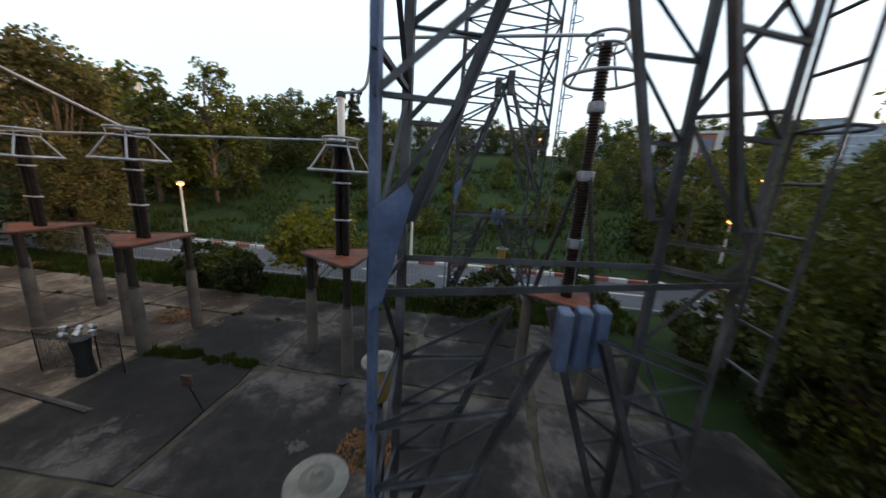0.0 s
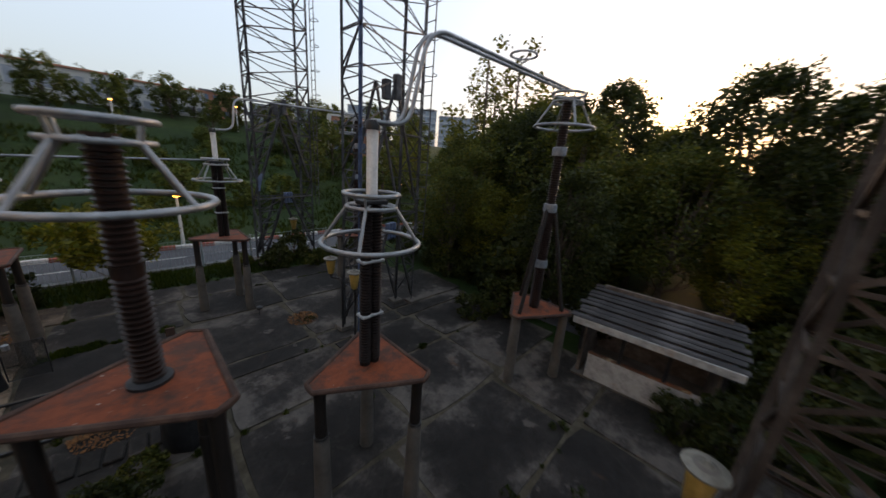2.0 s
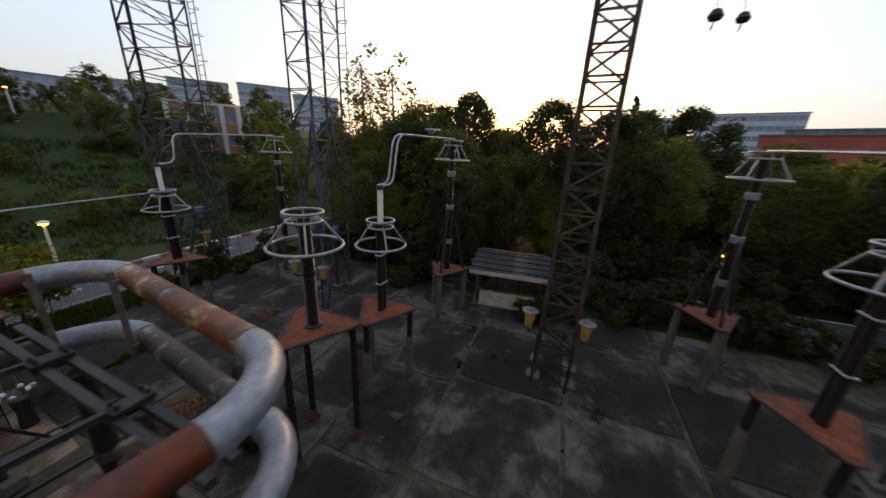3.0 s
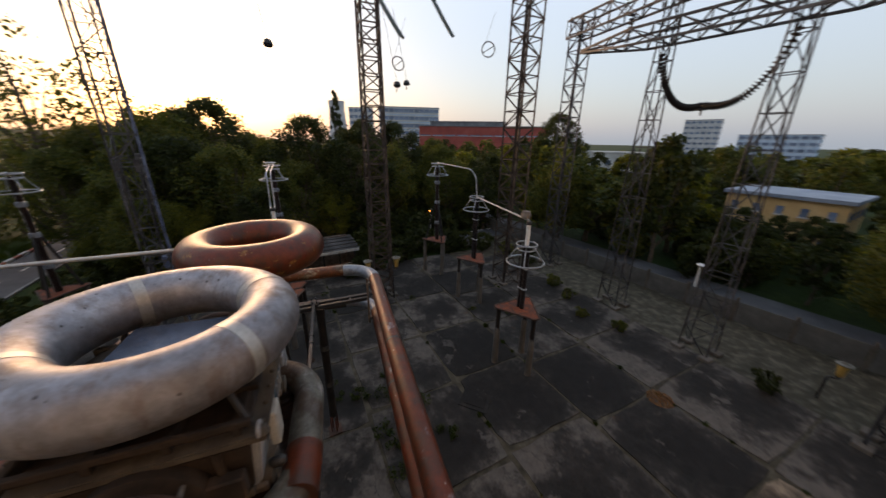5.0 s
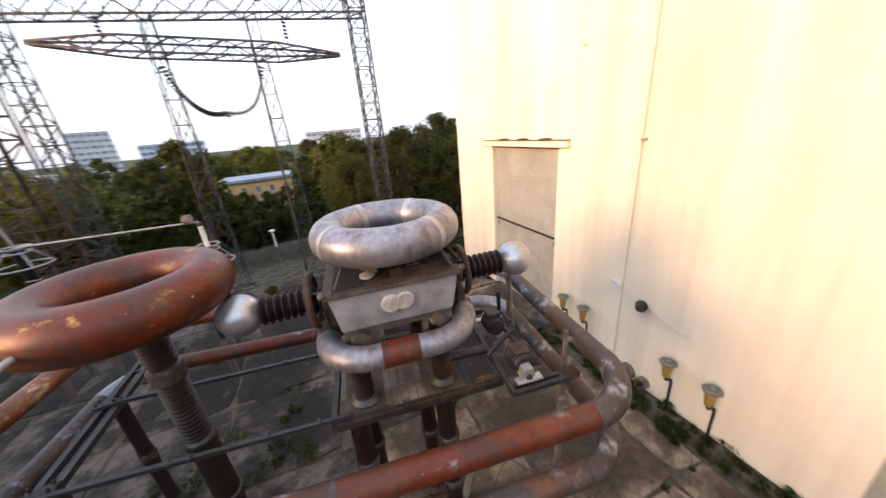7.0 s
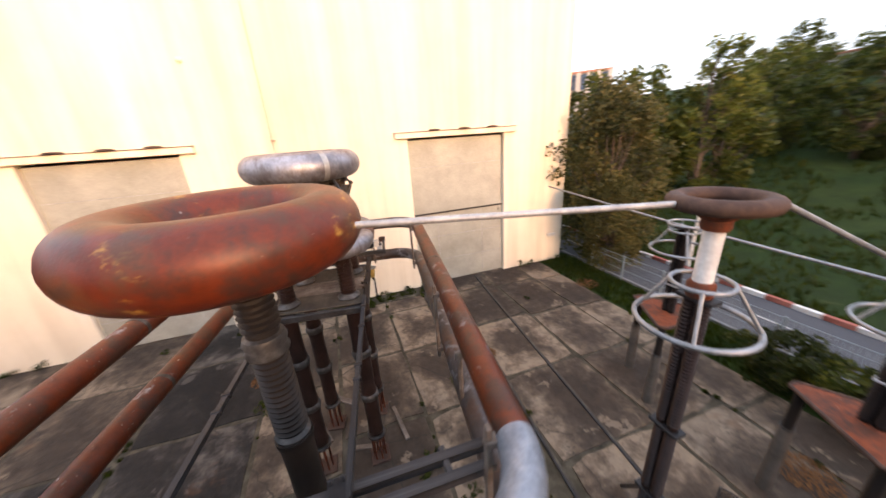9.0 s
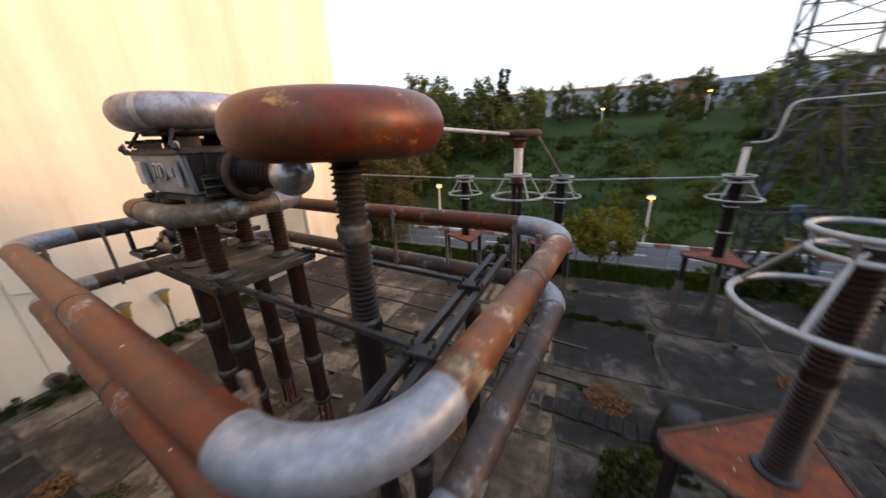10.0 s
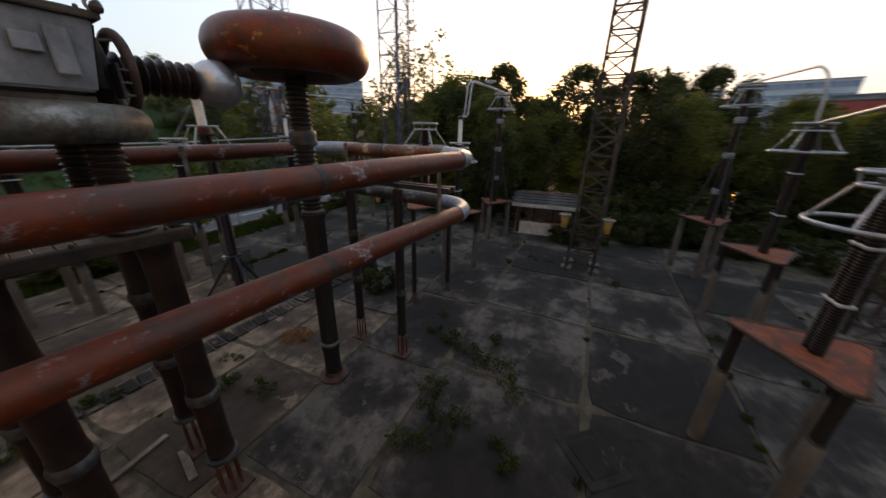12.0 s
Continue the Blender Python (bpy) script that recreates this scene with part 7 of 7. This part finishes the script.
for x, y, s in ((-8.2, -33.5, 0.42), (-6.4, -34.5, 0.38), (-4.2, -34.8, 0.4), (-2.0, -35.4, 0.42), (-9.5, -30.5, 0.45), (-6.8, -29.5, 0.4), (-4.0, -30.2, 0.42), (-10.5, -26.5, 0.42), (-8.0, -26.0, 0.36), (-12.0, -36.0, 0.7), (-11.0, -41.0, 0.7), (0.2, -38.0, 0.6)):
    place(FD, x, y, s)
# dark shrubs along the edge of the concrete
for x, y, s in ((5.8, -7.0, 0.8), (6.3, -8.2, 0.7), (6.2, -9.4, 0.8), (5.9, -10.8, 0.9), (5.6, -12.0, 0.8), (5.4, -13.2, 0.9), (5.2, -14.6, 0.8), (4.4, -15.6, 0.8), (6.4, -6.0, 0.8), (4.9, -12.6, 0.6), (10.4, -7.5, 1.4), (10.3, -9.6, 1.3), (10.2, -12.0, 1.4), (10.0, -14.2, 1.3)):
    place(BD, x, y, s)
# undergrowth beneath the trees
for i in range(46):
    x, y = tw.uniform(6.5, 24), tw.uniform(-20, 9)
    if abs((x - LANE_AT[0]) * math.cos(LANE_TURN) + (y - LANE_AT[1]) * math.sin(LANE_TURN)) < 1.9:
        continue
    place(BD if tw.random() < 0.6 else BU, x, y, tw.uniform(1.1, 2.1))
# a few big single trees farther away
place(TP, 101, -21, 1.6, None, 2.4)
place(TD, 33, -52, 1.5)
for i in range(70):
    a = tw.uniform(-1.75, 0.35)
    d = tw.uniform(48, 110)
    place((FG, FD, FY)[tw.randrange(3)], -5 + d * math.cos(a), -5 + d * math.sin(a), tw.uniform(0.8, 1.2), None, tw.uniform(0.75, 1.05))
# the hill to the north: tree belts, shrubs and single trees
for x, y, k, s in ((-21.5, 27, 1, 0.85), (-45, 22, 1, 1.2), (-24, 33, 1, 0.8), (-18, 36, 1, 0.85), (-15, 40, 0, 0.72), (-30, 30, 0, 0.85), (-24, 37, 1, 0.8), (-20, 44, 1, 0.85), (-13.5, 45, 1, 0.7), (-25, 42, 0, 0.85), (-9, 53, 1, 0.6), (-4, 55, 0, 0.62), (2, 57, 1, 0.6),
                   (9, 55, 1, 0.62), (15, 52, 0, 0.72), (20, 50, 1, 0.7), (31, 46, 0, 0.8), (20, 40, 1, 0.66), (30, 37, 0, 0.8), (15, 34, 1, 0.66), (24, 28, 0, 0.8), (30, 26, 1, 0.9), (18, 24, 0, 0.75), (13, 22, 0, 0.65), (18, 45, 0, 0.75), (12, 42, 1, 0.6), (23, 33, 1, 0.72), (36, 42, 1, 0.85), (40, 50, 0, 0.9), (33, 54, 1, 0.8), (26, 57, 0, 0.8), (10, 29, 1, 0.5), (44, 36, 0, 0.95), (48, 60, 1, 0.9), (19, 58, 1, 0.7), (41, 27, 1, 0.95), (11, 17, 1, 0.62), (24, 18, 0, 0.8), (36, 16, 1, 0.95), (36, 34, 1, 0.6), (-40, 20, 0, 1.2), (-14, 56, 0, 0.7), (5, 47, 1, 0.42), (-34, 26, 1, 1.0), (-28, 48, 1, 0.8), (-34, 52, 0, 0.7)):
    place((HG, HD)[k], x, y, s)
for i in range(18):
    place((HG, HD)[i % 2], -36 + 3.1 * i + tw.uniform(-1, 1), 59 + tw.uniform(-2, 2), tw.uniform(0.34, 0.55))
for i in range(9):
    place(TT, -24 + 3.4 * i + tw.uniform(-1, 1), 76 + tw.uniform(0, 5), tw.uniform(0.42, 0.6))
for i in range(30):
    x, y = tw.uniform(-26, 20), 19 + 34 * tw.random() ** 0.8
    place(BH if tw.random() < 0.75 else BD, x, y, tw.uniform(0.5, 1.5))
for x, y, s in ((-8.9, 9.9, 0.85), (-7.0, 9.6, 0.7), (-9.8, 10.3, 0.65), (-1.0, 10.2, 0.55), (0.4, 9.6, 0.6), (1.4, 10.6, 0.8), (4.0, 9.4, 0.9), (-4.9, -0.2, 0.5), (-4.6, 0.5, 0.42), (5.2, -9.3, 0.9), (6.5, -11.3, 1.1), (4.6, -8.4, 0.6), (3.9, -7.0, 0.45), (3.35, -5.25, 0.55), (3.6, -5.9, 0.7), (7.5, -7.6, 1.2), (6.2, -2.2, 0.8), (5.0, 0.6, 0.8), (3.9, 0.9, 0.55), (7.6, 4.0, 1.3), (6.5, 2.6, 0.8), (6.3, 4.3, 0.7), (6.4, 1.2, 0.9), (6.6, 5.8, 0.8), (6.2, -0.4, 0.8), (7.5, 1.6, 1.5), (8.3, 3.0, 1.6), (8.7, 5.5, 1.6), (5.9, 0.8, 1.2), (7.9, 6.6, 1.3), (5.8, -13.6, 0.9), (2.8, -16.6, 0.7),
                (-2.8, -15.8, 0.5), (-4.4, -15.3, 0.42), (-6.0, -14.4, 0.35), (-7.6, -14.9, 0.4), (-12.2, -16.3, 0.4), (0.6, -16.8, 0.6), (-17.6, -15.6, 0.7), (-18.6, -17.2, 0.9), (-19.0, -14.6, 0.6), (1.9, 8.9, 0.6), (6.5, 8.0, 0.95), (-13, 10.2, 0.35), (-18.3, 11.9, 0.5)):
    place(BU if x < 3 and tw.random() < 0.6 else BD, x, y, s)

# shrubs on the lawn towards the yellow house
for i in range(15):
    place(BD if tw.random() < 0.5 else BU, tw.uniform(-13, 3), tw.uniform(-40, -23), tw.uniform(1.2, 2.0))


def tuft(seed, n=46, h=0.3, spread=0.28):
    n = int(n * 1.8)
    r = random.Random(seed)
    bm = bmesh.new()
    for _ in range(n):
        a, d = r.uniform(0, 6.283), spread * r.random() ** 0.7
        p = Vector((d * math.cos(a), d * math.sin(a), 0))
        q = p + Vector((r.uniform(-0.12, 0.12), r.uniform(-0.12, 0.12), h * r.uniform(0.35, 1)))
        s = Vector((math.cos(a + 1.5), math.sin(a + 1.5), 0)) * r.uniform(0.005, 0.014)
        m = p.lerp(q, 0.55) + Vector((0, 0, 0.03))
        vs = [bm.verts.new(v) for v in (p - s, p + s, m + s * 1.6, q, m - s * 1.6)]
        bm.faces.new(vs)
    return mesh_of(bm, M_WEED)


def leafy(seed, h=0.34, spread=0.3):
    """A low broad-leaved weed: several stems with small leaves, uneven in height."""
    r = random.Random(seed)
    cl = []
    for _ in range(9):
        a, d = r.uniform(0, 6.283), spread * r.random() ** 0.6
        z = h * r.uniform(0.25, 0.85) * (1 - 0.5 * d / spread)
        cl.append((d * math.cos(a), d * math.sin(a), z, 0.11 * r.uniform(0.7, 1.3)))
    bm = bmesh.new()
    for cx, cy, cz, _ in cl:
        tube(bm, [(cx * 0.3, cy * 0.3, -0.02), (cx, cy, cz)], 0.005, 4)
    return mesh_of(leaf_crown(bm, cl, 46, 0.03, seed + 9), M_WEED)


tufts = [tuft(k, 50 + 10 * k, 0.22 + 0.05 * k, 0.2 + 0.04 * k) for k in range(5)]
leafies = [leafy(k, 0.3 + 0.05 * k, 0.26 + 0.04 * k) for k in range(4)]


def weed(x, y, s=1.0):
    ob = new("weed_clump", leafies[tw.randrange(4)])
    ob.matrix_basis = pose(x, y, 0.0, 0, 0, tw.uniform(0, 360)) @ Matrix.Diagonal((s * 0.8, s * 0.8, s * 0.65, 1))
    return tagged(ob, "leafy green weeds growing from a joint in the concrete", "weeds", "weed clumps", "stuff")


joint_bm = bmesh.new()


def joint_grass(x, y, s):
    h0 = len(joint_bm.verts)
    joint_bm.from_mesh(tufts[tw.randrange(5)])
    joint_bm.verts.ensure_lookup_table()
    m = pose(x, y, -0.01, 0, 0, tw.uniform(0, 360)) @ Matrix.Diagonal((s * 0.7, s * 0.7, s * 0.5, 1))
    bmesh.ops.transform(joint_bm, matrix=m, verts=joint_bm.verts[h0:])


for x, y, s in ((-6.4, -3.6, 1.5), (-6.7, -4.3, 1.3), (-7.0, -4.9, 1.5), (-6.2, -2.9, 0.9), (-7.4, -5.3, 1.1), (-5.9, -4.6, 1.0), (-9.6, -0.6, 1.1), (-9.9, 0.1, 1.2), (-10.3, 0.4, 0.9), (-9.3, 0.9, 0.8), (-11.8, 1.9, 1.4), (-11.2, 2.0, 1.2), (-12.3, 1.8, 1.0), (-13.5, -3.5, 1.0), (-16, -1.5, 0.7), (-10.5, 3.0, 0.6), (-18.8, -4.4, 1.2), (-18.7, -3.2, 1.2), (-18.8, -1.8, 1.3), (-18.7, -0.6, 1.2),
                (-18.8, 0.6, 1.1), (-18.7, 1.8, 1.2), (-18.8, 2.8, 1.3), (-18.8, 8.0, 1.4), (-18.7, 8.7, 1.2), (-18.8, 10.4, 1.2), (-18.8, -10.2, 1.3), (-18.8, -11.4, 1.5), (-18.9, -12.4, 1.4), (-18.2, -13.2, 1.3), (-17.9, -7.5, 0.7), (-15.6, 6.3, 0.7), (-3.3, -9.8, 0.9), (-4.4, -11.2, 0.7), (-0.4, -3.5, 0.6), (0.4, -4.4, 0.8), (1.6, -3.4, 0.8), (-0.9, -7.5, 0.9), (-1.0, -0.2, 0.6), (0.3, -5.1, 0.7), (-0.6, 4.0, 0.6), (-5.4, -2.8, 0.6), (-8.3, -3.9, 1.6), (-8.7, -4.4, 1.3), (-9.4, -4.0, 1.3), (-8.9, -5.5, 1.3)):
    weed(x, y, s)
for i in range(26):
    weed(HX + tw.uniform(0.15, 0.85), tw.uniform(-5.0, 3.0), tw.uniform(0.45, 1.1))
for i in range(60):
    joint_grass(HX + tw.uniform(0.1, 0.9), tw.uniform(-5.2, 3.2), tw.uniform(0.4, 0.9))
for i in range(36):
    joint_grass(-6.4 + 2.6 * tw.random(), 5.75 + tw.uniform(-0.08, 0.08), tw.uniform(0.35, 0.75))
for i in range(30):
    joint_grass(tw.uniform(-12, 3), 7.75 + tw.uniform(-0.06, 0.06), tw.uniform(0.25, 0.5))
for i in range(90):
    joint_grass(tw.uniform(-18.5, 3), tw.choice((-3.62, -6.7, -9.6, -12.6, 0.6, 2.35, 9.15)) + tw.uniform(-0.06, 0.06), tw.uniform(0.25, 0.6))
solo("joint_grass", joint_bm, M_WEED, "short green grass along the joints of the slabs", "grass", kind="stuff")
# heaps of dead leaves
for x, y, s in ((-7.2, 7.3, 0.5), (-0.7, 4.2, 0.45), (-5.0, 2.2, 0.5), (-8.0, 0.3, 0.4), (-13.1, 3.1, 0.35), (-15.6, 9.6, 0.5), (-10.9, -12.4, 0.4), (-14.8, -3.8, 0.35)):
    r = random.Random(int(x * 100))
    bm = bmesh.new()
    for _ in range(520):
        a, d = r.uniform(0, 6.283), s * r.random() ** 0.6
        p = Vector((d * math.cos(a), d * math.sin(a), 0.02 + 0.1 * (1 - d / s) * r.random()))
        u = Vector((r.uniform(-1, 1), r.uniform(-1, 1), r.uniform(-0.4, 0.4))).normalized() * 0.024
        w = Vector((-u.y, u.x, r.uniform(-0.02, 0.02)))
        bm.faces.new([bm.verts.new(p + k) for k in (u, w, -u, -w)])
    solo("leaf_litter", bm, M_DEAD, "scatter of dry orange-brown leaves on the concrete", "leaves", "leaf litter", "stuff", at=Matrix.Translation((x, y, 0)))

# grass on the verge and the hill
gr2 = random.Random(19)
bm = bmesh.new()
for i in range(15000):
    x = gr2.uniform(-34, 24)
    y = 14.9 + 30 * gr2.random() ** 1.7
    if noise.noise((x * 0.35, y * 0.35, 1)) < -0.15:
        continue
    k = 1.0 + (y - 15) * 0.03
    p = Vector((x, y, hill(x, y) - 0.09))
    for _ in range(3):
        a = gr2.uniform(0, 6.283)
        w = Vector((math.cos(a), math.sin(a), 0)) * 0.035 * k
        q = p + Vector((gr2.uniform(-0.16, 0.16), gr2.uniform(-0.16, 0.16), gr2.uniform(0.14, 0.42))) * k
        bm.faces.new([bm.verts.new(v) for v in (p - w, p + w, q)])
solo("grass", bm, M_WEED, "uneven green grass on the verge and the hill", "grass", kind="stuff")
bm = bmesh.new()
for i in range(6000):
    x = gr2.uniform(-19, 6)
    y = gr2.uniform(9.3, 11.2)
    p = Vector((x, y, -0.07))
    for _ in range(3):
        a = gr2.uniform(0, 6.283)
        w = Vector((math.cos(a), math.sin(a), 0)) * 0.018
        q = p + Vector((gr2.uniform(-0.1, 0.1), gr2.uniform(-0.1, 0.1), gr2.uniform(0.1, 0.3)))
        bm.faces.new([bm.verts.new(v) for v in (p - w, p + w, q)])
solo("grass", bm, M_WEED, "rough green grass along the edge of the yard", "grass", kind="stuff")

# ---- yard slabs, last ----
pave = thing("pavement", (0, 0, 0), "cracked and stained concrete slabs with weedy joints", "pavement", kind="structure")
bm = bmesh.new()
box(bm, (-7.3, -3.5, -0.075), (23.9, 25.4, 0.1))
solo("joint_bed", bm, M_JOINT, "pale earth filling the joints between the slabs", "soil", kind="structure")
ys = (9.25, 7.75, 5.75, 3.0, 2.33, 0.6, -1.5, -3.6, -6.7, -9.6, -12.6, -16.4)
sr = random.Random(3)
for j in range(len(ys) - 1):
    y1, y0 = ys[j], ys[j + 1]
    xs = [-19.18 if y1 != 3.0 else -4.2]
    start = {1: -17.2, 2: -17.5, 3: -0.85}.get(j, -16.6 + sr.uniform(-0.6, 0.6))
    k = start
    east = 4.6 if y0 > 5 else (5.6 if y0 > -2 else 4.9 if y0 > -9 else (4.7 if y0 > -13 else 3.2))
    while k < east - 1.0:
        xs.append(k)
        k += 2.75 + sr.uniform(-0.08, 0.08) if y0 > -3 else 3.1 + sr.uniform(-0.1, 0.1)
    xs.append(east + sr.uniform(-0.4, 0.3))
    for x0, x1 in zip(xs, xs[1:]):
        g = 0.07
        w, d = x1 - x0 - g, y1 - y0 - g
        bm = bmesh.new()
        n = 5
        rim = []
        for (ax, ay), (bx_, by_) in (((-w / 2, -d / 2), (w / 2, -d / 2)), ((w / 2, -d / 2), (w / 2, d / 2)), ((w / 2, d / 2), (-w / 2, d / 2)), ((-w / 2, d / 2), (-w / 2, -d / 2))):
            for i in range(n):
                f = i / n
                o_ = sr.uniform(-0.05, 0.02) if i else sr.uniform(-0.12, 0.0)
                px, py = ax + (bx_ - ax) * f, ay + (by_ - ay) * f
                c = 1 + o_ / max(w, d) * 2
                rim.append((px * c, py * c))
        top = [bm.verts.new((x * 0.994, y * 0.994, 0)) for x, y in rim]
        mid = [bm.verts.new((x, y, -0.02)) for x, y in rim]
        bot = [bm.verts.new((x, y, -0.14)) for x, y in rim]
        bm.faces.new(top)
        for a, b in ((mid, top), (bot, mid)):
            for i in range(len(rim)):
                q = (i + 1) % len(rim)
                bm.faces.new((a[i], a[q], b[q], b[i]))
        # slabs towards the hall get the lit colour; one pale patch shares it
        ob = part("slab", bm, M_SLAB_LIT if (x0 + x1 < -13 and y0 > -2) or (x0 + x1 < -19 and y0 > -5) or (x0 + x1 < -25 and -12.7 < y0 < -9) else M_SLAB, pave)
        ob.matrix_basis = pose((x0 + x1) / 2, (y0 + y1) / 2, sr.uniform(-0.012, 0.012), sr.uniform(-0.25, 0.25), sr.uniform(-0.25, 0.25), 0)
